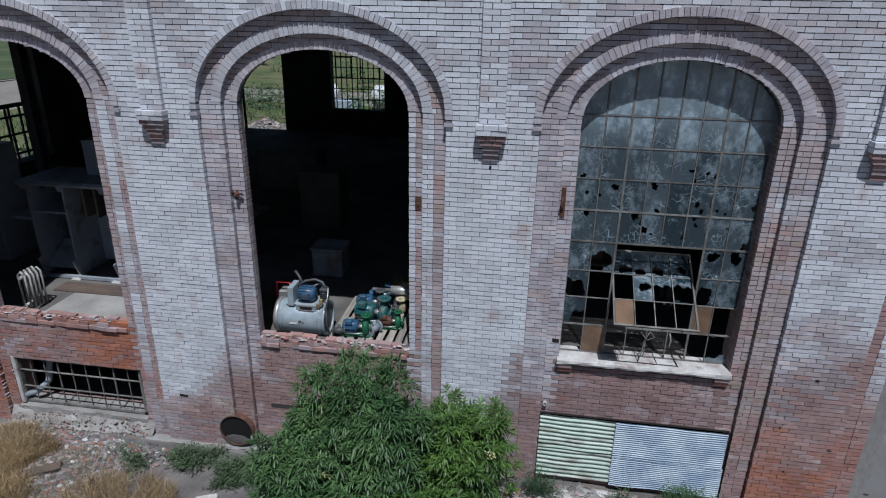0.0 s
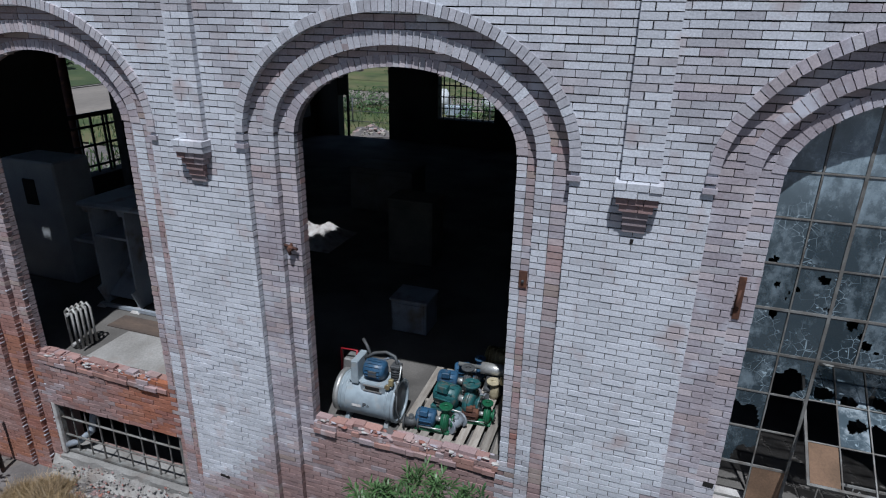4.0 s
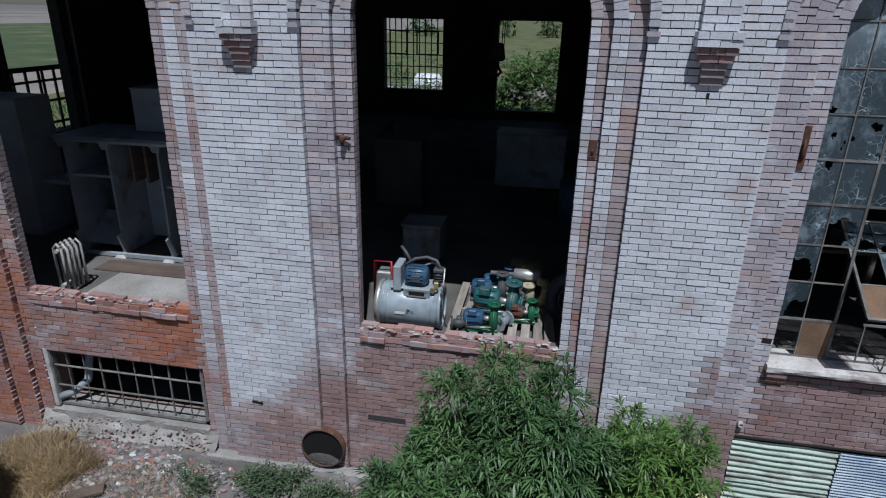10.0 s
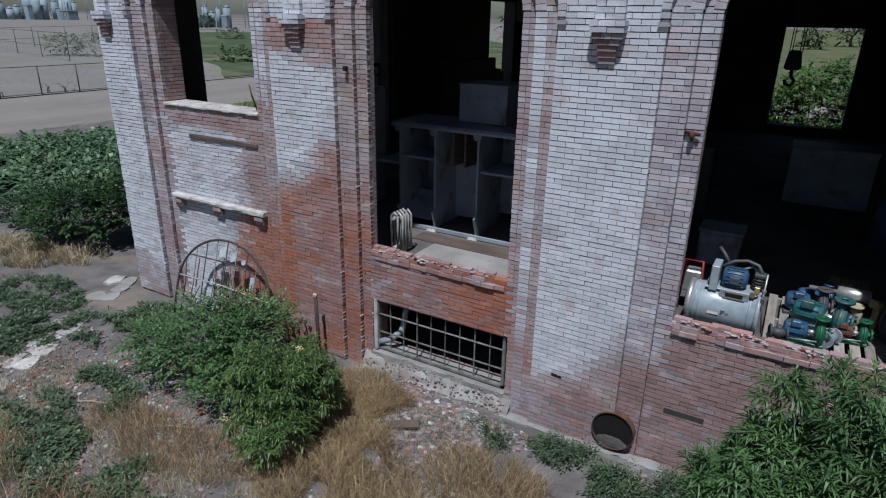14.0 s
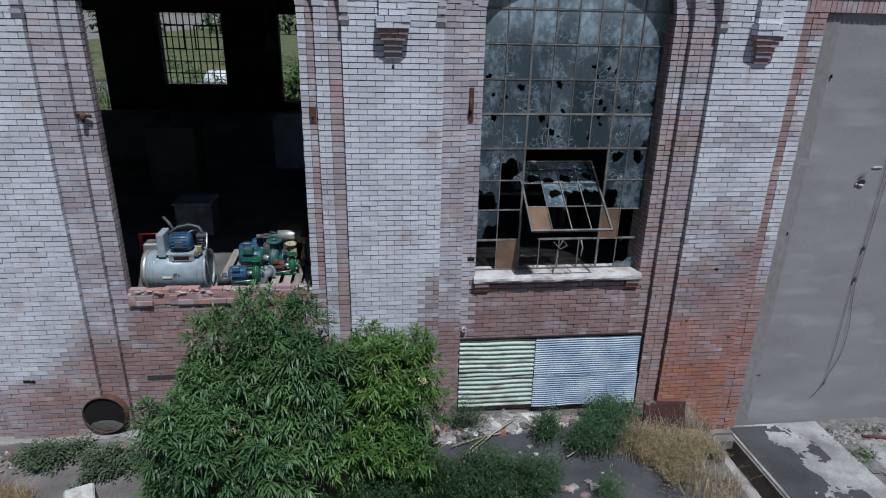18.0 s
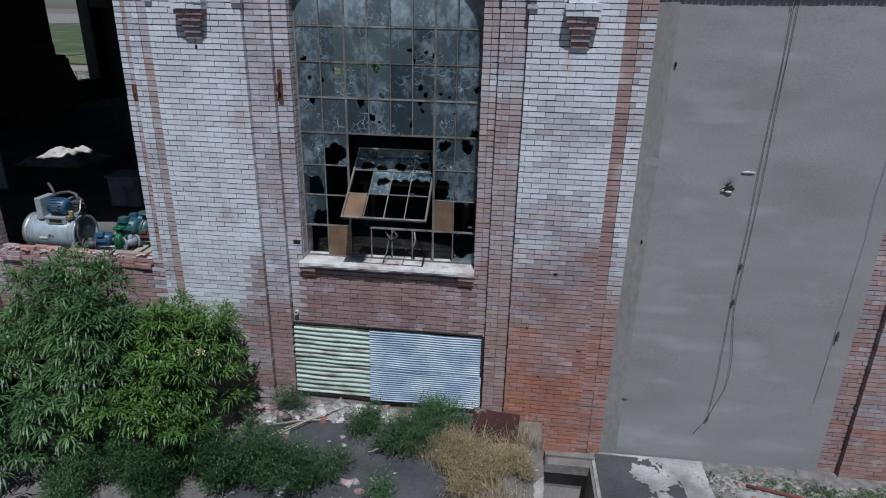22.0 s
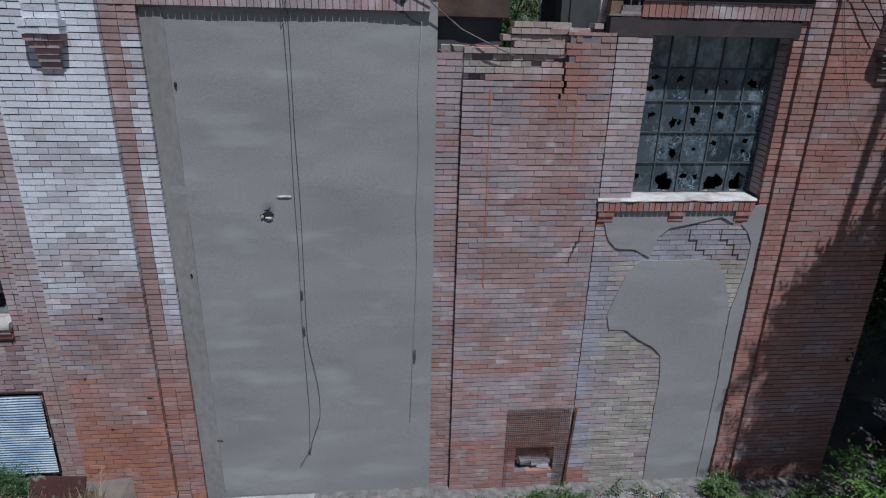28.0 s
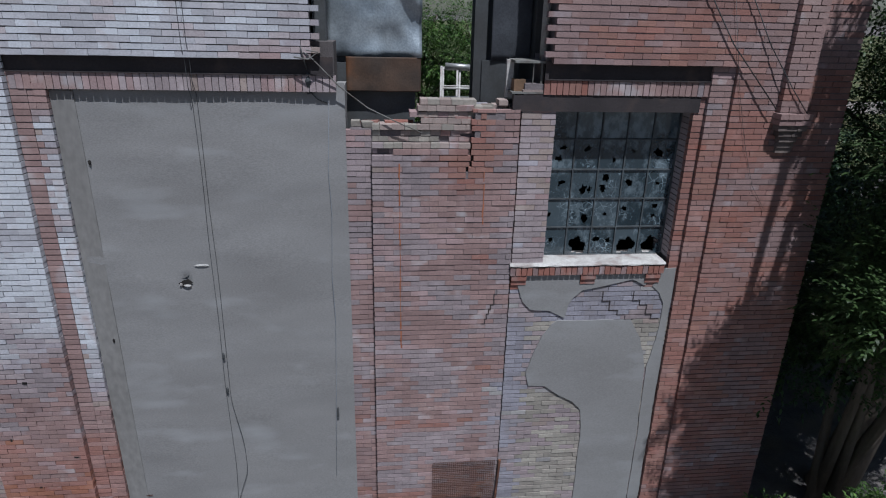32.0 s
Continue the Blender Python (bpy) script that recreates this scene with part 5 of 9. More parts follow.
# ---- plants ----
def leaf(V, F, p, d, up, ln, wd, bend):
    """One pointed leaf from p along d, drooping by bend."""
    s = d.cross(up)
    if s.length < 1e-4:
        s = d.orthogonal()
    s.normalize()
    n = len(V)
    q = p + d * ln * 0.38 - Vector((0, 0, bend * ln * 0.12))
    r = p + d * ln * 0.72 - Vector((0, 0, bend * ln * 0.38))
    t = p + d * ln - Vector((0, 0, bend * ln * 0.8))
    V += [tuple(p), tuple(q - s * wd * 0.5), tuple(q + s * wd * 0.5), tuple(r - s * wd * 0.36), tuple(r + s * wd * 0.36), tuple(t)]
    F += [(n, n + 2, n + 1), (n + 1, n + 2, n + 4, n + 3), (n + 3, n + 4, n + 5)]


def sprigs(V, F, rng, p, d, count, stem, ln, wd, droop):
    """A shoot at p along d with paired leaves."""
    up = Vector((0, 0, 1))
    side = d.cross(up)
    side = side.normalized() if side.length > 1e-3 else Vector((1, 0, 0))
    for k in range(count):
        f = k / max(1, count - 1)
        c = p + d * stem * f - Vector((0, 0, 0.35 * droop * stem * f * f))
        s = 1 if k % 2 else -1
        v = (d * (0.35 + 0.75 * f) + side * s * (0.9 - 0.55 * f) + Vector((rng.uniform(-0.3, 0.3), rng.uniform(-0.3, 0.3), rng.uniform(-0.25, 0.35)))).normalized()
        leaf(V, F, c, v, up, ln * rng.uniform(0.75, 1.15), wd * rng.uniform(0.8, 1.2), droop * rng.uniform(0.6, 1.3))


def rosette(V, F, rng, p, d, count, ln, wd, droop):
    """A shoot tip with leaves all round it, arching over."""
    up = Vector((0, 0, 1))
    a1 = d.orthogonal().normalized()
    a2 = d.cross(a1)
    a0 = rng.uniform(0, 6.28)
    for k in range(count):
        a = a0 + 2.4 * k
        v = (d * (0.25 + 0.9 * k / count) + (a1 * math.cos(a) + a2 * math.sin(a)) * (1.0 - 0.45 * k / count) + Vector((rng.gauss(0, 0.22), rng.gauss(0, 0.22), 0.1 + rng.gauss(0, 0.2)))).normalized()
        leaf(V, F, p + d * 0.12 * k / count, v, up, ln * rng.uniform(0.7, 1.15), wd * rng.uniform(0.8, 1.2), droop * rng.uniform(0.5, 1.3))


def may_shade(p):
    """Whether a leaf at p keeps to where the corner tree shades the front, and hangs clear of its face."""
    if p.y >= 0 or p.x < 10:
        return True
    if 8.9 + (p.x - 8.9) * 6.75 / (6.75 + max(p.y, -6)) < 14.25 - 0.25 * smooth(2.6, 3.2, p.z) * smooth(4.9, 4.5, p.z):
        return False
    sx, sz = p.x + 0.26 * p.y, p.z + 2.2 * p.y
    n = noise.noise(Vector((sx * 4.0, 1.3, sz * 2.2)))
    if sz < 2.85 * smooth(12.55, 13.35, sx) + 0.5 * n:
        return sx > 13.35 or n > -0.15
    edge = 14.22 - 0.36 * smooth(4.5, 5.1, sz) * smooth(6.8, 5.6, sz)
    return sx > edge + 0.2 * n and (n > -0.2 or sx > edge + 0.2)


def bush(name, at, lobes, per, leafm, label, category="bush", count=8, stem=0.28, ln=0.15, wd=0.032, droop=0.8, seed=1, trunks=7, flowers=0, trunk_r=0.03, group="", clump=9, tips=False):
    """Stems and a crown of leafy shoots on the shells of some lobes (x, y, z, rx, ry, rz)."""
    rng = random.Random(seed)
    ob = thing(name, at, label, category, group)
    for k in range(trunks):
        lx, ly, lz, rx, ry, rz = lobes[k % len(lobes)]
        e = Vector((lx + rng.uniform(-0.6, 0.6) * rx, ly + rng.uniform(-0.6, 0.6) * ry, lz + rng.uniform(0, 0.6) * rz))
        a = Vector(at) + Vector((rng.uniform(-0.2, 0.2), rng.uniform(-0.15, 0.15), -0.1))
        m = a.lerp(e, 0.5) + Vector((rng.uniform(-0.1, 0.1), rng.uniform(-0.1, 0.1), 0.2))
        part("stem", MB().tube([a, m, e], [trunk_r, trunk_r * 0.7, trunk_r * 0.25], 6), BARK, ob)
    V, F = [], []
    VF, FF = [], []
    clumps = []
    for (lx, ly, lz, rx, ry, rz) in lobes:
        for _ in range(int(clump * (rx * rz + ry * rz))):
            u = Vector((rng.gauss(0, 1), rng.gauss(0, 1), rng.gauss(0, 0.8))).normalized()
            if u.z < -0.3:
                u.z *= -0.5
            k = rng.uniform(0.24, 0.42) * min(rx, 1.2)
            clumps.append((lx + u.x * rx * 0.92, ly + u.y * ry * 0.92, lz + u.z * rz * 0.92, k, k, k * 0.85))
    for (lx, ly, lz, rx, ry, rz) in [(a, b, c, d * 0.88, e * 0.88, f * 0.88) for a, b, c, d, e, f in lobes] + clumps:
        c = Vector((lx, ly, lz))
        for _ in range(int(per * (rx * ry + rx * rz + ry * rz) / 3)):
            u = Vector((rng.gauss(0, 1), rng.gauss(0, 1), rng.gauss(0, 1))).normalized()
            if u.z < -0.55:
                u.z *= -0.6
            bumpy = 1 + 0.3 * noise.noise(c + u * 2.4) + 0.1 * noise.noise(c + u * 6)
            r = bumpy * (rng.uniform(0.5, 1.0) if rng.random() < 0.35 else rng.uniform(0.82, 1.04))
            p = c + Vector((u.x * rx, u.y * ry, u.z * rz)) * r
            if not may_shade(p):
                continue
            if p.z < at[2] + 0.05 or p.y > -0.08 and -15 < p.x < 14.4 and p.y < 18:
                continue
            d = (u + Vector((rng.uniform(-0.5, 0.5), rng.uniform(-0.5, 0.5), rng.uniform(0.0, 0.7)))).normalized()
            if tips:
                rosette(V, F, rng, p, d, count, ln, wd, droop)
            else:
                sprigs(V, F, rng, p, d, count, stem * rng.uniform(0.7, 1.2), ln, wd, droop)
            if flowers and rng.random() < flowers and u.z > 0.1 and r > 0.85:
                for _k in range(45):
                    q = p + d * stem * 0.9 + Vector((rng.gauss(0, 0.035), rng.gauss(0, 0.035), rng.gauss(0, 0.02)))
                    leaf(VF, FF, q, Vector((rng.uniform(-1, 1), rng.uniform(-1, 1), 0.4)).normalized(), Vector((0, 0, 1)), 0.022, 0.018, 0)
    mb = MB()
    mb.v, mb.f = V, F
    mb.m, mb.s = [0] * len(F), [False] * len(F)
    tagged(part("crown", mb, leafm, ob), kind="stuff")
    if VF:
        mb = MB()
        mb.v, mb.f = VF, FF
        mb.m, mb.s = [0] * len(FF), [False] * len(FF)
        tagged(part("blossom", mb, FLOWER, ob, "cream flower heads"), kind="stuff")
    return ob


bush("bush", (-1.7, -1.2, 0.0), [(-1.7, -1.15, 1.2, 0.72, 0.68, 0.85), (-1.55, -1.1, 1.85, 0.42, 0.4, 0.5), (-2.2, -1.1, 1.45, 0.36, 0.36, 0.5), (-2.3, -1.2, 0.85, 0.5, 0.55, 0.65), (-1.0, -1.25, 1.5, 0.5, 0.5, 0.6), (-1.1, -1.35, 1.0, 0.62, 0.65, 0.75), (-1.8, -1.75, 0.6, 0.75, 0.6, 0.55), (-2.6, -1.5, 0.45, 0.4, 0.4, 0.4), (-2.35, -1.55, 1.15, 0.48, 0.48, 0.62), (-1.6, -0.85, 2.2, 0.36, 0.3, 0.36), (-2.2, -0.9, 2.05, 0.25, 0.25, 0.34), (-1.12, -0.9, 2.1, 0.25, 0.25, 0.34)], 430, LEAF_A, "large dark green bush with long drooping leaves by the wall", seed=4, ln=0.17, wd=0.021, droop=0.6, count=17, flowers=0.01, tips=True, clump=12)
bush("bush", (-0.2, -1.15, 0.0), [(-0.15, -1.0, 1.1, 0.55, 0.6, 0.75), (-0.35, -0.9, 1.55, 0.4, 0.4, 0.45), (0.2, -0.8, 1.45, 0.3, 0.35, 0.45), (-0.5, -1.45, 0.8, 0.6, 0.55, 0.65), (0.2, -0.9, 0.85, 0.36, 0.45, 0.65), (-0.1, -1.5, 0.5, 0.5, 0.45, 0.45)], 470, LEAF_B, "bright green flowering bush by the wall", seed=8, ln=0.14, wd=0.02, droop=0.55, flowers=0.012, count=17, tips=True, clump=12)
bush("bush", (-10.0, -1.5, -0.05), [(-10.1, -1.6, 0.6, 0.78, 0.7, 0.62), (-9.5, -1.4, 0.82, 0.6, 0.55, 0.52), (-10.9, -1.7, 0.38, 0.65, 0.6, 0.42), (-9.3, -2.0, 0.45, 0.55, 0.45, 0.45), (-9.8, -0.95, 0.75, 0.5, 0.45, 0.5)], 480, LEAF_C, "green leafy shrub in front of the walled-up bay", seed=5, ln=0.085, wd=0.032, droop=0.5, clump=16)
bush("bush", (-8.2, -1.75, -0.05), [(-8.3, -2.0, 0.65, 0.68, 0.6, 0.68), (-7.95, -1.75, 0.75, 0.45, 0.45, 0.5), (-8.0, -2.4, 0.4, 0.55, 0.5, 0.42)], 640, LEAF_D, "olive green low shrub in dry grass", seed=6, ln=0.12, wd=0.022, droop=0.7, flowers=0.006, count=10, tips=True, clump=14)

# ---- bay A: coping, sill, recessed panel ----
solid("coping", rough_slab(-12.93, -10.5, 0.115, 0.62, 4.015, 4.065, 8.8), SILLW, "pale weathered coping on the walled-up bay", "coping", "", "structure")
sa = solid("sill_3", rough_slab(-12.95, -10.48, 0.03, 0.3, 2.26, 2.34, 9.4), SILLW, "thick white stone sill on brick brackets", "sill", "", "structure")
for x in (-12.9, -11.8, -10.72):
    for i in range(2):
        put_brick(sa, x, x + 0.2, 0.04 + 0.03 * i, 0.2, 2.168 - 0.068 * i, 2.232 - 0.068 * i, PINK, (0, 0, 0.0001))
DARKWOOD = mat("weathered_timber", (0.15, 0.11, 0.085), (0.09, 0.07, 0.06), stretch=(0.3, 1, 3), scale=5)
solid("lintel_strip", MB().obox((-11.45, Y2 - 0.005, 3.5), (1.75, 0.05, 0.065), None, 0, 1, 0.008), DARKWOOD, "dark timber strip set in white brick", "lintel", "", "structure")
solid("rod", MB().tube([(-10.72, 0.35, 4.05), (-10.78, 0.3, 4.32), (-10.8, 0.28, 4.5)], 0.014, 6), RUST, "thin bent iron rod on the coping", "rod")

# ---- broken brick sills of bays B and C ----
def tint(a, b, f):
    """The coat nearest to a mixture of two."""
    c = [COAT[a][i] * (1 - f) + COAT[b][i] * f for i in range(3)]
    return min(PALETTE, key=lambda p: sum((p[0][i] - c[i]) ** 2 for i in range(3)))[1]


CRUMBLE = (tint(PINK, RED, 0.5), tint(PINK, RED, 0.33), tint(PINK, RED, 0.33), PINK, tint(PINK, ORANGE, 0.33), tint(PINK, ORANGE, 0.5), tint(WORN, PINK, 0.5), tint(WORN, RED, 0.5))
for bay, x0, x1 in (("B", -8.2, -5.8), ("C", -3.52, -1.12)):
    s = thing("sill_%d" % (4 if bay == "B" else 5), ((x0 + x1) / 2, 0.2, 2.05), "broken red brick sill with crumbling mortar", "sill", "", "structure")
    rng = random.Random(11 if bay == "B" else 13)
    rub = MB()
    for row in range(3):
        x = x0 + 0.005
        while x < x1 - 0.05:
            ln = rng.choice((0.21, 0.21, 0.105, 0.16))
            ln = min(ln, x1 - x)
            if row < 2 or rng.random() < 0.55:
                y0 = Y2 - 0.03 + rng.uniform(-0.02, 0.022) + 0.025 * row
                put_brick(s, x, x + ln - 0.005, y0, y0 + 0.1, 1.955 + row * 0.068, 2.016 + row * 0.068, rng.choice(CRUMBLE), (rng.uniform(-0.05, 0.05), rng.uniform(-0.02, 0.02), rng.uniform(-0.06, 0.06)))
            x += ln
    for row in range(1):
        x = x0 + 0.02
        while x < x1 - 0.1:
            y0 = 0.225
            z0 = 2.05 + rng.uniform(-0.03, 0.03)
            if rng.random() < 0.85:
                put_brick(s, x, x + 0.208, y0, y0 + 0.106, z0, z0 + 0.062, rng.choice(CRUMBLE), (rng.uniform(-0.04, 0.04), rng.uniform(-0.03, 0.03), rng.uniform(-0.05, 0.05)))
            x += 0.212
    for k in range(200):
        fy = rng.random()
        rub.blob((rng.uniform(x0 + 0.03, x1 - 0.03), Y2 - 0.01 + 0.18 * fy, 2.075 + 0.055 * (fy < 0.3) * rng.random() + rng.uniform(0, 0.03)), (rng.uniform(0.012, 0.06), rng.uniform(0.008, 0.03), rng.uniform(0.006, 0.018)), rng.choice((0, 1, 1, 2, 3)), 6, 0.35, k)
    tagged(part("mortar_crumbs", rub, [SILLW, B_PINK, B_RED, B_WORN], s, "pale crumbled mortar"), kind="stuff")
    part("bed", MB().box(x0 + 0.01, x1 - 0.01, Y2 + 0.03, 0.325, 1.9, 2.06), MORTAR, s)

# ---- basement grille of bay B ----
BANKM = mat("crumbled_mortar", (0.37, 0.355, 0.335), (0.24, 0.225, 0.21), rnd=0, scale=4, fine=40, bump=1.0, stain=(0.19, 0.16, 0.14), sscale=3, samt=0.4)
gr = thing("basement_grille", (-6.97, 0.3, 0.26), "rusty iron grille in a basement window", "grille", "", "structure")
xa, xb, za, zb = -8.16, -5.78, 0.3, 1.22
part("frame", MB().box(xa, xa + 0.05, 0.2, 0.26, za, zb).box(xb - 0.05, xb, 0.2, 0.26, za, zb).box(xa, xb, 0.2, 0.26, za, za + 0.04).box(xa, xb, 0.2, 0.26, zb - 0.04, zb), MUNTIN, gr)
for k in range(1, 9):
    x = xa + (xb - xa) * k / 9
    part("upright", MB().box(x - (0.01 if k in (3, 7) else 0.005), x + (0.01 if k in (3, 7) else 0.005), 0.215, 0.235, za + 0.03, zb - 0.03), MUNTIN, gr)
for z in (0.62, 0.95):
    part("crossbar", MB().box(xa + 0.03, xb - 0.03, 0.205, 0.235, z - 0.006, z + 0.006), MUNTIN, gr)
part("jamb_plate", MB().obox((-8.15, 0.17, 0.77), (0.07, 0.06, 0.95), None, 0, 1, 0.01), SILLW, gr, "pale peeling side post")
part("drain_pipe", MB().tube([(-8.12, 0.2, 0.42), (-7.95, 0.3, 0.47), (-7.8, 0.42, 0.62), (-7.78, 0.5, 0.95), (-7.8, 0.55, 1.3)], 0.055, 10), CASTM, gr, "bent grey pipe behind the grille")
solid("basement_sill", rough_slab(-8.2, -5.74, 0.1, 0.5, 0.0, 0.275, 2.2, 50, 0.05), CONCRETE, "crumbling pale concrete ledge under the grille", "ledge", "", "structure")
solid("foundation_ledge", rough_slab(-5.7, -3.3, -0.09, 0.1, -0.2, 0.02, 2.9, 60, 0.08), CONCRETE, "pale concrete footing along the wall", "footing", "", "structure")
mb = MB()
for i in range(61):
    for j in range(13):
        x, q = -8.35 + 2.75 * i / 60, j / 12
        n1 = noise.noise(Vector((x * 2.2, q * 2, 5.1)))
        mb.v.append((x, 0.13 - (0.19 + 0.12 * n1) * q, -0.03 + 0.27 * (1 - q) ** 1.3 + 0.05 * noise.noise(Vector((x * 4, q * 4, 1.1))) + 0.02 * noise.noise(Vector((x * 15, q * 9, 2.2)))))
for i in range(60):
    for j in range(12):
        a = i * 13 + j
        mb.face((a, a + 1, a + 14, a + 13), 0, True)
solid("mortar_bank", mb, BANKM, "crumbled pale concrete sloping down from the grille", "footing", "", "structure")
mb = MB()
br = random.Random(17)
for k in range(260):
    x, q = br.uniform(-8.3, -5.65), br.random()
    r = br.uniform(0.006, 0.022)
    mb.blob((x, 0.12 - 0.24 * q, 0.0 + 0.24 * (1 - q) ** 1.3), (r * 1.4, r, r * 0.7), br.choice((0, 0, 0, 0, 0, 1, 2)), 6, 0.35, k)
solid("mortar_crumbs", mb, [BANKM, B_MAUVE, B_RED], "crumbs of mortar and brick below the grille", "rubble", "", "stuff")

DARKIRON = mat("blackened_iron", (0.035, 0.028, 0.025), (0.022, 0.018, 0.017), rough=0.8, rnd=0)
# ---- corrugated sheets over the basement window of bay D ----
GREENZ = mat("pale_green_zinc", (0.33, 0.43, 0.355), (0.46, 0.51, 0.45), rough=0.5, rnd=0, scale=3, stain=(0.10, 0.085, 0.06), sscale=5.5, samt=0.5, stretch=(0.5, 1, 2.2), metal=0.0, spec=0.5)
# the pale second colour paints glossy highlights into the blue-grey zinc
BLUEZ = mat("blue_grey_zinc", (0.20, 0.275, 0.375), (0.42, 0.49, 0.55), rough=0.5, rnd=0, scale=2.3, stain=(0.17, 0.23, 0.33), sscale=1.8, samt=0.4, stretch=(1, 1, 1.2), metal=0.0, spec=0.5)


def corrugated(x0, x1, z0, z1, y, waves, amp, tilt, m, label, seed):
    """A sheet whose ridges run along x."""
    mb = MB()
    nz, nx = waves * 8, 14
    for j in range(nz + 1):
        for i in range(nx + 1):
            u, v = i / nx, j / nz
            x = x0 + (x1 - x0) * u
            z = z0 + (z1 - z0) * v + tilt * u + 0.012 * noise.noise(Vector((x * 2, seed, v)))
            yy = y - amp * math.cos(2 * math.pi * waves * v) - 0.012 * noise.noise(Vector((x * 2, z * 2, seed))) - 0.02 * (1 - v)
            mb.v.append((x, yy, z))
    for j in range(nz):
        for i in range(nx):
            a = j * (nx + 1) + i
            mb.face((a, a + 1, a + nx + 2, a + nx + 1), 0, True)
    return solid("corrugated_sheet", mb, m, label, "metal sheet", "sheets over the basement window")


corrugated(0.94, 2.1, 0.66, 1.24, Y2 - 0.035, 8, 0.0135, -0.01, GREENZ, "pale green corrugated metal sheet with flaking paint", 1.0)
corrugated(0.94, 2.09, 0.14, 0.68, Y2 - 0.05, 7, 0.0135, -0.01, GREENZ, "pale green rust-spotted corrugated metal sheet", 2.0)
corrugated(2.07, 3.68, 0.62, 1.25, Y2 - 0.06, 17, 0.0085, -0.01, BLUEZ, "blue-grey finely corrugated metal sheet", 3.0)
corrugated(2.07, 3.7, 0.1, 0.64, Y2 - 0.075, 15, 0.0085, -0.02, BLUEZ, "blue-grey finely corrugated metal sheet, lower", 4.0)
solid("rusted_surround", MB().box(0.93, 3.7, Y2 - 0.02, Y2 + 0.04, 1.235, 1.258).box(0.93, 0.97, Y2 - 0.02, Y2 + 0.03, 0.1, 1.22).box(3.68, 3.72, Y2 - 0.02, Y2 + 0.03, 0.05, 1.22), DARKIRON, "thin rusted strip round corrugated sheets", "metal strip")

# ---- big pipe at the foot of the pier ----
HOLED = mat("pipe_dark", (0.012, 0.011, 0.01), (0.008, 0.007, 0.007), rnd=0)
pp = thing("pipe_stub", (-4.03, 0.0, 0.35), "wide dull brown iron pipe end sticking out of the wall", "pipe", "", "structure")
part("pipe", MB().ring((-4.03, 0.22, 0.36), (0, 1, 0), 0.28, 0.291, 0.5, 40), RUST, pp)
part("rim", MB().ring((-4.03, -0.026, 0.36), (0, 1, 0), 0.281, 0.29, 0.02, 40), mat("dull_pipe_iron", (0.10, 0.075, 0.068), (0.065, 0.05, 0.045)), pp, "dull brown iron rim")
# near-black disc at the face stands in for the pipe's shaded inside
part("plug", MB().disc((-4.03, -0.012, 0.36), (0, -1, 0), 0.284, 32), HOLED, pp)
part("silt", MB().blob((-4.03, -0.016, 0.18), (0.215, 0.01, 0.09), 0, 14, 0.06, 5), SOIL, pp, "grey silt lying in the pipe")
# dark strip on the bricks stands in for the slot's shade
solid("wall_slot", MB().box(-3.45, -2.95, Y2 - 0.004, Y2 + 0.01, 0.78, 0.86), INNER, "narrow dark slot in the brickwork", "slot", "", "structure")

# ---- ironwork on the wall ----
def bracket(x, y, z):
    b = thing("insulator_bracket", (x, y, z), "rusty iron bracket with a bolt on the jamb", "bracket")
    part("bolt", MB().tube([(x - 0.1, y - 0.02, z + 0.02), (x + 0.1, y - 0.05, z - 0.005)], 0.018, 8), RUST, b)
    part("hook", MB().tube([(x, y, z + 0.02), (x + 0.01, y - 0.09, z), (x + 0.02, y - 0.07, z - 0.07)], 0.02, 8), RUST, b)
    part("nut", MB().obox((x + 0.03, y - 0.06, z), (0.05, 0.05, 0.05), Matrix.Rotation(0.5, 3, "Y"), 0, 1, 0.008), RUST, b)


bracket(-3.65, Y2, 4.45)
pl = thing("pintle_plate", (-0.985, Y2, 4.47), "small rusty iron plate with a keyhole", "plate")
part("plate", MB().obox((-0.985, Y2 - 0.008, 4.47), (0.085, 0.016, 0.19), None, 0, 1, 0.004), RUST, pl)
part("pin", MB().tube([(-0.985, Y2, 4.46), (-0.985, Y2 - 0.035, 4.45)], 0.014, 8), STEEL, pl)
la = thing("shutter_latch", (0.985, Y2, 4.6), "long rusted shutter latch on the jamb", "latch")
part("plate", MB().obox((0.985, Y2 - 0.006, 4.6), (0.06, 0.014, 0.42), None, 0, 1, 0.004), RUST, la)
part("hook", MB().tube([(0.985, Y2, 4.68), (0.97, Y2 - 0.06, 4.62), (0.96, Y2 - 0.05, 4.55), (0.985, Y2 - 0.02, 4.5)], 0.014, 8), RUST, la)
# near-black fill that stands in for the shade inside small hollows
HOLEM = mat("dark_hollow_fill", (0.02, 0.018, 0.016), (0.012, 0.01, 0.01), rnd=0)
# solid dark blocks in the face stand in for shaded gaps
for x, y, z, w, h in ((1.06, Y2, 2.5, 0.1, 0.06), (4.62, 0, 2.32, 0.05, 0.03), (4.3, 0, 1.5, 0.025, 0.035), (-4.9, 0, 0.93, 0.15, 0.04), (5.02, 0, 1.2, 0.06, 0.022), (0.0, 0, 5.06, 0.03, 0.05), (-8.5, 0, 4.9, 0.06, 0.07), (4.5, 0, 0.75, 0.03, 0.025)):
    solid("brick_gap", MB().obox((x, y + 0.02, z), (w, 0.05, h), Matrix.Rotation(0.06, 3, "Y")), HOLEM, "small dark gap where a brick is missing", "gap", "", "structure")
rg = thing("wall_eyelet", (0.99, Y2, 1.42), "small white pipe end in the wall", "pipe end")
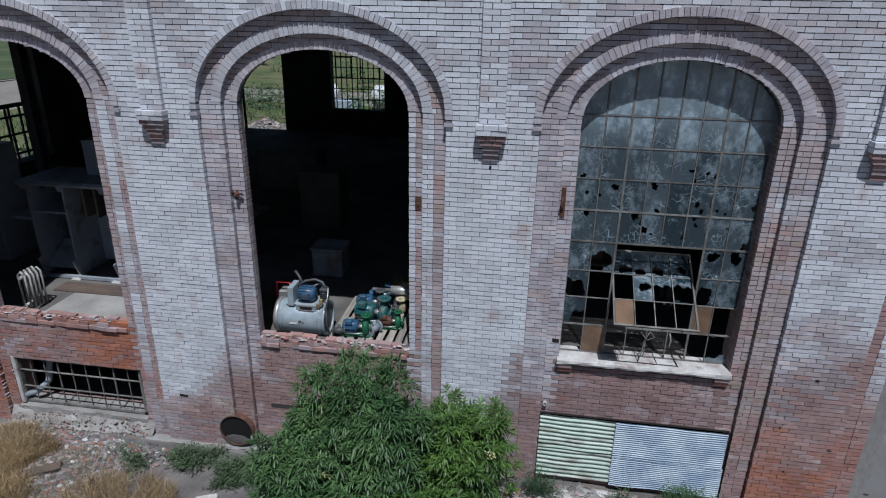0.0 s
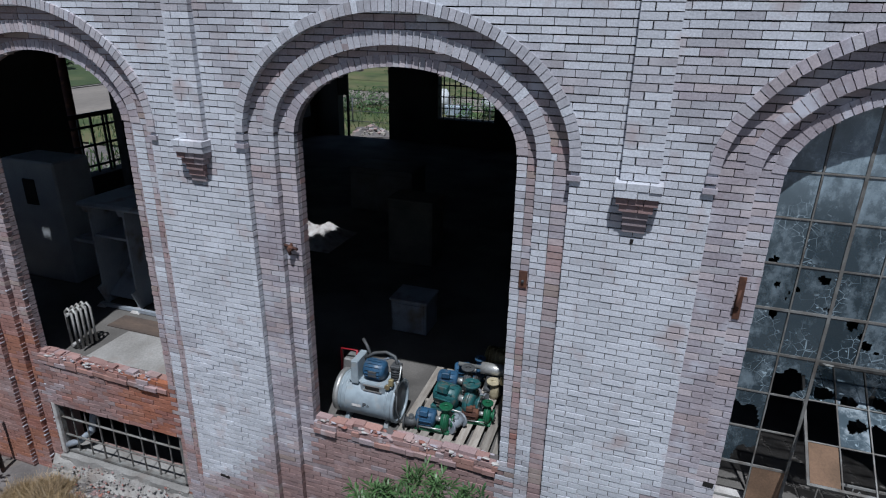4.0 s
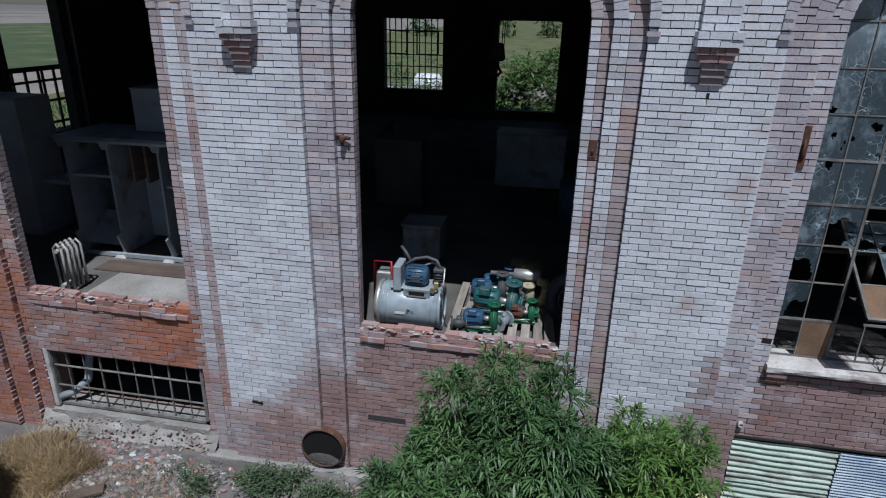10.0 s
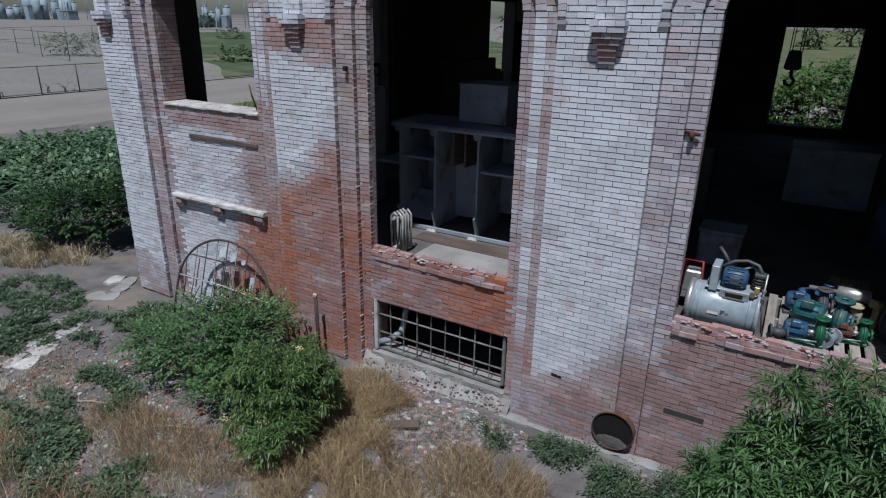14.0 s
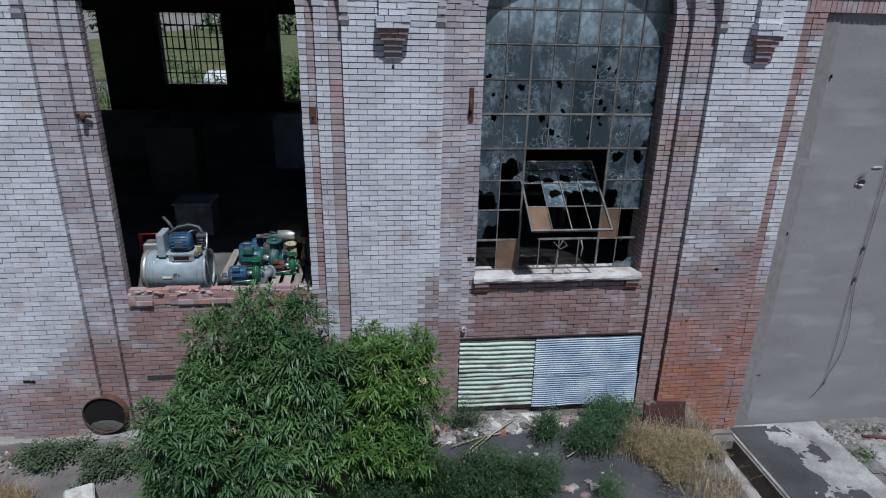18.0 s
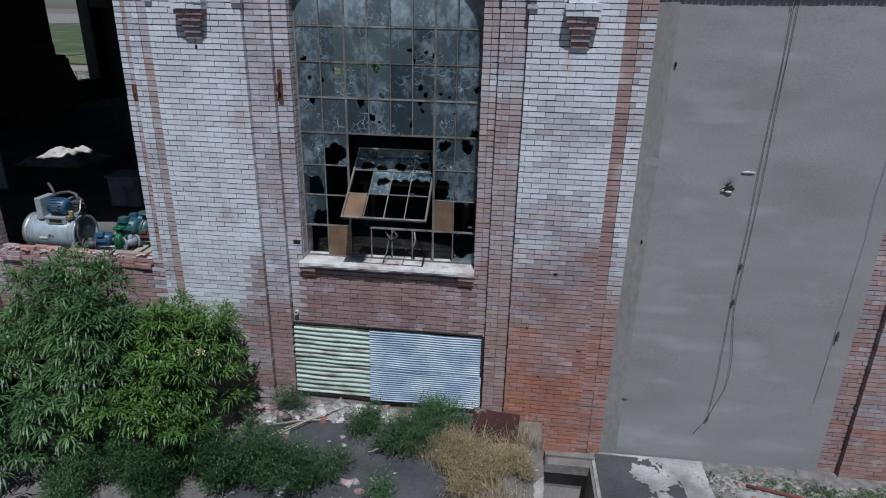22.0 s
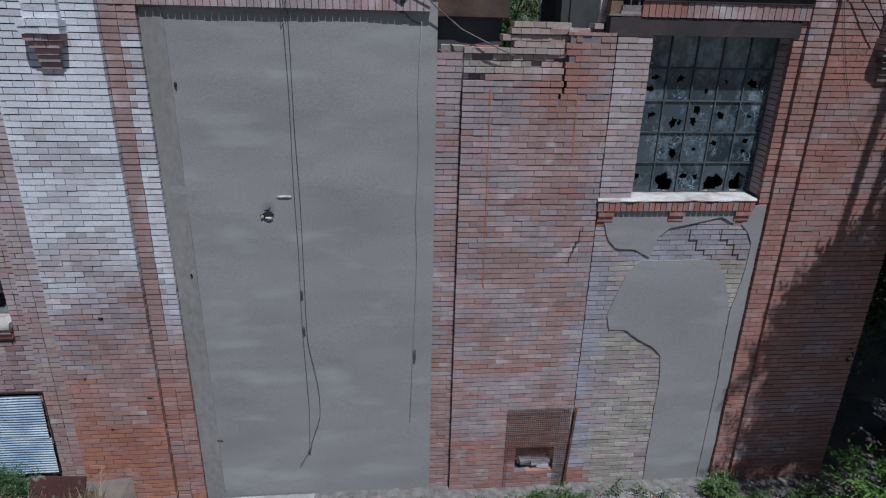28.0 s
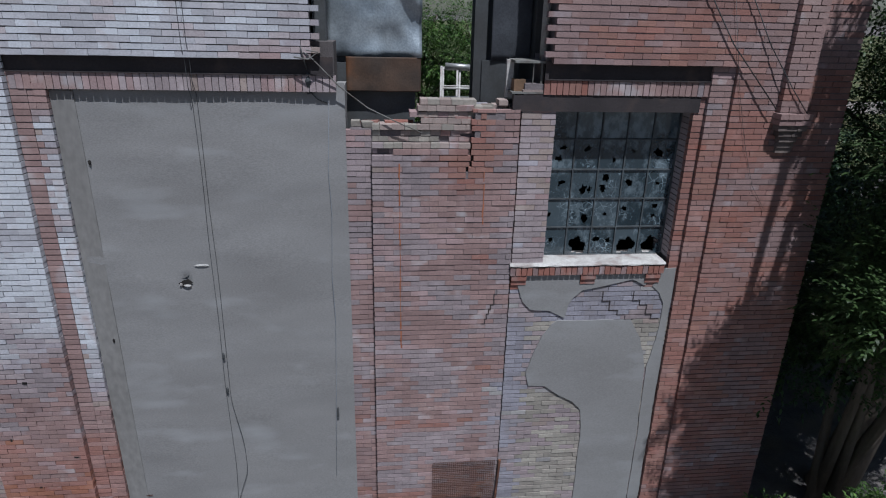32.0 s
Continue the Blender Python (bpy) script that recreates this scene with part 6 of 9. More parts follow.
part("ring", MB().ring((0.99, Y2 - 0.02, 1.42), (0, 1, 0), 0.018, 0.034, 0.06, 14), SILLW, rg)

# ---- tank compressor on the floor of bay C ----
GREYP = mat("light_grey_enamel", (0.31, 0.365, 0.40), (0.27, 0.315, 0.345), rough=0.32, rnd=0, scale=2, fine=9, bump=0.03, stain=(0.30, 0.30, 0.29), sscale=5, samt=0.2, spec=0.5)
BLUEP = mat("machine_blue", (0.035, 0.10, 0.19), (0.025, 0.07, 0.13), rough=0.45, rnd=0.05, stain=(0.10, 0.10, 0.11), sscale=9, samt=0.3, spec=0.5)
TEALP = mat("machine_teal", (0.025, 0.115, 0.12), (0.018, 0.075, 0.08), rough=0.45, rnd=0.05, stain=(0.12, 0.10, 0.08), sscale=9, samt=0.3, spec=0.5)
GREENP = mat("machine_green", (0.018, 0.13, 0.06), (0.012, 0.085, 0.04), rough=0.45, rnd=0.05, spec=0.5)
BRASS = mat("tarnished_brass", (0.45, 0.38, 0.20), (0.33, 0.27, 0.15), rough=0.4, metal=0.5)
ALU = mat("bare_aluminium", (0.52, 0.52, 0.50), (0.40, 0.40, 0.39), rough=0.4, metal=0.6)
REDP = mat("red_enamel", (0.35, 0.02, 0.03), (0.25, 0.02, 0.03), rough=0.4)
cp = thing("air_compressor", (-3.0, 0.75, FLOOR), "light blue-grey tank compressor with a blue motor", "compressor")
tz, ty = FLOOR + 0.31, 0.82
prof = [(-0.50, 0.02), (-0.49, 0.13), (-0.46, 0.21), (-0.42, 0.262), (-0.38, 0.28), (0.36, 0.28), (0.365, 0.265)]
tank = part("tank", MB().tube([(-3.0 + a, ty, tz) for a, r in prof], [r for a, r in prof], 40), GREYP, cp)
part("dished_end", MB().tube([(-2.64 + a, ty, tz) for a in (0.0, 0.004, 0.02)], [0.262, 0.25, 0.1], 40), mat("dark_slate_enamel", (0.10, 0.125, 0.15), (0.07, 0.09, 0.11), rough=0.4, rnd=0, fine=10), tank, "dark slate dished tank end")
part("end_ring", MB().ring((-2.63, ty, tz), (1, 0, 0), 0.262, 0.292, 0.045, 40), GREYP, tank, "pale rolled rim")
part("rim_band", MB().ring((-3.43, ty, tz), (1, 0, 0), 0.255, 0.288, 0.07, 40), ALU, tank, "bare metal rim band")
for a in (-0.36, -0.3, 0.28):
    part("hoop", MB().ring((-3.0 + a, ty, tz), (1, 0, 0), 0.279, 0.287, 0.022, 40), GREYP, tank)
tilt_ = Matrix.Rotation(-0.25, 3, "X")
part("label_plate", MB().obox((-3.12, ty - 0.272, tz + 0.02), (0.13, 0.01, 0.085), tilt_), SILLW, tank, "pale label with unreadable print")
lab = MB()
for k, (dx, dz, w_, h_) in enumerate(((0.0, 0.02, 0.05, 0.016), (0.0, 0.0, 0.05, 0.014), (-0.015, -0.02, 0.02, 0.016), (0.045, 0.005, 0.012, 0.05), (0.062, 0.0, 0.01, 0.03))):
    lab.obox((-3.01 + dx, ty - 0.277 + 0.1 * dz, tz + 0.02 + dz), (w_, 0.006, h_), tilt_)
part("print_bars", lab, STEEL, tank)
for a in (-0.3, 0.26):
    part("saddle", MB().obox((-3.0 + a, ty, FLOOR + 0.045), (0.06, 0.44, 0.09), None, 0, 0.8), GREYP, cp)
deck = part("platform", MB().obox((-2.97, ty, tz + 0.285), (0.6, 0.34, 0.02), None, 0, 1, 0.006), GREYP, cp)
part("front_plate", MB().obox((-2.92, ty - 0.2, tz + 0.24), (0.34, 0.014, 0.14), Matrix.Rotation(0.12, 3, "X"), 0, 1, 0.004), GREYP, deck, "folded front plate")
# dark strip on the plate stands in for the slot's shade
part("slot", MB().obox((-2.92, ty - 0.212, tz + 0.25), (0.2, 0.008, 0.06), Matrix.Rotation(0.12, 3, "X")), HOLEM, deck, "dark slot in the plate")
part("slot_frame", MB().obox((-2.92, ty - 0.21, tz + 0.288), (0.26, 0.014, 0.02)).obox((-2.92, ty - 0.214, tz + 0.212), (0.26, 0.014, 0.014)), ALU, deck)
motor = part("motor", MB().tube([(-3.1, ty - 0.02, tz + 0.425), (-3.08, ty - 0.02, tz + 0.425), (-2.83, ty - 0.02, tz + 0.425), (-2.8, ty - 0.02, tz + 0.425)], [0.08, 0.122, 0.122, 0.07], 24), BLUEP, cp, "blue electric motor")
for k in range(18):
    a = math.pi * 2 * k / 18
    part("fin", MB().obox((-2.955, ty - 0.02 + 0.126 * math.cos(a), tz + 0.425 + 0.126 * math.sin(a)), (0.2, 0.022, 0.005), Matrix.Rotation(-a, 3, "X").transposed()), BLUEP, motor)
part("terminal_box", MB().obox((-2.95, ty - 0.13, tz + 0.42), (0.12, 0.05, 0.09), None, 0, 1, 0.006), STEEL, motor, "dark terminal box")
part("belt_guard", MB().obox((-3.18, ty - 0.03, tz + 0.42), (0.1, 0.32, 0.33), None, 0, 0.97, 0.01), GREYP, cp, "pale grey box guard")
pump_ = part("pump", MB().tube([(-2.68, ty + 0.03, tz + 0.28), (-2.68, ty + 0.03, tz + 0.48)], 0.055, 14).obox((-2.68, ty + 0.03, tz + 0.5), (0.13, 0.13, 0.05), None, 0, 1, 0.01), STEEL, cp, "dark piston pump")
for k in range(4):
    part("cooling_fin", MB().ring((-2.68, ty + 0.03, tz + 0.34 + 0.035 * k), (0, 0, 1), 0.05, 0.078, 0.01, 14), STEEL, pump_)
part("hose", MB().tube([(-3.12, ty + 0.02, tz + 0.53), (-3.0, ty + 0.06, tz + 0.61), (-2.85, ty + 0.1, tz + 0.63), (-2.72, ty + 0.08, tz + 0.6), (-2.66, ty + 0.03, tz + 0.52)], 0.022, 10), STEEL, cp)
part("hose", MB().tube([(-2.9, ty + 0.1, tz + 0.5), (-2.78, ty + 0.12, tz + 0.56), (-2.7, ty + 0.14, tz + 0.5), (-2.66, ty + 0.14, tz + 0.36)], 0.016, 8), CASTM, cp)
part("handle", MB().tube([(-3.2, ty + 0.14, tz + 0.74), (-3.12, ty + 0.1, tz + 0.66), (-3.06, ty + 0.06, tz + 0.58)], 0.022, 8), STEEL, cp)
part("valve_pipe", MB().tube([(-2.62, ty - 0.14, tz + 0.2), (-2.6, ty - 0.16, tz + 0.32), (-2.6, ty - 0.05, tz + 0.4), (-2.6, ty, tz + 0.54)], 0.012, 8).blob((-2.6, ty - 0.13, tz + 0.36), 0.028), ALU, cp)
part("gauge", MB().tube([(-2.72, ty - 0.17, tz + 0.3), (-2.72, ty - 0.2, tz + 0.3)], 0.035, 14).obox((-2.68, ty - 0.15, tz + 0.36), (0.06, 0.05, 0.09), None, 0, 1, 0.006), BRASS, cp, "small brass gauge and switch")
part("switch", MB().obox((-2.6, ty - 0.17, tz + 0.2), (0.05, 0.05, 0.16), None, 0, 0.8, 0.008), STEEL, cp)
part("cord", MB().tube([(-2.6, ty - 0.16, tz + 0.25), (-2.57, ty - 0.25, tz + 0.05), (-2.54, ty - 0.22, tz - 0.15), (-2.45, ty - 0.1, FLOOR + 0.02)], 0.011, 6), STEEL, cp)
rc = thing("red_frame_cart", (-3.45, 1.15, FLOOR), "small red and chrome hand cart behind the tank", "cart")
part("frame", MB().tube([(-3.62, 1.1, FLOOR + 0.05), (-3.6, 1.1, FLOOR + 0.75), (-3.38, 1.12, FLOOR + 0.75), (-3.36, 1.12, FLOOR + 0.05)], 0.018, 8), REDP, rc)
part("engine", MB().obox((-3.48, 1.2, FLOOR + 0.45), (0.25, 0.25, 0.3), None, 0, 0.85, 0.02), ALU, rc)

# ---- pallet with pumps ----
PALW = mat("grey_pallet_wood", (0.36, 0.33, 0.29), (0.25, 0.22, 0.19), stretch=(3, 0.4, 1), scale=6, rnd=0.2)
pa = thing("pallet", (-1.9, 1.05, FLOOR), "weathered grey wooden pallet on the floor", "pallet")
for k in range(8):
    x = -2.47 + 0.155 * k
    part("plank", MB().obox((x, 1.24 + RNG.uniform(-0.02, 0.02), FLOOR + 0.125), (0.11, 1.62, 0.022), Matrix.Rotation(RNG.uniform(-0.02, 0.02), 3, "Z"), 0, 1, 0.004), PALW, pa)
for y in (0.5, 1.24, 1.98):
    part("stringer", MB().obox((-1.93, y, FLOOR + 0.06), (1.2, 0.05, 0.11), None, 0, 1, 0.004), PALW, pa)
solid("side_board", MB().obox((-1.25, 1.1, FLOOR + 0.05), (0.13, 1.4, 0.1), Matrix.Rotation(0.06, 3, "Z"), 0, 1, 0.006), PALW, "pale weathered timber beside the pallet", "timber")


def pump(x, y, z, m1, m2, s, turn, label):
    """A small centrifugal pump: motor barrel, volute with flanges, base."""
    p = thing("pump", (x, y, z), label, "pump", "pumps on the pallet")
    R = Matrix.Rotation(turn, 3, "Z")
    P = lambda a, b, c: tuple(Vector((x, y, z)) + R @ Vector((a * s, b * s, c * s)))
    part("base", MB().obox(P(0, 0, 0.02), (0.46 * s, 0.2 * s, 0.04 * s), R, 0, 1, 0.006), m2, p)
    mo = part("motor", MB().tube([P(-0.22, 0, 0.15), P(-0.2, 0, 0.15), P(0.02, 0, 0.15), P(0.04, 0, 0.15)], [0.07 * s, 0.105 * s, 0.105 * s, 0.06 * s], 18), m1, p)
    for k in range(10):
        a = 2 * math.pi * k / 10
        part("fin", MB().obox(P(-0.09, 0.108 * math.cos(a), 0.15 + 0.108 * math.sin(a)), (0.18 * s, 0.014 * s, 0.01 * s), R), m1, mo)
    part("terminal_box", MB().obox(P(-0.1, -0.07, 0.26), (0.11 * s, 0.09 * s, 0.07 * s), R, 0, 0.9, 0.008), m1, p)
    part("shaft", MB().tube([P(0.03, 0, 0.15), P(0.13, 0, 0.15)], 0.035 * s, 10), ALU, p)
    part("volute", MB().tube([P(0.11, 0, 0.15), P(0.13, 0, 0.15), P(0.2, 0, 0.15), P(0.22, 0, 0.15)], [0.09 * s, 0.135 * s, 0.135 * s, 0.08 * s], 20).tube([P(0.165, 0, 0.2), P(0.165, 0, 0.34)], 0.05 * s, 12), m2, p)
    part("flange", MB().ring(P(0.165, 0, 0.35), (0, 0, 1), 0.035 * s, 0.085 * s, 0.025 * s, 16), m2, p)
    part("flange", MB().ring(P(0.26, 0, 0.15), tuple(R @ Vector((1, 0, 0))), 0.035 * s, 0.09 * s, 0.025 * s, 16).tube([P(0.2, 0, 0.15), P(0.27, 0, 0.15)], 0.045 * s, 12), m2, p)
    part("rib", MB().ring(P(0.165, 0, 0.15), tuple(R @ Vector((1, 0, 0))), 0.13 * s, 0.15 * s, 0.03 * s, 20), m2, p)
    bolts = MB()
    for k in range(6):
        a = 2 * math.pi * k / 6
        bolts.tube([P(0.26, 0.07 * math.cos(a), 0.15 + 0.07 * math.sin(a)), P(0.29, 0.07 * math.cos(a), 0.15 + 0.07 * math.sin(a))], 0.012 * s, 6)
    tagged(part("bolts", bolts, STEEL, p), kind="stuff")
    part("stay", MB().tube([P(-0.16, -0.1, 0.06), P(0.14, -0.14, 0.1)], 0.01 * s, 6), ALU, p)
    return p


def casting(x, y, z, r, m, axis, label):
    """A bare flanged pipe casting."""
    c = thing("pipe_casting", (x, y, z), label, "casting", "pumps on the pallet")
    d = Vector(axis).normalized()
    o = Vector((x, y, z + r * 1.3))
    part("body", MB().tube([o - d * r * 1.2, o, o + d * r * 1.2], [r * 0.7, r * 0.85, r * 0.6], 14), m, c)
    for q, k in ((-1.2, 1.25), (1.2, 1.1)):
        part("flange", MB().ring(tuple(o + d * r * q), tuple(d), r * 0.4, r * k, r * 0.3, 16), m, c)
    part("branch", MB().tube([o, o + Vector((0, 0, r * 1.3))], r * 0.45, 10), m, c)


ZP = FLOOR + 0.137
pump(-2.1, 1.55, ZP, BLUEP, STEEL, 1.1, 0.1, "teal and blue motor pump on a pallet")
pump(-1.95, 1.12, ZP, TEALP, TEALP, 1.35, -0.15, "dark teal cast pump on a pallet")
pump(-2.1, 0.66, ZP, BLUEP, GREENP, 1.0, 0.05, "small blue and green pump on a pallet")
pump(-1.62, 0.98, ZP, RUST, GREENP, 0.85, 0.1, "small green flanged pump on a pallet")
pump(-2.0, 1.9, ZP, BLUEP, BLUEP, 0.95, 0.3, "blue motor pump at the back of a pallet")
casting(-2.36, 0.56, ZP, 0.075, STEEL, (1, 0.2, 0), "grey flanged casting at the pallet edge")
casting(-1.82, 0.72, ZP, 0.085, CASTM, (0.6, 1, 0), "grey cast fitting beside a green pump")
casting(-1.7, 1.35, ZP, 0.085, CASTM, (1, -0.3, 0), "dull grey cast fitting on the pallet")
gm = thing("gear_unit", (-1.58, 1.75, ZP), "bare metal gear unit with a long shaft", "gear unit", "pumps on the pallet")
part("barrel", MB().tube([(-2.1, 1.72, ZP + 0.33), (-1.78, 1.73, ZP + 0.33), (-1.77, 1.73, ZP + 0.33), (-1.42, 1.75, ZP + 0.33), (-1.4, 1.75, ZP + 0.33)], [0.03, 0.03, 0.085, 0.085, 0.06], 16), ALU, gm)
part("stand", MB().obox((-1.58, 1.74, ZP + 0.12), (0.3, 0.16, 0.25), None, 0, 0.7, 0.01), STEEL, gm)
vv = thing("brass_valve", (-1.33, 1.52, ZP), "tarnished brass valve body", "valve", "pumps on the pallet")
part("body", MB().tube([(-1.34, 1.52, ZP), (-1.34, 1.52, ZP + 0.1), (-1.33, 1.52, ZP + 0.16), (-1.32, 1.52, ZP + 0.3)], [0.08, 0.07, 0.05, 0.06], 14), BRASS, vv)
part("elbow", MB().tube([(-1.32, 1.52, ZP + 0.28), (-1.33, 1.47, ZP + 0.36), (-1.42, 1.42, ZP + 0.38)], 0.055, 12), BRASS, vv)
mt = thing("yellow_motor", (-1.62, 2.3, FLOOR), "dull yellow finned motor behind the pallet", "motor")
part("barrel", MB().tube([(-1.86, 2.3, FLOOR + 0.3), (-1.84, 2.3, FLOOR + 0.3), (-1.4, 2.3, FLOOR + 0.3), (-1.38, 2.3, FLOOR + 0.3)], [0.1, 0.16, 0.16, 0.1], 20), BRASS, mt)
for k in range(9):
    part("fin", MB().ring((-1.82 + 0.045 * k, 2.3, FLOOR + 0.3), (1, 0, 0), 0.155, 0.178, 0.012, 20), BRASS, mt)
part("foot", MB().obox((-1.62, 2.3, FLOOR + 0.08), (0.34, 0.28, 0.16), None, 0, 0.85), STEEL, mt)
ho = thing("hose_coil", (-1.05, 1.5, FLOOR), "coil of dark hose leaning in the shade", "hose")
for k in range(3):
    pts = [(-1.05 + 0.04 * k, 1.5 + (0.24 - 0.02 * k) * math.cos(a / 9 * math.pi), FLOOR + 0.42 + (0.36 - 0.03 * k) * math.sin(a / 9 * math.pi)) for a in range(19)]
    part("loop", MB().tube(pts, 0.03, 8), CASTM, ho)

# ---- things standing in the dark hall ----
def locker(name, x, y, w, d, h, m, label, cat):
    ob = thing(name, (x, y, FLOOR), label, cat)
    part("body", MB().obox((x, y, FLOOR + h / 2), (w, d, h - 0.06), None, 0, 1, 0.012), m, ob)
    part("top", MB().obox((x, y - 0.01, FLOOR + h - 0.02), (w + 0.05, d + 0.05, 0.04), None, 0, 1, 0.01), m, ob)
    part("door", MB().obox((x, y - d / 2 - 0.012, FLOOR + h * 0.48), (w - 0.08, 0.02, h * 0.78), None, 0, 1, 0.006), m, ob)
    return ob


locker("cabinet", -3.39, 3.3, 0.63, 0.55, 0.64, CASTM, "low grey metal cabinet standing in shade", "cabinet")
locker("cabinet", -4.5, 6.2, 1.0, 0.7, 1.45, mat("cream_enamel", (0.13, 0.12, 0.10), (0.09, 0.085, 0.075)), "tall dull cream cabinet deep in the hall", "cabinet")
locker("cabinet", -1.9, 8.5, 1.6, 0.8, 1.3, CASTM, "wide grey machine cabinet deep in the hall", "cabinet")
locker("cabinet", -6.6, 9.5, 1.8, 1.0, 1.2, STEEL, "dark machine housing deep in the hall", "machine")
locker("cabinet", 0.3, 3.2, 0.6, 0.5, 1.6, BLUEP, "tall blue metal cabinet behind the window", "cabinet")
for x, y, r, h, m in ((-0.2, 4.2, 0.3, 0.9, STEEL), (-0.9, 5.6, 0.29, 0.88, BLUEP), (0.8, 4.4, 0.3, 0.9, RUST), (4.0, 3.2, 0.28, 0.85, STEEL)):
    dm = thing("drum", (x, y, FLOOR), "dark steel drum on the hall floor", "drum", "drums in the hall")
    part("body", MB().tube([(x, y, FLOOR), (x, y, FLOOR + h)], r, 24), m, dm)
    for f in (0.02, 0.34, 0.66, 0.98):
        part("hoop", MB().ring((x, y, FLOOR + h * f), (0, 0, 1), r - 0.005, r + 0.012, 0.025, 24), m, dm)
TABW = mat("dusty_bench_wood", (0.22, 0.19, 0.16), (0.15, 0.13, 0.11))
wb = thing("workbench", (2.3, 3.2, FLOOR), "dusty timber workbench behind the broken window", "workbench")
part("top", MB().obox((2.3, 3.1, FLOOR + 0.82), (2.0, 0.7, 0.06), None, 0, 1, 0.01), TABW, wb)
for x in (1.4, 3.2):
    for y in (2.82, 3.38):
        part("leg", MB().obox((x, y, FLOOR + 0.4), (0.08, 0.08, 0.78)), TABW, wb)
for k, (x, y, s, m) in enumerate(((1.8, 3.1, 0.3, CLEAR), (2.4, 3.05, 0.22, CASTM), (2.9, 3.15, 0.26, STEEL))):
    solid("box", MB().obox((x, y, FLOOR + 0.85 + s * 0.4), (s, s, s * 0.8), Matrix.Rotation(0.3 * k, 3, "Z"), 0, 1, 0.008), m, ("brown cardboard box on the bench", "small grey metal box on the bench", "dark metal box on the bench")[k], "box")
x, y = -12.15, 6.2
co = thing("steel_column", (x, y, FLOOR), "dark riveted steel roof column", "column", "", "structure")
part("web", MB().box(x - 0.012, x + 0.012, y - 0.12, y + 0.12, FLOOR, HZ), STEEL, co)
for s in (-1, 1):
    part("flange", MB().box(x - 0.12, x + 0.12, y + s * 0.12 - 0.012, y + s * 0.12 + 0.012, FLOOR, HZ), STEEL, co)
for k in range(30):
    for dx in (-0.06, 0.06):
        part("rivet", MB().blob((x + dx, y - 0.135, FLOOR + 0.3 + 0.2 * k), 0.016, 0, 6, 0.0), STEEL, co)
hk = thing("crane_hook", (-3.15, 12.0, 4.5), "dark crane hook block hanging on ropes", "crane hook")
part("block", MB().obox((-3.15, 12.0, 4.75), (0.42, 0.25, 0.5), None, 0, 0.75, 0.06), STEEL, hk)
part("hook", MB().tube([(-3.15, 12, 4.5), (-3.15, 12, 4.35), (-3.05, 12, 4.22), (-3.12, 12, 4.1), (-3.25, 12, 4.14), (-3.28, 12, 4.24)], 0.045, 8), STEEL, hk)
for dx in (-0.14, -0.08, 0.1, 0.16):
    part("rope", MB().tube([(-3.15 + dx, 12, 4.95), (-3.15 + dx, 12, HZ)], 0.012, 6), STEEL, hk)

# window frames of the rear and end walls
rw = thing("window_3", (-7.12, 18.5, 2.86), "dark steel grid window in the rear wall", "window", "", "structure")
for k in range(11):
    x = -8.32 + 2.39 * k / 10
    bar(rw, x - 0.018, x + 0.018, 18.45, 18.5, 2.86, 5.55, "glazing_bar", STEEL)
for k in range(7):
    z = 2.86 + 2.69 * k / 6
    bar(rw, -8.32, -5.93, 18.46, 18.49, z - 0.018, z + 0.018, "glazing_bar", STEEL)
for x0, x1, z0, z1 in ((-8.08, -7.36, 4.2, 5.1), (-7.0, -6.1, 4.2, 5.1)):
    bar(rw, x0, x1, 18.42, 18.45, z0, z0 + 0.05, "vent_frame", STEEL), bar(rw, x0, x1, 18.42, 18.45, z1 - 0.05, z1, "vent_frame", STEEL)
    bar(rw, x0, x0 + 0.05, 18.42, 18.45, z0, z1, "vent_frame", STEEL), bar(rw, x1 - 0.05, x1, 18.42, 18.45, z0, z1, "vent_frame", STEEL)
part("blind_board", MB().box(-12.84, -12.4, 18.43, 18.47, 3.58, 5.55), DARKIRON, rw)
part("side_post", MB().box(-12.44, -12.36, 18.4, 18.5, 1.75, 5.55), DARKIRON, rw)
tr_ = thing("pale_trough", (-12.8, 35.5, 0.1), "pale blue stock trough behind the fence", "trough")
part("side", MB().obox((-12.8, 35.5, 0.62), (1.7, 0.8, 0.7), None, 0, 1.06, 0.06), mat("pale_blue_sheet", (0.42, 0.48, 0.56), (0.34, 0.40, 0.48), rough=0.5, rnd=0), tr_)
part("foot", MB().obox((-12.8, 35.5, 0.16), (1.5, 0.6, 0.25)), STEEL, tr_)
ww = thing("window_4", (XL + 0.2, 7.4, 2.7), "broken dark steel frame in the end wall", "window", "", "structure")
for y in (6.25, 6.7, 7.1, 7.5, 7.62, 8.0, 8.55):
    part("glazing_bar", MB().box(XL + 0.2, XL + 0.24, y - 0.03, y + 0.03, 2.7, 4.3), STEEL, ww)
for z in (2.9, 3.45, 3.95, 4.28):
    part("glazing_bar", MB().box(XL + 0.2, XL + 0.24, 6.2, 8.62, z - (0.09 if z > 4.2 else 0.03), z + 0.03), STEEL, ww)
part("post", MB().tube([(XL - 0.25, 6.95, -0.2), (XL - 0.25, 6.95, 6.6)], 0.13, 14), RUST, ww, "thick rusty pipe outside the end wall")
hp = thing("hopper_machine", (-13.3, 13.3, FLOOR), "dark stepped steel hopper standing by the end wall", "machine")
part("body", MB().obox((-13.3, 13.2, (FLOOR + 3.75) / 2), (1.0, 3.0, 3.75 - FLOOR), None, 0, 1, 0.03), DARKWOOD, hp)
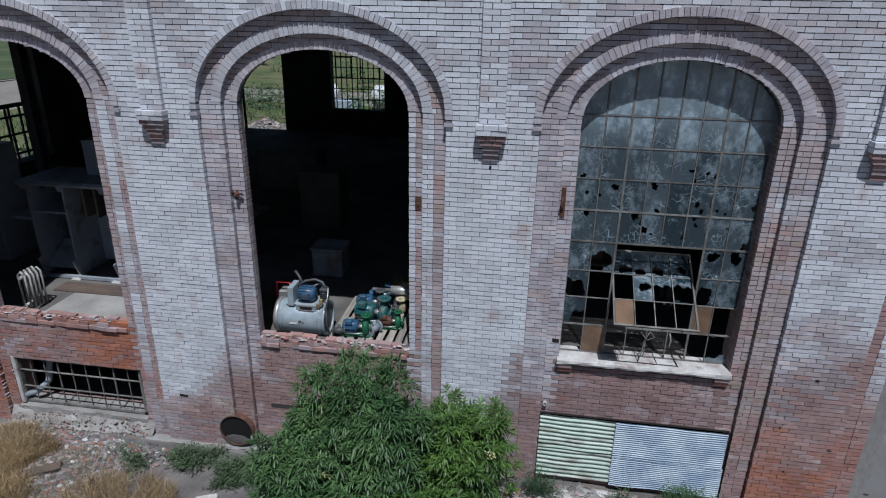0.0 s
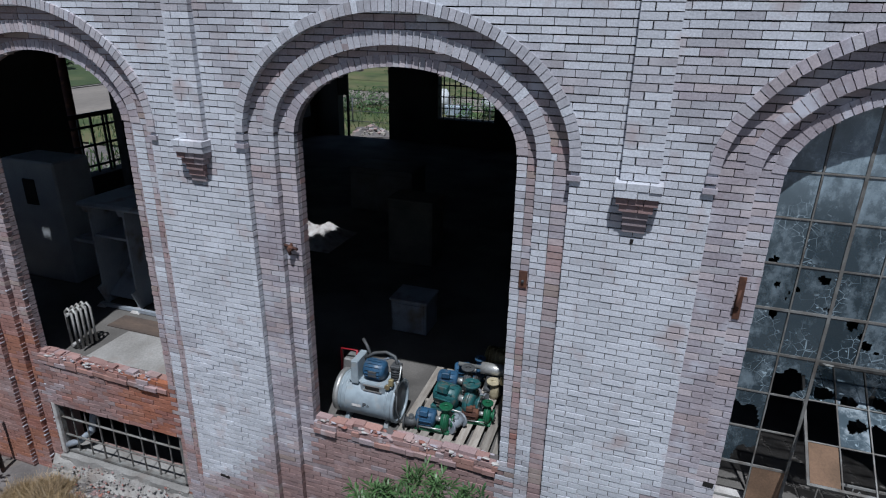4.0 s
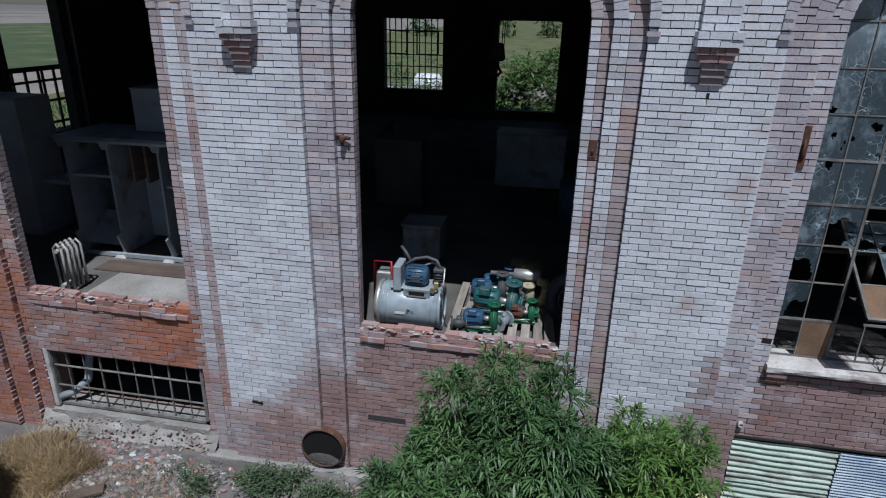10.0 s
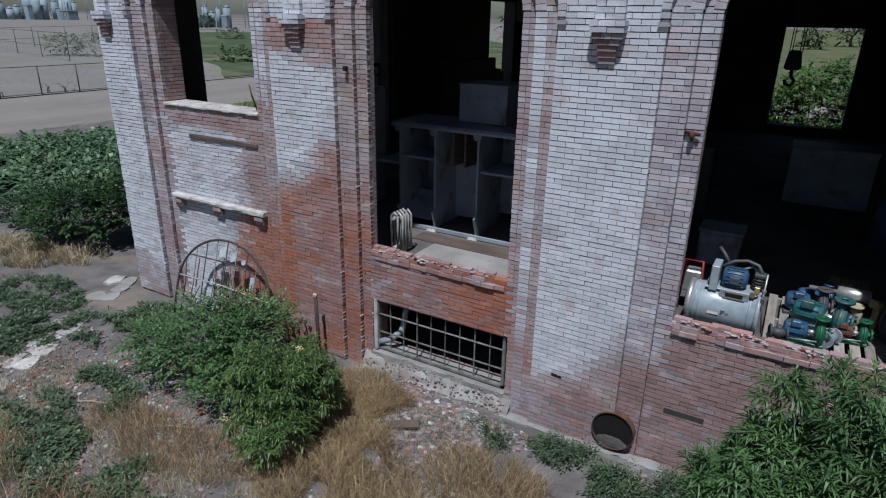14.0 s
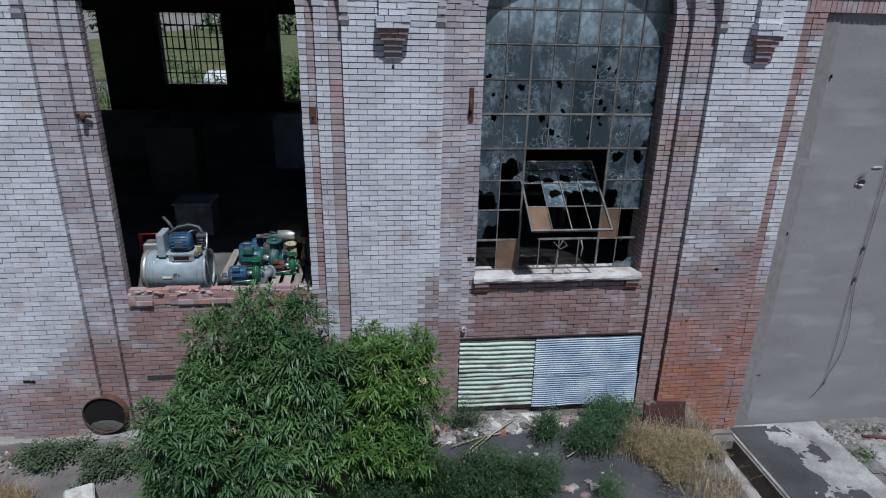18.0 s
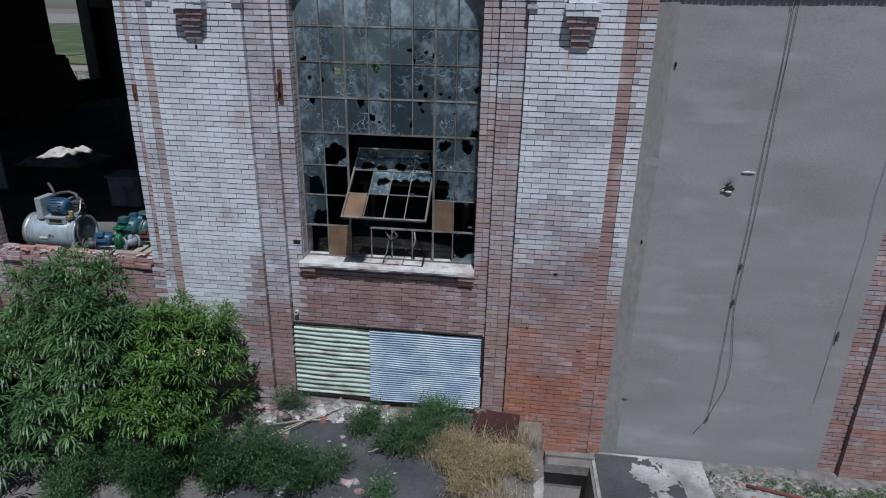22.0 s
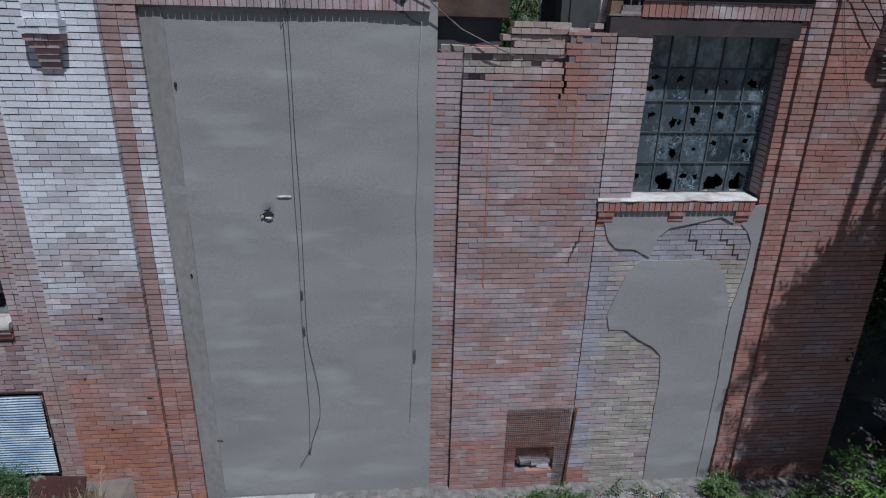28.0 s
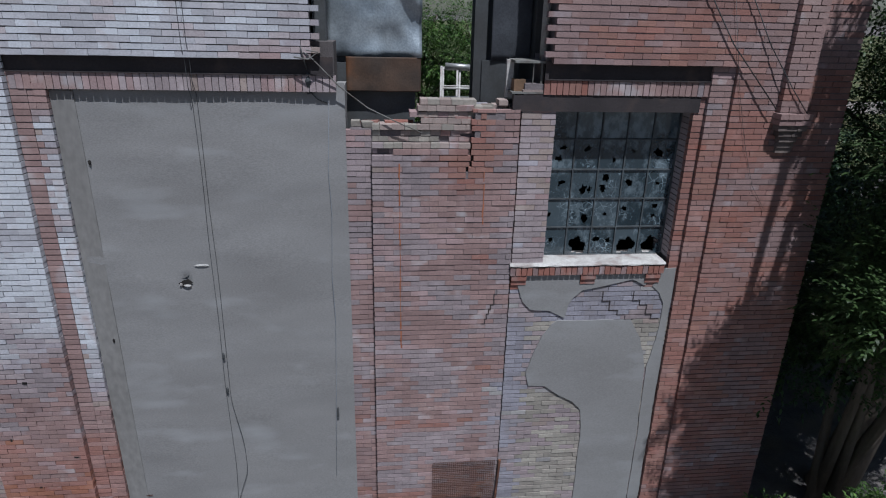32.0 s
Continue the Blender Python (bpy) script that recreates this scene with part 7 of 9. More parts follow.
part("neck", MB().obox((-13.35, 12.9, 4.0), (0.9, 2.6, 0.6), None, 0, 1, 0.03), DARKWOOD, hp)
part("duct", MB().obox((-13.4, 12.65, 5.6), (0.7, 2.5, 2.6), None, 0, 1, 0.03), DARKWOOD, hp)
part("chute", MB().obox((-13.3, 14.75, 3.1), (0.8, 0.5, 1.5), Euler((radians(24), 0, 0)).to_matrix(), 0, 1, 0.03), DARKWOOD, hp)
part("support", MB().tube([(-13.3, 15.0, FLOOR - 0.02), (-13.3, 14.95, 2.6)], 0.06, 8), DARKWOOD, hp)
w5 = thing("window_5", (XL + 0.2, 1.8, 2.6), "dark empty steel frame in the end wall", "window", "", "structure")
part("frame", MB().box(XL + 0.12, XL + 0.5, 1.72, 1.9, 2.6, 6.6), STEEL, w5)

def tarp_z(u, v):
    """Height of the crumpled heap over the floor at shares u, v of its sheet."""
    d = max(abs(u), abs(v))
    n = noise.noise(Vector((u * 2.3, v * 2.3, 4.4))) + 0.6 * abs(noise.noise(Vector((u * 5, v * 5, 1.2))))
    return max(0.012, (0.17 + 0.2 * n) * smooth(1.0, 0.55, d + 0.12 * n) + 0.03 * abs(noise.noise(Vector((u * 9, v * 9, 8)))))


tp_ = MB()
for i in range(33):
    for j in range(33):
        u, v = i / 16 - 1, j / 16 - 1
        tp_.v.append((-7.3 + 0.85 * u + 0.05 * noise.noise(Vector((v * 3, u, 2))), 6.55 + 0.75 * v, FLOOR + tarp_z(u, v)))
for i in range(32):
    for j in range(32):
        q = i * 33 + j
        tp_.face((q, q + 33, q + 34, q + 1), 0, True)
tarp = solid("tarpaulin", tp_, SILLW, "crumpled white sheet heaped on the hall floor", "sheet")
tarp.modifiers.new("thickness", "SOLIDIFY").thickness = 0.006
RUBBER = mat("worn_grey_rubber", (0.06, 0.062, 0.068), (0.035, 0.036, 0.04), rough=0.6, rnd=0, scale=6, spec=0.4)
ty = thing("tyre", (-0.93, 1.25, FLOOR), "worn grey rubber tyre standing by the jamb", "tyre")
ring_at = lambda r, y: [(-0.93 + r * math.cos(2 * math.pi * k / 40), y, FLOOR + 0.39 + r * math.sin(2 * math.pi * k / 40)) for k in range(41)]
part("casing", MB().tube(ring_at(0.3, 1.25), 0.09, 12), RUBBER, ty)
part("bead", MB().tube(ring_at(0.215, 1.19), 0.018, 8).tube(ring_at(0.215, 1.31), 0.018, 8), RUBBER, ty)
part("tread_rib", MB().tube(ring_at(0.375, 1.2), 0.014, 6).tube(ring_at(0.375, 1.3), 0.014, 6), RUBBER, ty)
CREAM = mat("cream_cast_iron", (0.52, 0.46, 0.32), (0.38, 0.33, 0.22), rough=0.5, rnd=0, scale=5)
cv = thing("cream_valve", (-1.54, 1.58, FLOOR + 0.12), "cream-painted cast valve head beside the pumps", "valve")
part("body", MB().tube([(-1.54, 1.58, FLOOR + 0.12), (-1.53, 1.57, FLOOR + 0.2), (-1.53, 1.57, FLOOR + 0.3), (-1.55, 1.56, FLOOR + 0.38)], [0.05, 0.085, 0.075, 0.05], 14), CREAM, cv)
part("flange", MB().ring((-1.55, 1.56, FLOOR + 0.39), (0, 0, 1), 0.04, 0.095, 0.025, 18), CREAM, cv)
part("outlet", MB().tube([(-1.55, 1.56, FLOOR + 0.26), (-1.68, 1.54, FLOOR + 0.27)], 0.045, 12), STEEL, cv, "dark outlet pipe")
# ---- bay B: steel carcass, box, radiator, slab ----
ca = thing("steel_carcass", (-7.8, 2.6, FLOOR), "large grey enamelled steel bench carcass with open bays", "machine frame")
CX0, CX1, CY0, CY1, CZ = -9.1, -5.9, 2.05, 3.2, 3.82
part("top", MB().obox(((CX0 + CX1) / 2, (CY0 + CY1) / 2, CZ), (CX1 - CX0, CY1 - CY0, 0.05), None, 0, 1, 0.015), CASTM, ca)
part("top_rim", MB().tube([(CX0, CY0, CZ - 0.03), (CX1, CY0, CZ - 0.03)], 0.035, 8), CASTM, ca)
for x in (CX0 + 0.12, -8.22, -7.35, -6.5):
    pn = part("upright", MB().obox((x, 2.6, (FLOOR + CZ) / 2), (0.04, 0.95, CZ - FLOOR - 0.06)), CASTM, ca)
    part("corner_gusset", MB().obox((x, CY0 + 0.06, CZ - 0.1), (0.12, 0.05, 0.14), None, 0, 1.6), CASTM, pn)
    # white in place of grey enamel paints sunlight onto the feet
    part("foot", MB().obox((x, CY0 + 0.02, FLOOR + 0.035), (0.2, 0.16, 0.07), None, 0, 0.5), SILLW, pn, "foot plate coloured bright as if sunlit")
    part("brace", MB().obox((x + 0.02, 2.12, FLOOR + 0.22), (0.03, 0.12, 0.4), Matrix.Rotation(0.35, 3, "X")), CASTM, pn)
part("shelf", MB().box(CX0 + 0.1, -8.24, 2.15, 3.1, 3.18, 3.22), CASTM, ca)
part("shelf", MB().box(-7.33, -6.0, 2.2, 3.1, 3.06, 3.1), CASTM, ca)
part("back_panel", MB().box(CX0 + 0.1, CX1, 3.1, 3.14, FLOOR + 0.25, CZ - 0.03), CASTM, ca)
for x in (-7.95, -7.7):
    part("divider", MB().box(x - 0.02, x + 0.02, 2.3, 3.0, 3.1, CZ - 0.05), DARKWOOD, ca, "dark brown divider plate")
part("drawer_front", MB().box(-8.2, -7.37, 2.9, 2.95, FLOOR + 0.1, 3.0), CASTM, ca)
part("slope_plate", MB().obox((-8.65, 2.5, FLOOR + 0.35), (0.7, 0.7, 0.03), Matrix.Rotation(0.6, 3, "X")), CASTM, ca)
part("bottom_rail", MB().box(CX0 + 0.1, CX1, 2.02, 2.08, FLOOR + 0.02, FLOOR + 0.08), CASTM, ca)
part("side_tray", MB().box(-9.55, CX0 + 0.1, 2.2, 3.0, 3.0, 3.06), CASTM, ca)
bx = thing("sheet_box", (-7.55, 3.0, CZ + 0.025), "plain grey sheet-metal box on the carcass", "metal box")
part("body", MB().obox((-7.55, 3.0, CZ + 0.37), (0.95, 0.75, 0.66), None, 0, 1, 0.01), CASTM, bx)
part("lid", MB().obox((-7.55, 3.0, CZ + 0.71), (0.98, 0.78, 0.03), None, 0, 1, 0.008), CASTM, bx)
wc = thing("white_cabinet", (-10.9, 3.0, FLOOR), "pale enamel machine cabinet with a dark window", "cabinet")
part("body", MB().obox((-10.85, 3.0, FLOOR + 1.2), (1.3, 0.8, 2.4), None, 0, 1, 0.03), mat("pale_enamel", (0.42, 0.44, 0.46), (0.34, 0.36, 0.38), rough=0.5), wc)
# dark plate on the front stands in for the shade inside
part("opening", MB().obox((-10.88, 2.592, FLOOR + 1.8), (0.3, 0.03, 0.5), None, 0, 1, 0.01), HOLEM, wc)
ra = thing("radiator", (-8.1, 0.9, FLOOR), "pale peeling cast-iron column radiator by the jamb", "radiator")
PALEI = mat("dull_iron_paint", (0.46, 0.46, 0.44), (0.26, 0.245, 0.225), rough=0.65, scale=6)
for k in range(4):
    y = 0.72 + 0.085 * k
    part("section", MB().tube([(-8.2, y, FLOOR + 0.05), (-8.2, y, FLOOR + 0.66), (-8.14, y, FLOOR + 0.72), (-8.08, y, FLOOR + 0.66), (-8.08, y, FLOOR + 0.05)], 0.019, 8)
         .tube([(-7.98, y, FLOOR + 0.05), (-7.98, y, FLOOR + 0.66), (-8.04, y, FLOOR + 0.72), (-8.1, y, FLOOR + 0.66)], 0.019, 8), PALEI, ra)
part("header", MB().tube([(-8.14, 0.68, FLOOR + 0.62), (-8.14, 1.0, FLOOR + 0.62)], 0.03, 8).tube([(-8.14, 0.68, FLOOR + 0.1), (-8.14, 1.0, FLOOR + 0.1)], 0.03, 8), PALEI, ra)
solid("floor_slab", MB().obox((-6.75, 1.02, FLOOR + 0.012), (2.1, 0.85, 0.024), None, 0, 1, 0.004), CONCRETE, "clean pale concrete strip inside the opening", "slab", "", "structure")
solid("rust_strip", MB().obox((-7.0, 1.68, FLOOR + 0.01), (2.6, 0.4, 0.02)), DARKWOOD, "dark brown steel plate strip on the floor", "steel plate", "", "structure")

# ---- leaning arched frame and post at bay A ----
OLDIRON = mat("dark_old_iron", (0.075, 0.062, 0.058), (0.045, 0.036, 0.034), rough=0.8, rnd=0.15, scale=6, stain=(0.13, 0.07, 0.05), sscale=7, samt=0.3)
# pale base colour stands in for sky reflected in the glass
SKYPALE = mat("sky_pale_glass", (0.50, 0.54, 0.55), (0.28, 0.31, 0.32), rough=0.25, rnd=0.1, scale=5, spec=0.6)
fa = thing("arched_iron_frame", (-11.3, -0.4, 0.0), "rusted arched window frame leaning on the wall", "iron frame")
FW, FH = 1.22, 1.75
lean = lambda u, v: (-11.3 + u, -0.62 + 0.3 * v, v * 0.98 - 0.02)
arc = [lean(FW * math.cos(math.pi * k / 24), 0.75 + (FH - 0.75) * math.sin(math.pi * k / 24)) for k in range(25)]
part("rim", MB().tube([lean(FW, 0)] + arc + [lean(-FW, 0)], 0.023, 6), OLDIRON, fa)
for k in range(-4, 5):
    u = k * FW / 4.6
    part("bar", MB().tube([lean(u, 0), lean(u * 0.97 + RNG.uniform(-0.03, 0.03), 0.75), lean(u, 0.75 + (FH - 0.75) * math.sqrt(1 - (u / FW) ** 2))], 0.011, 5), MUNTIN if k % 2 else OLDIRON, fa)
for v, m in ((0.42, MUNTIN), (0.9, SILLW), (1.33, OLDIRON)):
    w = FW if v < 0.75 else FW * math.sqrt(max(0, 1 - ((v - 0.75) / (FH - 0.75)) ** 2))
    part("bar", MB().tube([lean(-w, v), lean(0, v + 0.03), lean(w, v - 0.02)], 0.014, 5), m, fa)
for u, v, w, h in ((-0.66, 1.42, 0.12, 0.1), (-0.4, 1.5, 0.17, 0.2), (-0.1, 1.52, 0.16, 0.26), (0.18, 1.5, 0.15, 0.22), (0.72, 1.12, 0.1, 0.26), (0.74, 0.82, 0.08, 0.2), (0.45, 1.45, 0.1, 0.1)):
    ring = [(u - w / 2, v - h / 2), (u + w * 0.2, v - h * RNG.uniform(0.2, 0.5)), (u + w / 2, v - h * RNG.uniform(0.1, 0.5)), (u + w / 2, v + h / 2), (u - w / 2, v + h * RNG.uniform(0.2, 0.5))]
    mb = MB()
    mb.v = [lean(*q) for q in ring] + [tuple(Vector(lean(*q)) + Vector((0, 0.006, -0.002))) for q in ring]
    mb.face(tuple(range(5)))
    mb.face(tuple(range(9, 4, -1)))
    for q in range(5):
        mb.face((q, q + 5, (q + 1) % 5 + 5, (q + 1) % 5))
    part("glass_shard", mb, SKYPALE, fa, "glass shard with the sky's reflection in its pale colour")
for k in range(6):
    a, b = RNG.uniform(-0.9, 0.6), RNG.uniform(0.3, 0.9)
    part("loose_bar", MB().tube([lean(a, b), tuple(Vector(lean(a + RNG.uniform(-0.15, 0.2), b + RNG.uniform(0.4, 0.7))) + Vector((0, 0.05, 0)))], 0.012, 5), RUST, fa)
solid("curved_rail", MB().tube([(-9.62, -0.4, 0.0), (-9.7, -0.36, 0.5), (-9.85, -0.3, 0.9), (-10.1, -0.2, 1.2)], 0.022, 6), RUST, "thin curved rusty iron rail against the wall", "rail")
po = thing("iron_post", (-9.08, -0.25, 0.0), "rusty iron post standing in dry grass", "post")
part("pole", MB().tube([(-9.08, -0.25, -0.1), (-9.1, -0.25, 1.22)], 0.032, 10), OLDIRON, po)
part("cap", MB().obox((-9.1, -0.26, 1.225), (0.075, 0.06, 0.05), Euler((0.2, 0.3, 0.4)).to_matrix(), 0, 0.8, 0.008), SILLW, po, "chipped pale cap")

# ---- bay E: cables, conduit, lamp, slab, pit ----
cb = thing("hanging_cables", (6.95, Y2, 0.3), "two thin black cables hanging down the render", "cable")
def slack(z, k):
    """How far the two cables part below their knot and meet again."""
    if z > 2.0:
        return 0.05 * k
    if k:
        return 0.05 + 0.09 * smooth(2.0, 1.1, z) - 0.15 * smooth(0.85, 0.2, z)
    return -0.02 * smooth(1.0, 0.3, z)


for k in range(2):
    pts = []
    for i in range(60):
        z = 8.0 - (7.8 if k else 8.04) * i / 59
        x = 6.94 + slack(z, k) + 0.02 * noise.noise(Vector((z * 0.7, k, 0))) - 0.14 * smooth(0.22, -0.04, z)
        pts.append((x, (Y2 - 0.042 if z < 5.8 else 0.02 if z < 6.15 else -0.03), z))
    part("cable", MB().tube(pts, 0.0035, 5), STEEL, cb)
part("tie", MB().blob((6.92, Y2 - 0.046, 0.21), (0.016, 0.014, 0.035)), STEEL, cb)
for z in (2.55, 2.05):
    part("knot", MB().blob((6.95, Y2 - 0.046, z), (0.018, 0.018, 0.05)), STEEL, cb)
cd = thing("conduit_wire", (8.3, Y2, 0.7), "thin wire running down beside the render edge", "wire")
part("wire", MB().tube([(8.38, Y2 - 0.036, 5.7), (8.34, Y2 - 0.036, 4.9), (8.36, Y2 - 0.036, 4.4), (8.33, Y2 - 0.036, 3.6), (8.35, Y2 - 0.036, 3.0), (8.32, Y2 - 0.036, 2.0), (8.3, Y2 - 0.036, 1.5), (8.27, Y2 - 0.036, 0.6)], 0.0028, 5), CASTM, cd)
part("junction", MB().obox((8.33, Y2 - 0.045, 1.65), (0.03, 0.02, 0.14), None, 0, 0.7), STEEL, cd)
wl = thing("wall_lamp", (8.17, 0.1, 6.0), "broken black lamp hanging by its wire", "lamp")
part("shade", MB().tube([(8.17, 0.1, 6.0), (8.17, 0.1, 5.9), (8.17, 0.1, 5.76)], [0.015, 0.045, 0.02], 10), STEEL, wl)
part("wire", MB().tube([(8.17, 0.1, 6.0), (8.15, 0.0, 6.1), (8.12, -0.02, 6.25)], 0.008, 5), STEEL, wl)
part("arm", MB().tube([(8.17, 0.11, 5.8), (8.26, 0.12, 5.7), (8.36, 0.13, 5.66)], 0.006, 5), STEEL, wl)
for x, z in ((5.78, 5.0), (5.68, 2.8)):
    solid("render_chip", MB().blob((x, Y2 - 0.03, z), (0.014, 0.02, 0.03), 0, 7, 0.4, int(x * 100)), HOLEM, "small dark chip in the render", "chip", "", "structure")
solid("render_scar", MB().blob((6.82, Y2 - 0.027, 3.77), (0.075, 0.008, 0.013), 0, 9, 0.3, 3), SILLW, "pale scar on the render", "scar", "", "structure")
GZ = -0.57
GRIMY = mat("grimy_brown_concrete", (0.22, 0.205, 0.19), (0.13, 0.118, 0.108), rnd=0, scale=2.2, fine=40, bump=1.0, stain=(0.10, 0.085, 0.075), sscale=3.0, samt=0.5)
STAINED = mat("stained_concrete", (0.36, 0.355, 0.345), (0.23, 0.225, 0.22), rnd=0, scale=2.2, fine=30, bump=0.8, stain=(0.13, 0.125, 0.12), sscale=2.6, samt=0.45)
solid("concrete_apron", rough_slab(5.37, 6.95, -3.6, 0.1, GZ - 0.2, GZ + 0.05, 1.1, 40, 0.03), STAINED, "stained pale concrete slab before the doorway", "slab", "", "structure")
solid("concrete_apron", rough_slab(7.25, 11.8, -3.6, -0.42, GZ - 0.2, GZ + 0.03, 6.1, 40, 0.04), STAINED, "cracked pale concrete slab", "slab", "", "structure")
mb = MB()
for i in range(181):
    for j in range(141):
        x, y = 5.42 + 1.15 * i / 180, -1.9 + 1.95 * j / 140
        e = noise.noise(Vector((x * 2.2, y * 2.2, 2))) + 0.3 * noise.noise(Vector((x * 9, y * 9, 5))) + 0.15 * noise.noise(Vector((x * 22, y * 22, 7)))
        mb.v.append((x, y, GZ + 0.052 + 0.012 * max(0, e + 0.6 - max(0, x - 5.6) * 1.0)))
for i in range(180):
    for j in range(140):
        a = i * 141 + j
        if mb.v[a][2] > GZ + 0.0525:
            mb.face((a, a + 141, a + 142, a + 1), 0, True)
solid("asphalt_patch", mb, CINDER, "thin dark asphalt patch on the slab", "asphalt", "", "structure")
solid("pit_wall", rough_slab(-2.4, 0.0, 0, 0.17, -1.3, 0.06, 7.7, 90, 0.09), BANKM, "weathered concrete retaining wall beside a pit", "wall", "", "structure")
pw = bpy.data.objects["pit_wall"]
pw.matrix_world = Matrix.Translation((4.56, -0.3, -0.1)) @ Matrix.Rotation(radians(90), 4, "Z") @ Matrix.Translation((0, -0.06, 0))
solid("pit_lining", MB().box(5.33, 5.42, -2.7, -0.02, -1.4, GZ + 0.03).box(4.7, 5.4, -0.09, 0.02, -1.4, -0.5).box(4.6, 5.42, -2.75, -2.6, -1.4, GZ), GRIMY, "concrete lining of the pit", "pit", "", "structure")
solid("pit_beam", MB().obox((5.03, -0.16, -0.62), (0.72, 0.16, 0.2), None, 0, 0.9, 0.03), GRIMY, "rough concrete beam over the pit", "beam", "", "structure")
rp = thing("rust_plate", (3.95, -0.6, -0.05), "dark rust-red steel plate leaning in the grass", "steel plate")
part("plate", MB().obox((3.94, -0.5, 0.06), (0.64, 0.03, 0.68), Matrix.Rotation(radians(-20), 3, "X") @ Matrix.Rotation(0.06, 3, "Y"), 0, 1, 0.005), mat("rust_red_sheet", (0.065, 0.027, 0.024), (0.045, 0.0185, 0.017), stain=(0.2, 0.17, 0.16), sscale=12, samt=0.1), rp)
rpi = thing("red_pipe", (8.2, -0.6, GZ + 0.06), "long rusty red pipe lying on gravel", "pipe")
part("tube", MB().tube([(7.45, -0.33, GZ + 0.05), (8.4, -0.55, GZ + 0.055), (9.4, -0.86, GZ + 0.06)], 0.026, 10), mat("red_iron", (0.20, 0.06, 0.05), (0.13, 0.05, 0.045)), rpi)

# ---- broken pier: loose bricks, mesh panel, hole with sheet metal ----
lo = thing("loose_bricks", (9.5, 0.35, 5.2), "loose bricks piled on the broken wall top", "bricks", "", "structure")
rng = random.Random(21)
for k in range(46):
    x = rng.uniform(8.6, 10.3)
    inner = x > 9.36
    z = (5.62 if inner else 5.42) - (0.03 if rng.random() < 0.3 else 0.3 * rng.random())
    y = 0.13 + rng.uniform(0.0, 0.25) + 0.2 * (z > 5.6)
    ln = rng.choice((0.2, 0.2, 0.13, 0.1))
    put_brick(lo, x, x + ln, y, y + 0.1, z, z + 0.06, rng.choice((PINK, tint(PINK, RED, 0.5), RED, tint(BUFF, PINK, 0.5), BUFF, WORN, tint(BUFF, PINK, 0.5))), (rng.uniform(-0.1, 0.1), rng.uniform(-0.07, 0.07), rng.uniform(-0.25, 0.25)))
mp_ = thing("mesh_screen", (10.05, 0.04, -0.5), "rusty wire mesh over a broken brick recess", "mesh")
mb = MB()
for k in range(31):
    x = 9.6 + 0.87 * k / 30
    mb.box(x - 0.002, x + 0.002, 0.052, 0.058, -0.55 if k < 2 or k > 25 else -0.05, 0.78)
for k in range(42):
    z = 0.78 - 1.3 * k / 41
    if z > -0.05:
        mb.box(9.6, 10.47, 0.05, 0.055, z - 0.002, z + 0.002)
    else:
        mb.box(10.3, 10.47, 0.05, 0.055, z - 0.002, z + 0.002)
tagged(part("wire_mesh", mb, RUST, mp_), kind="stuff")
part("edge_bar", MB().obox((10.5, 0.03, 0.1), (0.03, 0.03, 1.4), Matrix.Rotation(0.05, 3, "Y")), RUST, mp_)
for k in range(14):
    x = rng.uniform(9.75, 10.2)
    put_brick(mp_, x, x + 0.17, rng.uniform(0.1, 0.3), 0.4, -0.28 + 0.06 * (k % 3), -0.225 + 0.06 * (k % 3), rng.choice((PINK, WORN, RED)), (rng.uniform(-0.2, 0.2), 0, rng.uniform(-0.4, 0.4)))
ZINC = mat("weathered_zinc", (0.46, 0.51, 0.55), (0.25, 0.29, 0.33), rough=0.4, metal=0.45, rnd=0, scale=1.7, stain=(0.10, 0.115, 0.13), sscale=1.6, samt=0.4, spec=0.5)
RUSTSH = mat("brown_rusted_sheet", (0.10, 0.06, 0.04), (0.055, 0.04, 0.032), rough=0.7, rnd=0, scale=2, stain=(0.21, 0.085, 0.035), sscale=1.6, samt=0.4)


def sheet(name, x0, x1, y, z0, z1, amp, m, label, n=24, seed=0.0):
    mb = MB()
    for i in range(n + 1):
        for j in range(n + 1):
            x, z = x0 + (x1 - x0) * i / n, z0 + (z1 - z0) * j / n
            mb.v.append((x, y - amp * max(0, 1 - abs((z - z0 - 1.0) + 0.9 * (x - x0 - 0.6)) / 0.16) * (amp > 0.05) + amp * noise.noise(Vector((x * 2.6, seed, z * 2.6))) + amp * 0.5 * abs(noise.noise(Vector((x * 5, seed, z * 5)))), z))
    for i in range(n):
        for j in range(n):
            a = i * (n + 1) + j
            mb.face((a, a + n + 1, a + n + 2, a + 1), 0, True)
    ob = solid(name, mb, m, label, "metal sheet")
    mod = ob.modifiers.new("thickness", "SOLIDIFY")
    mod.thickness = 0.006
    return ob


sheet("zinc_panel", 8.35, 9.43, 0.72, 6.12, 8.0, 0.09, ZINC, "dented grey zinc panel in the wall gap", seed=2.0)
sheet("rusted_sheet", 8.55, 9.42, 0.66, 5.73, 6.12, 0.02, RUSTSH, "brown rusted steel sheet in the wall gap", seed=4.0)
sheet("black_panel", 10.25, 10.72, 0.7, 6.1, 8.0, 0.03, mat("black_tar_sheet", (0.06, 0.065, 0.075), (0.04, 0.042, 0.05), rough=0.5, rnd=0), "black weathered panel beside the gap", seed=6.0)
for gp in (MB().box(8.22, 8.36, 0.35, 0.6, 5.7, 8.0), MB().box(10.05, 10.2, 0.75, 1.0, 5.55, 8.0)):
    solid("gap_post", gp, STEEL, "dark steel post at the wall gap", "post", "", "structure")
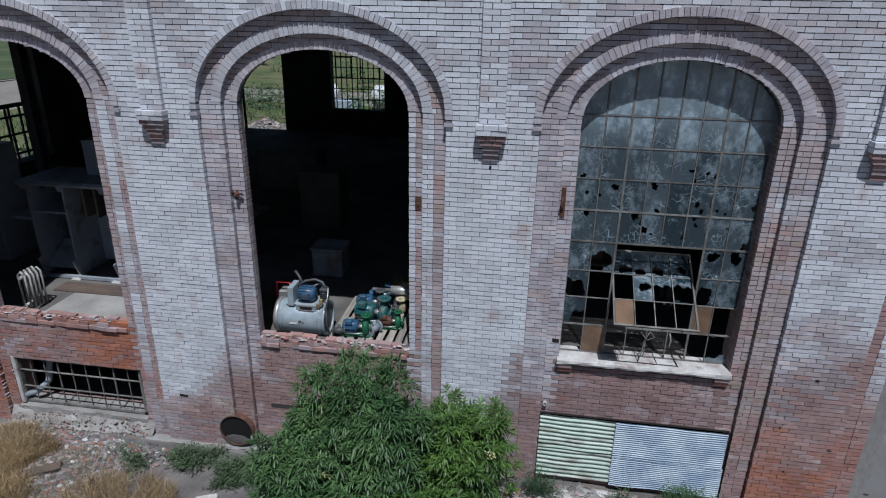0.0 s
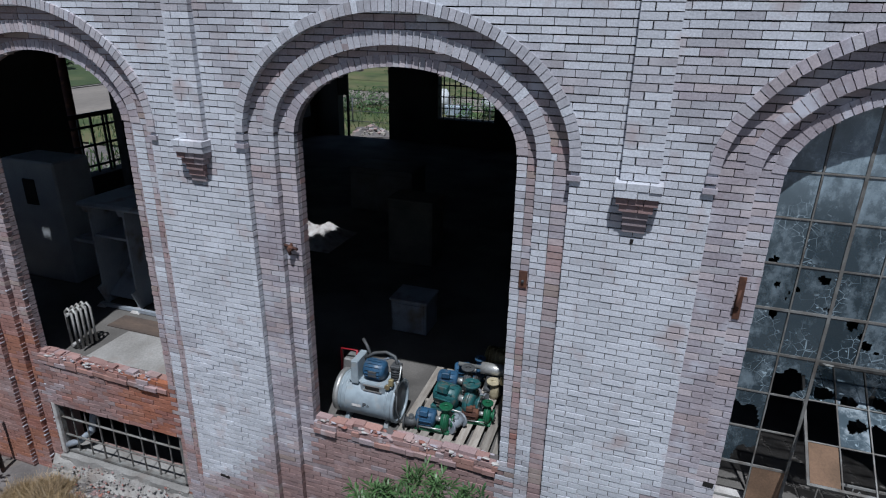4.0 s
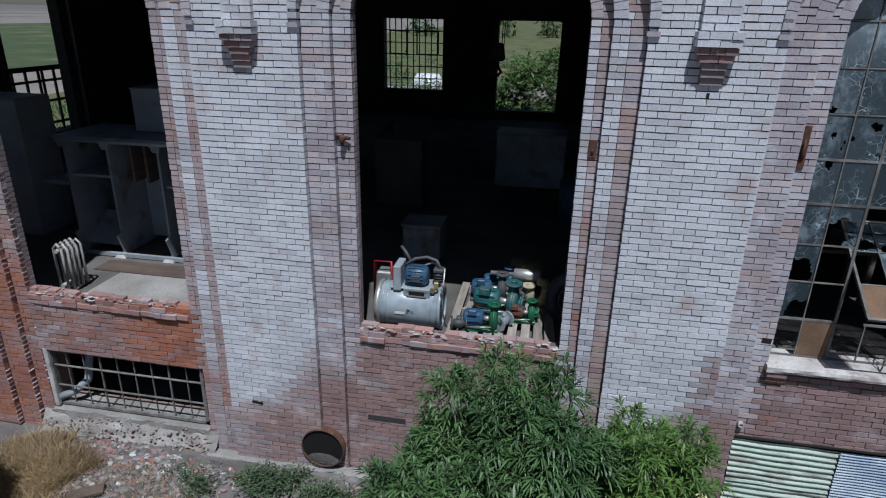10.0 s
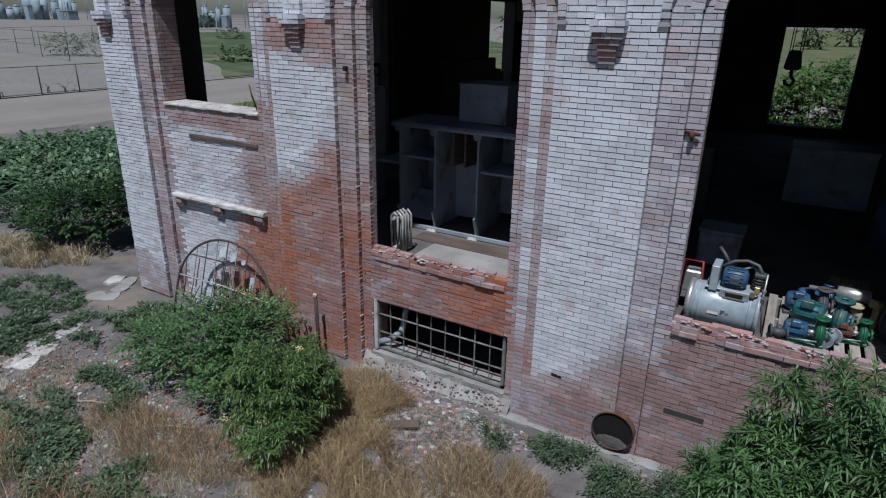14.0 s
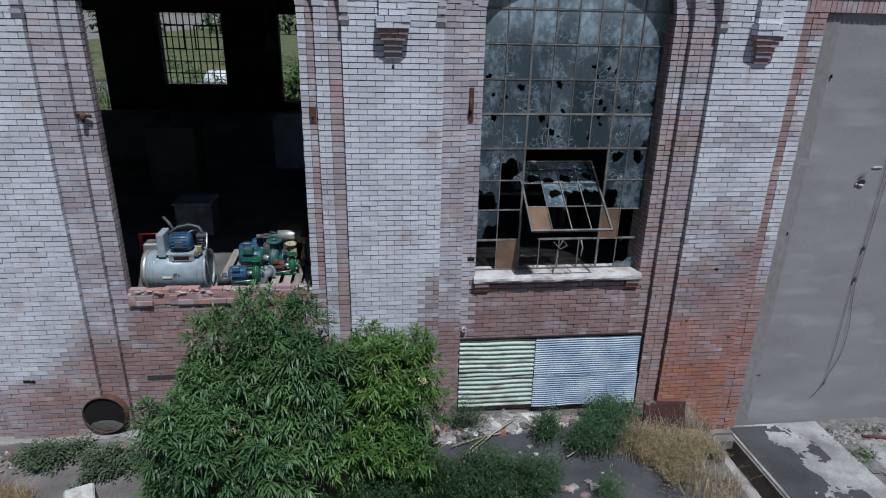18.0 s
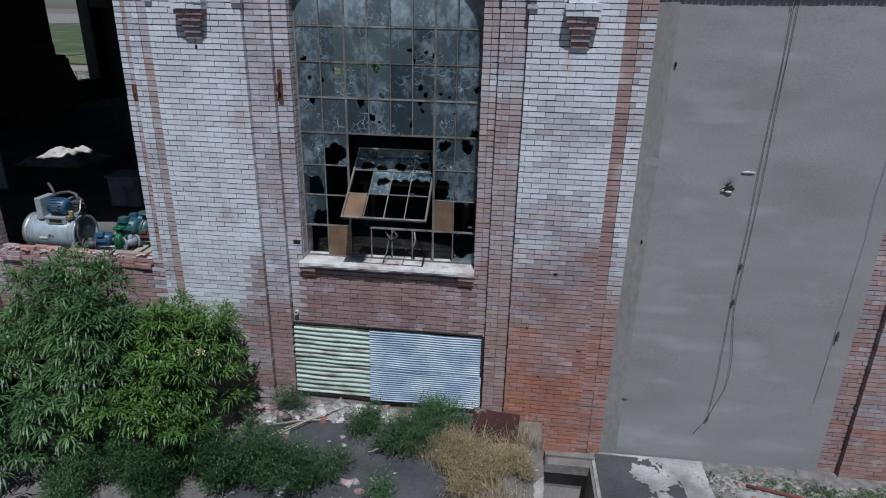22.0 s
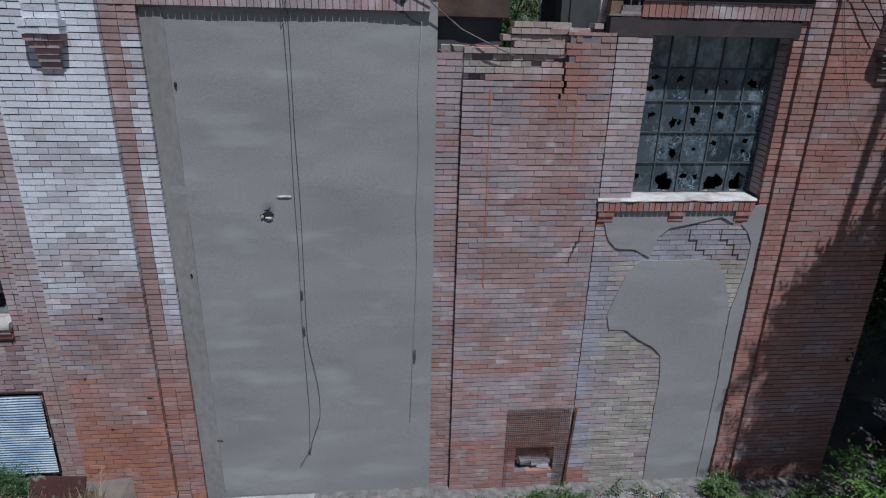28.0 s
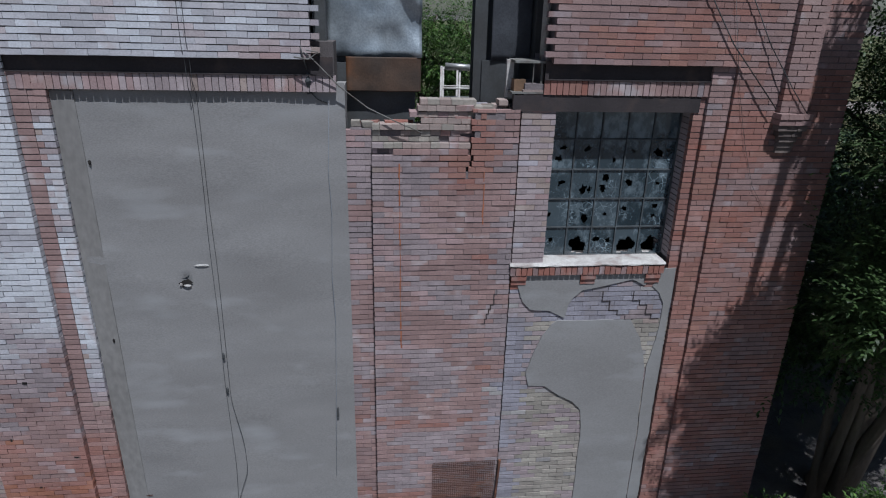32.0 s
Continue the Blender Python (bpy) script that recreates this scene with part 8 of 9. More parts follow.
# third board is dark backing added for the void below the rusted sheet
for gl in (MB().box(10.15, 10.6, 0.72, 0.78, 5.6, 6.1), MB().box(8.2, 8.55, 0.68, 0.72, 5.62, 6.05), MB().box(8.3, 9.36, 0.78, 0.84, 5.0, 6.2)):
    solid("lining_board", gl, STEEL, "dark board lining the wall gap", "board")
wp = thing("white_pipe", (10.55, 0.5, 5.6), "white-painted vent pipe at the wall gap", "pipe")
part("pipe", MB().box(10.38, 10.46, 0.35, 0.42, 5.72, 6.14), SILLW, wp)
part("riser", MB().tube([(10.78, 0.3, 6.1), (10.78, 0.3, 8.0)], 0.045, 10), SILLW, wp)
part("ledge", MB().box(10.42, 10.76, 0.1, 0.5, 6.12, 6.145), MUNTIN, wp)
part("ledge", MB().box(10.4, 10.76, 0.09, 0.5, 5.79, 5.81), MUNTIN, wp)
part("upright", MB().box(10.72, 10.74, 0.12, 0.15, 5.81, 6.12).box(10.63, 10.64, 0.12, 0.14, 5.81, 6.12), MUNTIN, wp)
part("block", MB().box(10.43, 10.56, 0.15, 0.3, 5.81, 5.94), CLEAR, wp)
cw = thing("loose_wire", (8.6, 0.1, 5.6), "pale loose wire sagging over the broken bricks", "wire")
part("wire", MB().tube([(8.15, 0.0, 6.2), (8.25, -0.02, 6.12), (8.5, 0.05, 5.85), (8.8, 0.08, 5.62), (9.1, 0.06, 5.48), (9.4, 0.08, 5.35)], 0.007, 5), MUNTIN, cw)
part("coil", MB().tube([(8.05, -0.03, 6.15), (8.2, -0.06, 6.13), (8.3, -0.04, 6.2), (8.18, -0.03, 6.22)], 0.008, 5), MUNTIN, cw)
for pts, wr in (([(12.1, -0.03, 7.4), (12.82, -0.04, 6.37), (13.45, -0.08, 5.68)], 0.007), ([(12.8, -0.04, 7.1), (13.25, -0.04, 6.38), (13.6, -0.09, 5.9), (13.85, -0.1, 5.61)], 0.006), ([(12.75, -0.02, 6.9), (13.0, -0.015, 5.9), (13.19, -0.015, 5.28), (13.4, -0.015, 4.75), (13.63, -0.015, 4.43)], 0.0025)):
    wv = thing("wall_wire", pts[0], "thin dark wire slung across the wall", "wire")
    part("strand", MB().tube(pts, wr, 5), STEEL, wv)
mb = MB()
sr = random.Random(27)
for xa, za, zb in ((9.14, 5.0, 2.6), (10.13, 4.9, 4.3)):
    z = za
    while z > zb:
        h = sr.uniform(0.04, 0.16)
        w = sr.uniform(0.003, 0.011)
        xx = xa + 0.01 * (za - z) + sr.uniform(-0.004, 0.004)
        mb.box(xx - w, xx + w, Y1 - 0.0045, Y1 + 0.002, z - h, z)
        z -= h * sr.uniform(0.9, 1.3)
solid("rust_streak", mb, B_ORANGE, "orange rust run down the brick face", "rust stain", "", "stuff")


def stair_crack(x, z, steps, dx, y):
    """Dark strips paint a crack's shade down wall joints, half a brick a course."""
    mb = MB()
    z = round(z / BH) * BH
    for k in range(steps):
        h = BH * (2 if sr.random() < 0.3 else 1)
        w = sr.uniform(0.004, 0.008)
        e = x + dx * sr.uniform(0.7, 1.2)
        mb.box(x - w, x + w, y - 0.006, y + 0.004, z - h, z)
        z -= h
        mb.box(min(x, e) - w, max(x, e) + w, y - 0.006, y + 0.004, z - w, z + w)
        x = e
    solid("wall_crack", mb, LINTEL, "dark stepped crack along the brick joints", "crack", "", "structure")


stair_crack(10.36, 3.38, 6, -0.03, Y1)
stair_crack(11.75, 3.3, 4, 0.1, YF)
stair_crack(12.16, 3.3, 4, 0.1, YF)

# ---- ground cover ----
def blades(name, spots, n, h, m, label, seed, w=0.0038, lean=0.6, cat="grass"):
    """Thin blades in patches (x, y, rx, ry, share)."""
    rng = random.Random(seed)
    V, F = [], []
    tot = sum(s[4] for s in spots)
    for (sx, sy, rx, ry, sh) in spots:
        for _ in range(int(n * sh / tot)):
            a, r = rng.uniform(0, 6.283), math.sqrt(rng.random())
            x, y = sx + rx * r * math.cos(a), sy + ry * r * math.sin(a)
            if y > -0.06 and -15 < x < 14.4:
                continue
            if noise.noise(Vector((x * 1.8, y * 1.8, seed))) < -0.12 - 0.3 * (1 - r):
                continue
            z = ground_z(x, y)
            hh = h * rng.uniform(0.4, 1.1) * (1.15 - 0.5 * r)
            dx, dy = rng.gauss(0, lean) * hh, rng.gauss(0, lean) * hh
            b = rng.uniform(0, 3.14)
            ux, uy = math.cos(b) * w, math.sin(b) * w
            k = len(V)
            V += [(x - ux, y - uy, z - 0.02), (x + ux, y + uy, z - 0.02), (x + dx * 0.4 - ux * 0.7, y + dy * 0.4 - uy * 0.7, z + hh * 0.6), (x + dx * 0.4 + ux * 0.7, y + dy * 0.4 + uy * 0.7, z + hh * 0.6), (x + dx, y + dy, z + hh)]
            F += [(k, k + 1, k + 3, k + 2), (k + 2, k + 3, k + 4)]
    mb = MB()
    mb.v, mb.f, mb.m, mb.s = V, F, [0] * len(F), [False] * len(F)
    return solid(name, mb, m, label, cat, "", "stuff")


def weeds(name, spots, n, size, m, label, seed, ln=0.07, wd=0.02, tall=0.25):
    """Leafy low plants in patches."""
    rng = random.Random(seed)
    V, F = [], []
    tot = sum(s[4] for s in spots)
    for (sx, sy, rx, ry, sh) in spots:
        for _ in range(int(n * sh / tot)):
            a, r = rng.uniform(0, 6.283), math.sqrt(rng.random())
            x, y = sx + rx * r * math.cos(a), sy + ry * r * math.sin(a)
            if y > -0.1 and -15 < x < 14.4:
                continue
            if noise.noise(Vector((x * 1.5, y * 1.5, seed + 9))) < -0.1:
                continue
            z = ground_z(x, y)
            top = tall * rng.uniform(0.4, 1.1) * (1.1 - 0.5 * r)
            for _k in range(rng.randint(2, 4)):
                p = Vector((x + rng.gauss(0, 0.04), y + rng.gauss(0, 0.04), z + top * rng.uniform(0.3, 1)))
                d = Vector((rng.gauss(0, 1), rng.gauss(0, 1), rng.uniform(0.2, 1.4))).normalized()
                sprigs(V, F, rng, p, d, 5, size, ln, wd, 0.5)
    mb = MB()
    mb.v, mb.f, mb.m, mb.s = V, F, [0] * len(F), [False] * len(F)
    return solid(name, mb, m, label, "weeds", "", "stuff")


blades("dry_grass", [(-7.75, -0.75, 0.85, 0.65, 7), (-7.3, -1.7, 0.7, 0.5, 2.5), (-7.0, -2.4, 1.3, 0.8, 4), (-5.2, -1.5, 0.9, 0.6, 2), (-9.5, -3.0, 1.6, 0.7, 2), (-6.0, -3.2, 1.5, 0.6, 2.5), (-12.0, -4.6, 1.5, 0.8, 1.5), (-4.4, -2.4, 1.0, 0.6, 2), (-10.5, -5.0, 2.0, 0.9, 2), (-8.0, -4.6, 1.8, 0.8, 2)], 62000, 0.3, DRY, "dry straw-coloured grass at the wall foot", 31)
blades("dry_grass", [(-11.0, -3.4, 2.6, 1.3, 3), (-8.6, -3.3, 1.8, 0.8, 2), (-6.3, -1.1, 1.0, 0.6, 1.2), (-13.5, -3.6, 1.6, 1.4, 1.5), (-5.6, -2.2, 1.2, 0.7, 1)], 26000, 0.13, DRYP, "thin faded grass over bare soil", 35, w=0.003, lean=0.8)
blades("dry_grass", [(3.6, -0.9, 0.65, 0.45, 3), (4.0, -1.5, 0.5, 0.6, 3), (3.0, -0.75, 0.4, 0.3, 1), (4.35, -0.45, 0.3, 0.3, 1)], 3500, 0.42, DRYP, "pale seeding grass beside the rust plate", 32, w=0.003, lean=0.45)
blades("dry_grass", [(-18.8, -0.3, 1.5, 0.7, 4), (-19.5, -3.4, 3.0, 1.2, 2), (-16.5, -4.7, 1.5, 0.8, 1), (-23, -2.0, 2.5, 1.6, 2), (-17.2, 0.3, 0.8, 0.5, 1)], 9000, 0.36, DRYP, "tawny dry grass beyond the building corner", 33, w=0.008)
weeds("green_weeds", [(-4.35, -0.6, 0.75, 0.4, 4), (-3.4, -0.45, 0.6, 0.35, 3), (-5.6, -0.75, 0.4, 0.3, 0.6), (-2.9, -2.1, 0.9, 0.5, 3)], 900, 0.12, SAGE, "grey-green weeds at the pier foot", 41, tall=0.28)
DRYG = leafmat("straw_weed", (0.42, 0.335, 0.19), (0.27, 0.22, 0.125), 0.3)
CLUMP = leafmat("cinder_weed_leaf", (0.085, 0.16, 0.065), (0.045, 0.095, 0.042))
weeds("green_weeds", [(2.62, -0.62, 0.62, 0.38, 7), (2.95, -0.35, 0.5, 0.22, 4), (2.15, -1.42, 0.3, 0.24, 1.5), (2.88, -1.75, 0.34, 0.28, 2), (1.52, -1.67, 0.45, 0.34, 2.4), (1.0, -0.35, 0.25, 0.12, 0.5), (3.5, -0.3, 0.3, 0.15, 0.6)], 2600, 0.15, CLUMP, "feathery green weeds on dark cinder", 42, ln=0.06, wd=0.011, tall=0.55)
weeds("dry_weeds", [(3.95, -1.35, 0.52, 0.55, 4), (3.4, -0.95, 0.4, 0.35, 2.6), (4.2, -1.1, 0.2, 0.3, 1.0), (3.75, -1.9, 0.4, 0.35, 1.5), (3.3, -0.6, 0.2, 0.15, 0.5)], 2300, 0.12, DRYG, "bushy straw-coloured weeds gone to seed", 47, ln=0.03, wd=0.009, tall=0.36)
weeds("feathery_weeds", [(0.2, -1.9, 0.6, 0.5, 4.5), (-0.5, -2.3, 0.7, 0.5, 3), (1.0, -1.6, 0.4, 0.3, 1.2), (1.5, -1.75, 0.3, 0.25, 0.8)], 3400, 0.15, FEATHER, "tall dark feathery weeds in front of bushes", 46, ln=0.06, wd=0.011, tall=0.85)
weeds("green_weeds", [(12.9, -0.35, 0.5, 0.25, 2.5), (14.0, -0.8, 0.7, 0.4, 3), (12.2, -0.35, 0.4, 0.15, 1), (10.2, -0.25, 0.4, 0.1, 0.15), (15.2, -1.6, 0.9, 0.6, 2), (9.2, -0.4, 0.9, 0.2, 0.12), (11.0, -0.3, 0.6, 0.15, 0.1)], 900, 0.08, WEED, "green weeds at the foot of the patched bay", 43, tall=0.35, ln=0.09, wd=0.018)
weeds("gravel_weeds", [(7.1, -0.5, 0.3, 0.4, 2), (7.9, -0.3, 0.8, 0.2, 1.5), (9.2, -0.4, 0.9, 0.25, 1.5), (10.3, -0.3, 0.5, 0.15, 1)], 420, 0.045, SAGE, "small sparse weeds among gravel", 48, ln=0.032, wd=0.012, tall=0.1)
weeds("sage_weeds", [(-11.6, -2.9, 1.0, 0.5, 2), (-12.4, -4.2, 1.2, 0.5, 0.9), (-9.6, -4.6, 1.4, 0.6, 0.5), (-7.2, -4.0, 1.2, 0.5, 0.4), (-14.4, -2.6, 0.8, 0.7, 3), (-13.4, -1.6, 0.8, 0.5, 1.5), (-15.9, -1.6, 1.4, 0.9, 2.2), (-15.5, -3.0, 1.4, 0.9, 4), (-16.5, -4.6, 1.4, 0.8, 3), (-11.0, -4.0, 0.8, 0.5, 1), (-12.6, -0.7, 1.0, 0.4, 3), (-13.9, -5.0, 0.8, 0.6, 1), (-9.0, -3.9, 0.6, 0.4, 0.7)], 4200, 0.1, SAGE, "blue-green weeds on bare soil", 44, ln=0.085, wd=0.032, tall=0.16)
FIELDM = leafmat("field_crop_leaf", (0.17, 0.27, 0.14), (0.10, 0.17, 0.085))
weeds("field_plants", [(-28.0, 2.0, 3.0, 4.0, 4), (-29.5, 6.0, 4.0, 5.5, 5), (-25.0, 8.5, 3.5, 4.0, 2), (-29, -3.5, 3.0, 3.0, 3), (-24.6, 3.6, 2.2, 2.2, 1.5), (-31.5, 0, 2.6, 3.5, 2)], 3600, 0.32, FIELDM, "dense broad-leaved green crop in a field", 45, ln=0.26, wd=0.13, tall=0.5)
bush("hedge", (-18.8, 1.0, 0.0), [(-18.3, 1.2, 0.7, 1.4, 1.1, 0.85), (-17.2, 2.2, 0.8, 1.2, 1.1, 0.95), (-19.4, 0.9, 0.5, 0.9, 0.7, 0.6), (-16.4, 3.2, 0.8, 1.2, 1.3, 0.95), (-21.2, 1.0, 0.35, 1.0, 0.5, 0.4), (-23.0, 0.4, 0.3, 1.1, 0.5, 0.35)], 260, LEAF_T, "dense dark green hedge beyond the corner", "hedge", seed=51, ln=0.12, wd=0.06, droop=0.4, clump=5)

# cinder patch, rubble, sticks
def sheet_on_ground(name, x0, x1, y0, y1, step, dz, m, label, cat, thr=0.0, seed=0):
    mb = MB()
    nx, ny = int((x1 - x0) / step), int((y1 - y0) / step)
    for i in range(nx + 1):
        for j in range(ny + 1):
            x, y = x0 + i * step, y0 + j * step
            mb.v.append((x, y, ground_z(x, y) + dz))
    for i in range(nx):
        for j in range(ny):
            u, v = abs(2 * (i + 0.5) / nx - 1), abs(2 * (j + 0.5) / ny - 1)
            if max(u, v) + 0.45 * noise.noise(Vector((i * step * 1.6, j * step * 1.6, seed))) > 0.92 + thr:
                continue
            a = i * (ny + 1) + j
            mb.face((a, a + ny + 1, a + ny + 2, a + 1), 0, True)
    return solid(name, mb, m, label, cat, "", "structure")


sheet_on_ground("cinder_ground", 0.3, 3.9, -3.4, -0.15, 0.06, 0.018, CINDER, "dark grey cinder surface before the wall", "ground", seed=3)
blades("meadow_grass", [(-12, 34, 12, 9, 3), (-8, 24, 8, 3, 2), (0, 32, 8, 8, 2), (-22, 40, 9, 8, 2), (-22, 14, 5, 7, 1.5), (-28, 24, 7, 9, 1.5)], 9000, 0.8, WEED, "tall rough grass behind the building", 34, w=0.03)
GRAVEL = mat("grey_gravel", (0.20, 0.19, 0.185), (0.12, 0.112, 0.105), scale=9, fine=30, bump=1.0, rnd=0)
sheet_on_ground("gravel_strip", 6.6, 14.4, -1.2, 0.35, 0.08, 0.02, GRAVEL, "grey gravel strip along the wall", "gravel", 0.1, seed=5)
STONE = mat("grey_rubble_stone", (0.235, 0.22, 0.21), (0.14, 0.13, 0.125), scale=8, rnd=0.35)


def rubble(name, spots, n, seed, label, big=0.09, mix=(0, 0, 0, 0, 0, 0, 3, 3, 4, 2), bricks=0.16):
    rng = random.Random(seed)
    mb = MB()
    for (sx, sy, rx, ry, sh) in spots:
        for _ in range(int(n * sh)):
            a, r = rng.uniform(0, 6.283), rng.random() ** 0.6
            x, y = sx + rx * r * math.cos(a), sy + ry * r * math.sin(a)
            if y > -0.02 and x < 14.4:
                continue
            s = big * rng.uniform(0.15, 1.0) ** 1.6 + 0.012
            z = ground_z(x, y) + s * 0.3
            if rng.random() < bricks:
                R = Euler((rng.uniform(-0.5, 0.5), rng.uniform(-0.5, 0.5), rng.uniform(0, 3))).to_matrix()
                mb.obox((x, y, z), (s * 2.2, s * 1.2, s * 0.8), R, rng.choice((1, 1, 2)), rng.uniform(0.8, 1))
            else:
                mb.blob((x, y, z), (s, s * rng.uniform(0.6, 1), s * rng.uniform(0.4, 0.8)), rng.choice(mix), 6, 0.3, rng.randint(0, 9999))
    return solid(name, mb, [STONE, B_RED, B_MAUVE, CONCRETE, SILLW], label, "rubble", "", "stuff")


ASH = mat("grey_ash_soil", (0.15, 0.145, 0.145), (0.09, 0.087, 0.088), rnd=0, scale=5, fine=40, bump=1.0)
sheet_on_ground("ash_ground", -7.4, -5.2, -1.9, -0.1, 0.06, 0.015, ASH, "grey ash and dust under the rubble heap", "ground", 0.05, seed=8)
rubble("rubble", [(-6.3, -0.85, 0.85, 0.6, 1), (-5.6, -0.5, 0.6, 0.3, 0.4), (-6.2, -1.6, 0.9, 0.4, 0.35), (-7.0, -0.3, 1.1, 0.2, 0.5)], 900, 61, "heap of broken brick, stone and glass in dry grass", 0.045, (0, 0, 0, 0, 0, 0, 0, 3, 4, 2), 0.12)
rubble("rubble", [(1.55, -0.28, 0.65, 0.22, 1), (0.8, -0.35, 0.3, 0.15, 0.4), (2.4, -0.2, 0.5, 0.12, 0.5), (1.8, -1.2, 1.2, 0.8, 0.12), (0.6, -0.4, 0.35, 0.2, 0.4)], 330, 62, "broken bricks and pale stones under corrugated sheets", 0.095, (0, 0, 3, 3, 4, 2), 0.07)
rubble("rubble", [(9.5, -0.4, 1.3, 0.3, 1), (11.4, -0.3, 0.9, 0.2, 0.7), (7.7, -0.3, 0.75, 0.3, 1.3), (13.4, -0.5, 0.8, 0.3, 0.4), (12.0, -0.9, 1.5, 0.4, 0.4)], 1300, 63, "small grey stones and mortar along the wall foot", 0.034, (0, 0, 0, 0, 0, 0, 0, 3, 3), 0.03)
rubble("pebbles", [(-9.5, -3.8, 3.5, 1.8, 1), (-12.5, -3.0, 2.5, 1.5, 0.8), (-9.2, -2.9, 0.8, 0.4, 0.5), (-4.5, -2.6, 2.0, 0.8, 0.4), (-3.6, -0.35, 0.5, 0.2, 0.2)], 1500, 64, "scattered pebbles on bare soil", 0.035)
bd = thing("charred_board", (-6.9, -1.35, 0.0), "dark charred board lying on rubble", "board")
part("board", MB().obox((-6.85, -1.2, 0.1), (0.75, 0.16, 0.04), Euler((0.1, -0.08, 0.5)).to_matrix(), 0, 1, 0.006), DARKWOOD, bd)
PALEST = mat("bleached_stick", (0.50, 0.44, 0.36), (0.38, 0.33, 0.27))
for a, b in (((1.0, -0.85, 0.05), (1.75, -0.3, 0.16)), ((0.75, -0.7, 0.04), (1.6, -0.5, 0.08)), ((0.85, -0.95, 0.04), (1.25, -0.55, 0.05)), ((2.3, -1.05, 0.04), (2.8, -0.8, 0.06)), ((-9.9, -3.0, 0.0), (-9.3, -2.7, 0.03)), ((-11.4, -3.2, 0), (-10.9, -3.0, 0.03))):
    solid("stick", MB().tube([a, ((a[0] + b[0]) / 2, (a[1] + b[1]) / 2 + 0.02, (a[2] + b[2]) / 2 + 0.015), b], 0.0085, 6), PALEST, "bleached stick lying on the ground", "stick")
slabs = random.Random(71)
for k in range(15):
    f = k / 14
    cx = -15.1 + 2.6 * f + 0.05 * math.sin(f * 3.1)
    cy = 0.0 - 4.7 * f
    if k in (3, 4, 10):
        continue
    for side in (-1, 1):
        if slabs.random() < 0.12:
            continue
        u = Vector((0.42, -0.9)).normalized()
        v = Vector((-u.y, u.x))
        c0 = Vector((cx, cy)) + v * 0.165 * side
        ring = []
        for q in range(7):
            t = 2 * math.pi * (q + slabs.uniform(-0.25, 0.25)) / 7
            w_, l_ = 0.18 * slabs.uniform(0.85, 1.08), 0.23 * slabs.uniform(0.85, 1.08)
            m_ = max(abs(math.cos(t)), abs(math.sin(t)))
            ring.append(c0 + u * (l_ * math.cos(t) / m_) + v * (w_ * math.sin(t) / m_))
        mb = MB()
        z = ground_z(cx, cy) + slabs.uniform(0.015, 0.04)
        tl = slabs.uniform(-0.05, 0.05)
        mb.v = [(p.x, p.y, z + tl * (p.x - cx)) for p in ring] + [(p.x, p.y, z - 0.12) for p in ring]
        mb.face(tuple(range(7)))
        for a in range(7):
            mb.face((a, a + 7, (a + 1) % 7 + 7, (a + 1) % 7))
        solid("pavement_slab", mb, CONCRETE if slabs.random() < 0.5 else SILLW, "broken pale concrete paving piece in soil", "paving", "old path slabs")
solid("white_block", MB().obox((-3.62, -1.75, 0.3), (0.34, 0.3, 0.5), Euler((0.05, 0, 0.4)).to_matrix(), 0, 0.9, 0.02), SILLW, "pale concrete block half hidden in weeds", "block")
stk = thing("fence_stake", (-18.2, -3.6, 0), "thin rusty steel stake in dry grass", "stake")
part("rod", MB().tube([(-18.2, -3.6, -0.2), (-18.4, -3.6, 1.9)], 0.03, 6), RUST, stk)

# ---- the land around ----
DIRT = mat("pale_dirt_road", (0.235, 0.21, 0.185), (0.195, 0.175, 0.155), scale=0.25, fine=6, rnd=0, bump=0.4, stretch=(1, 0.2, 1))
MEADOW_G = mat("fresh_green_meadow", (0.068, 0.092, 0.038), (0.045, 0.068, 0.03), scale=0.22, fine=2.5, rnd=0, bump=1.0, stain=(0.15, 0.14, 0.075), sscale=0.12, samt=0.35)
LOT = mat("grey_dirt_lot", (0.215, 0.20, 0.185), (0.175, 0.165, 0.15), scale=0.12, fine=3, rnd=0, bump=0.4, stain=(0.20, 0.21, 0.14), sscale=0.12, samt=0.2)
MEADOW = mat("dry_green_meadow", (0.078, 0.105, 0.038), (0.14, 0.13, 0.065), scale=0.22, fine=2.5, rnd=0, bump=1.0, stain=(0.035, 0.058, 0.022), sscale=0.35, samt=0.5)


def land(name, x0, x1, y0, y1, dz, m, label, cat, n=24):
    mb = MB()
    for i in range(n + 1):
        for j in range(n + 1):
            x, y = x0 + (x1 - x0) * i / n, y0 + (y1 - y0) * j / n
            zz = 0.004 * max(0, max(y - 30, -x - 40)) if (y > 30 or x < -40) else 0
            edge = name.startswith("road") and (i in (0, n) or j in (0, n))
            mb.v.append((x, y, zz + (-0.06 if edge else dz)))
    for i in range(n):
        for j in range(n):
            a = i * (n + 1) + j
            mb.face((a, a + n + 1, a + n + 2, a + 1), 0, True)
    return solid(name, mb, m, label, cat, "", "structure")


land("road_dirt", -49, -36, -80, 54, 0.09, DIRT, "wide pale dirt road past the building", "road")
land("dirt_lot", -900, -49.5, -200, 500, 0.02, LOT, "wide grey dirt lot behind a fence", "ground")
mb = MB()
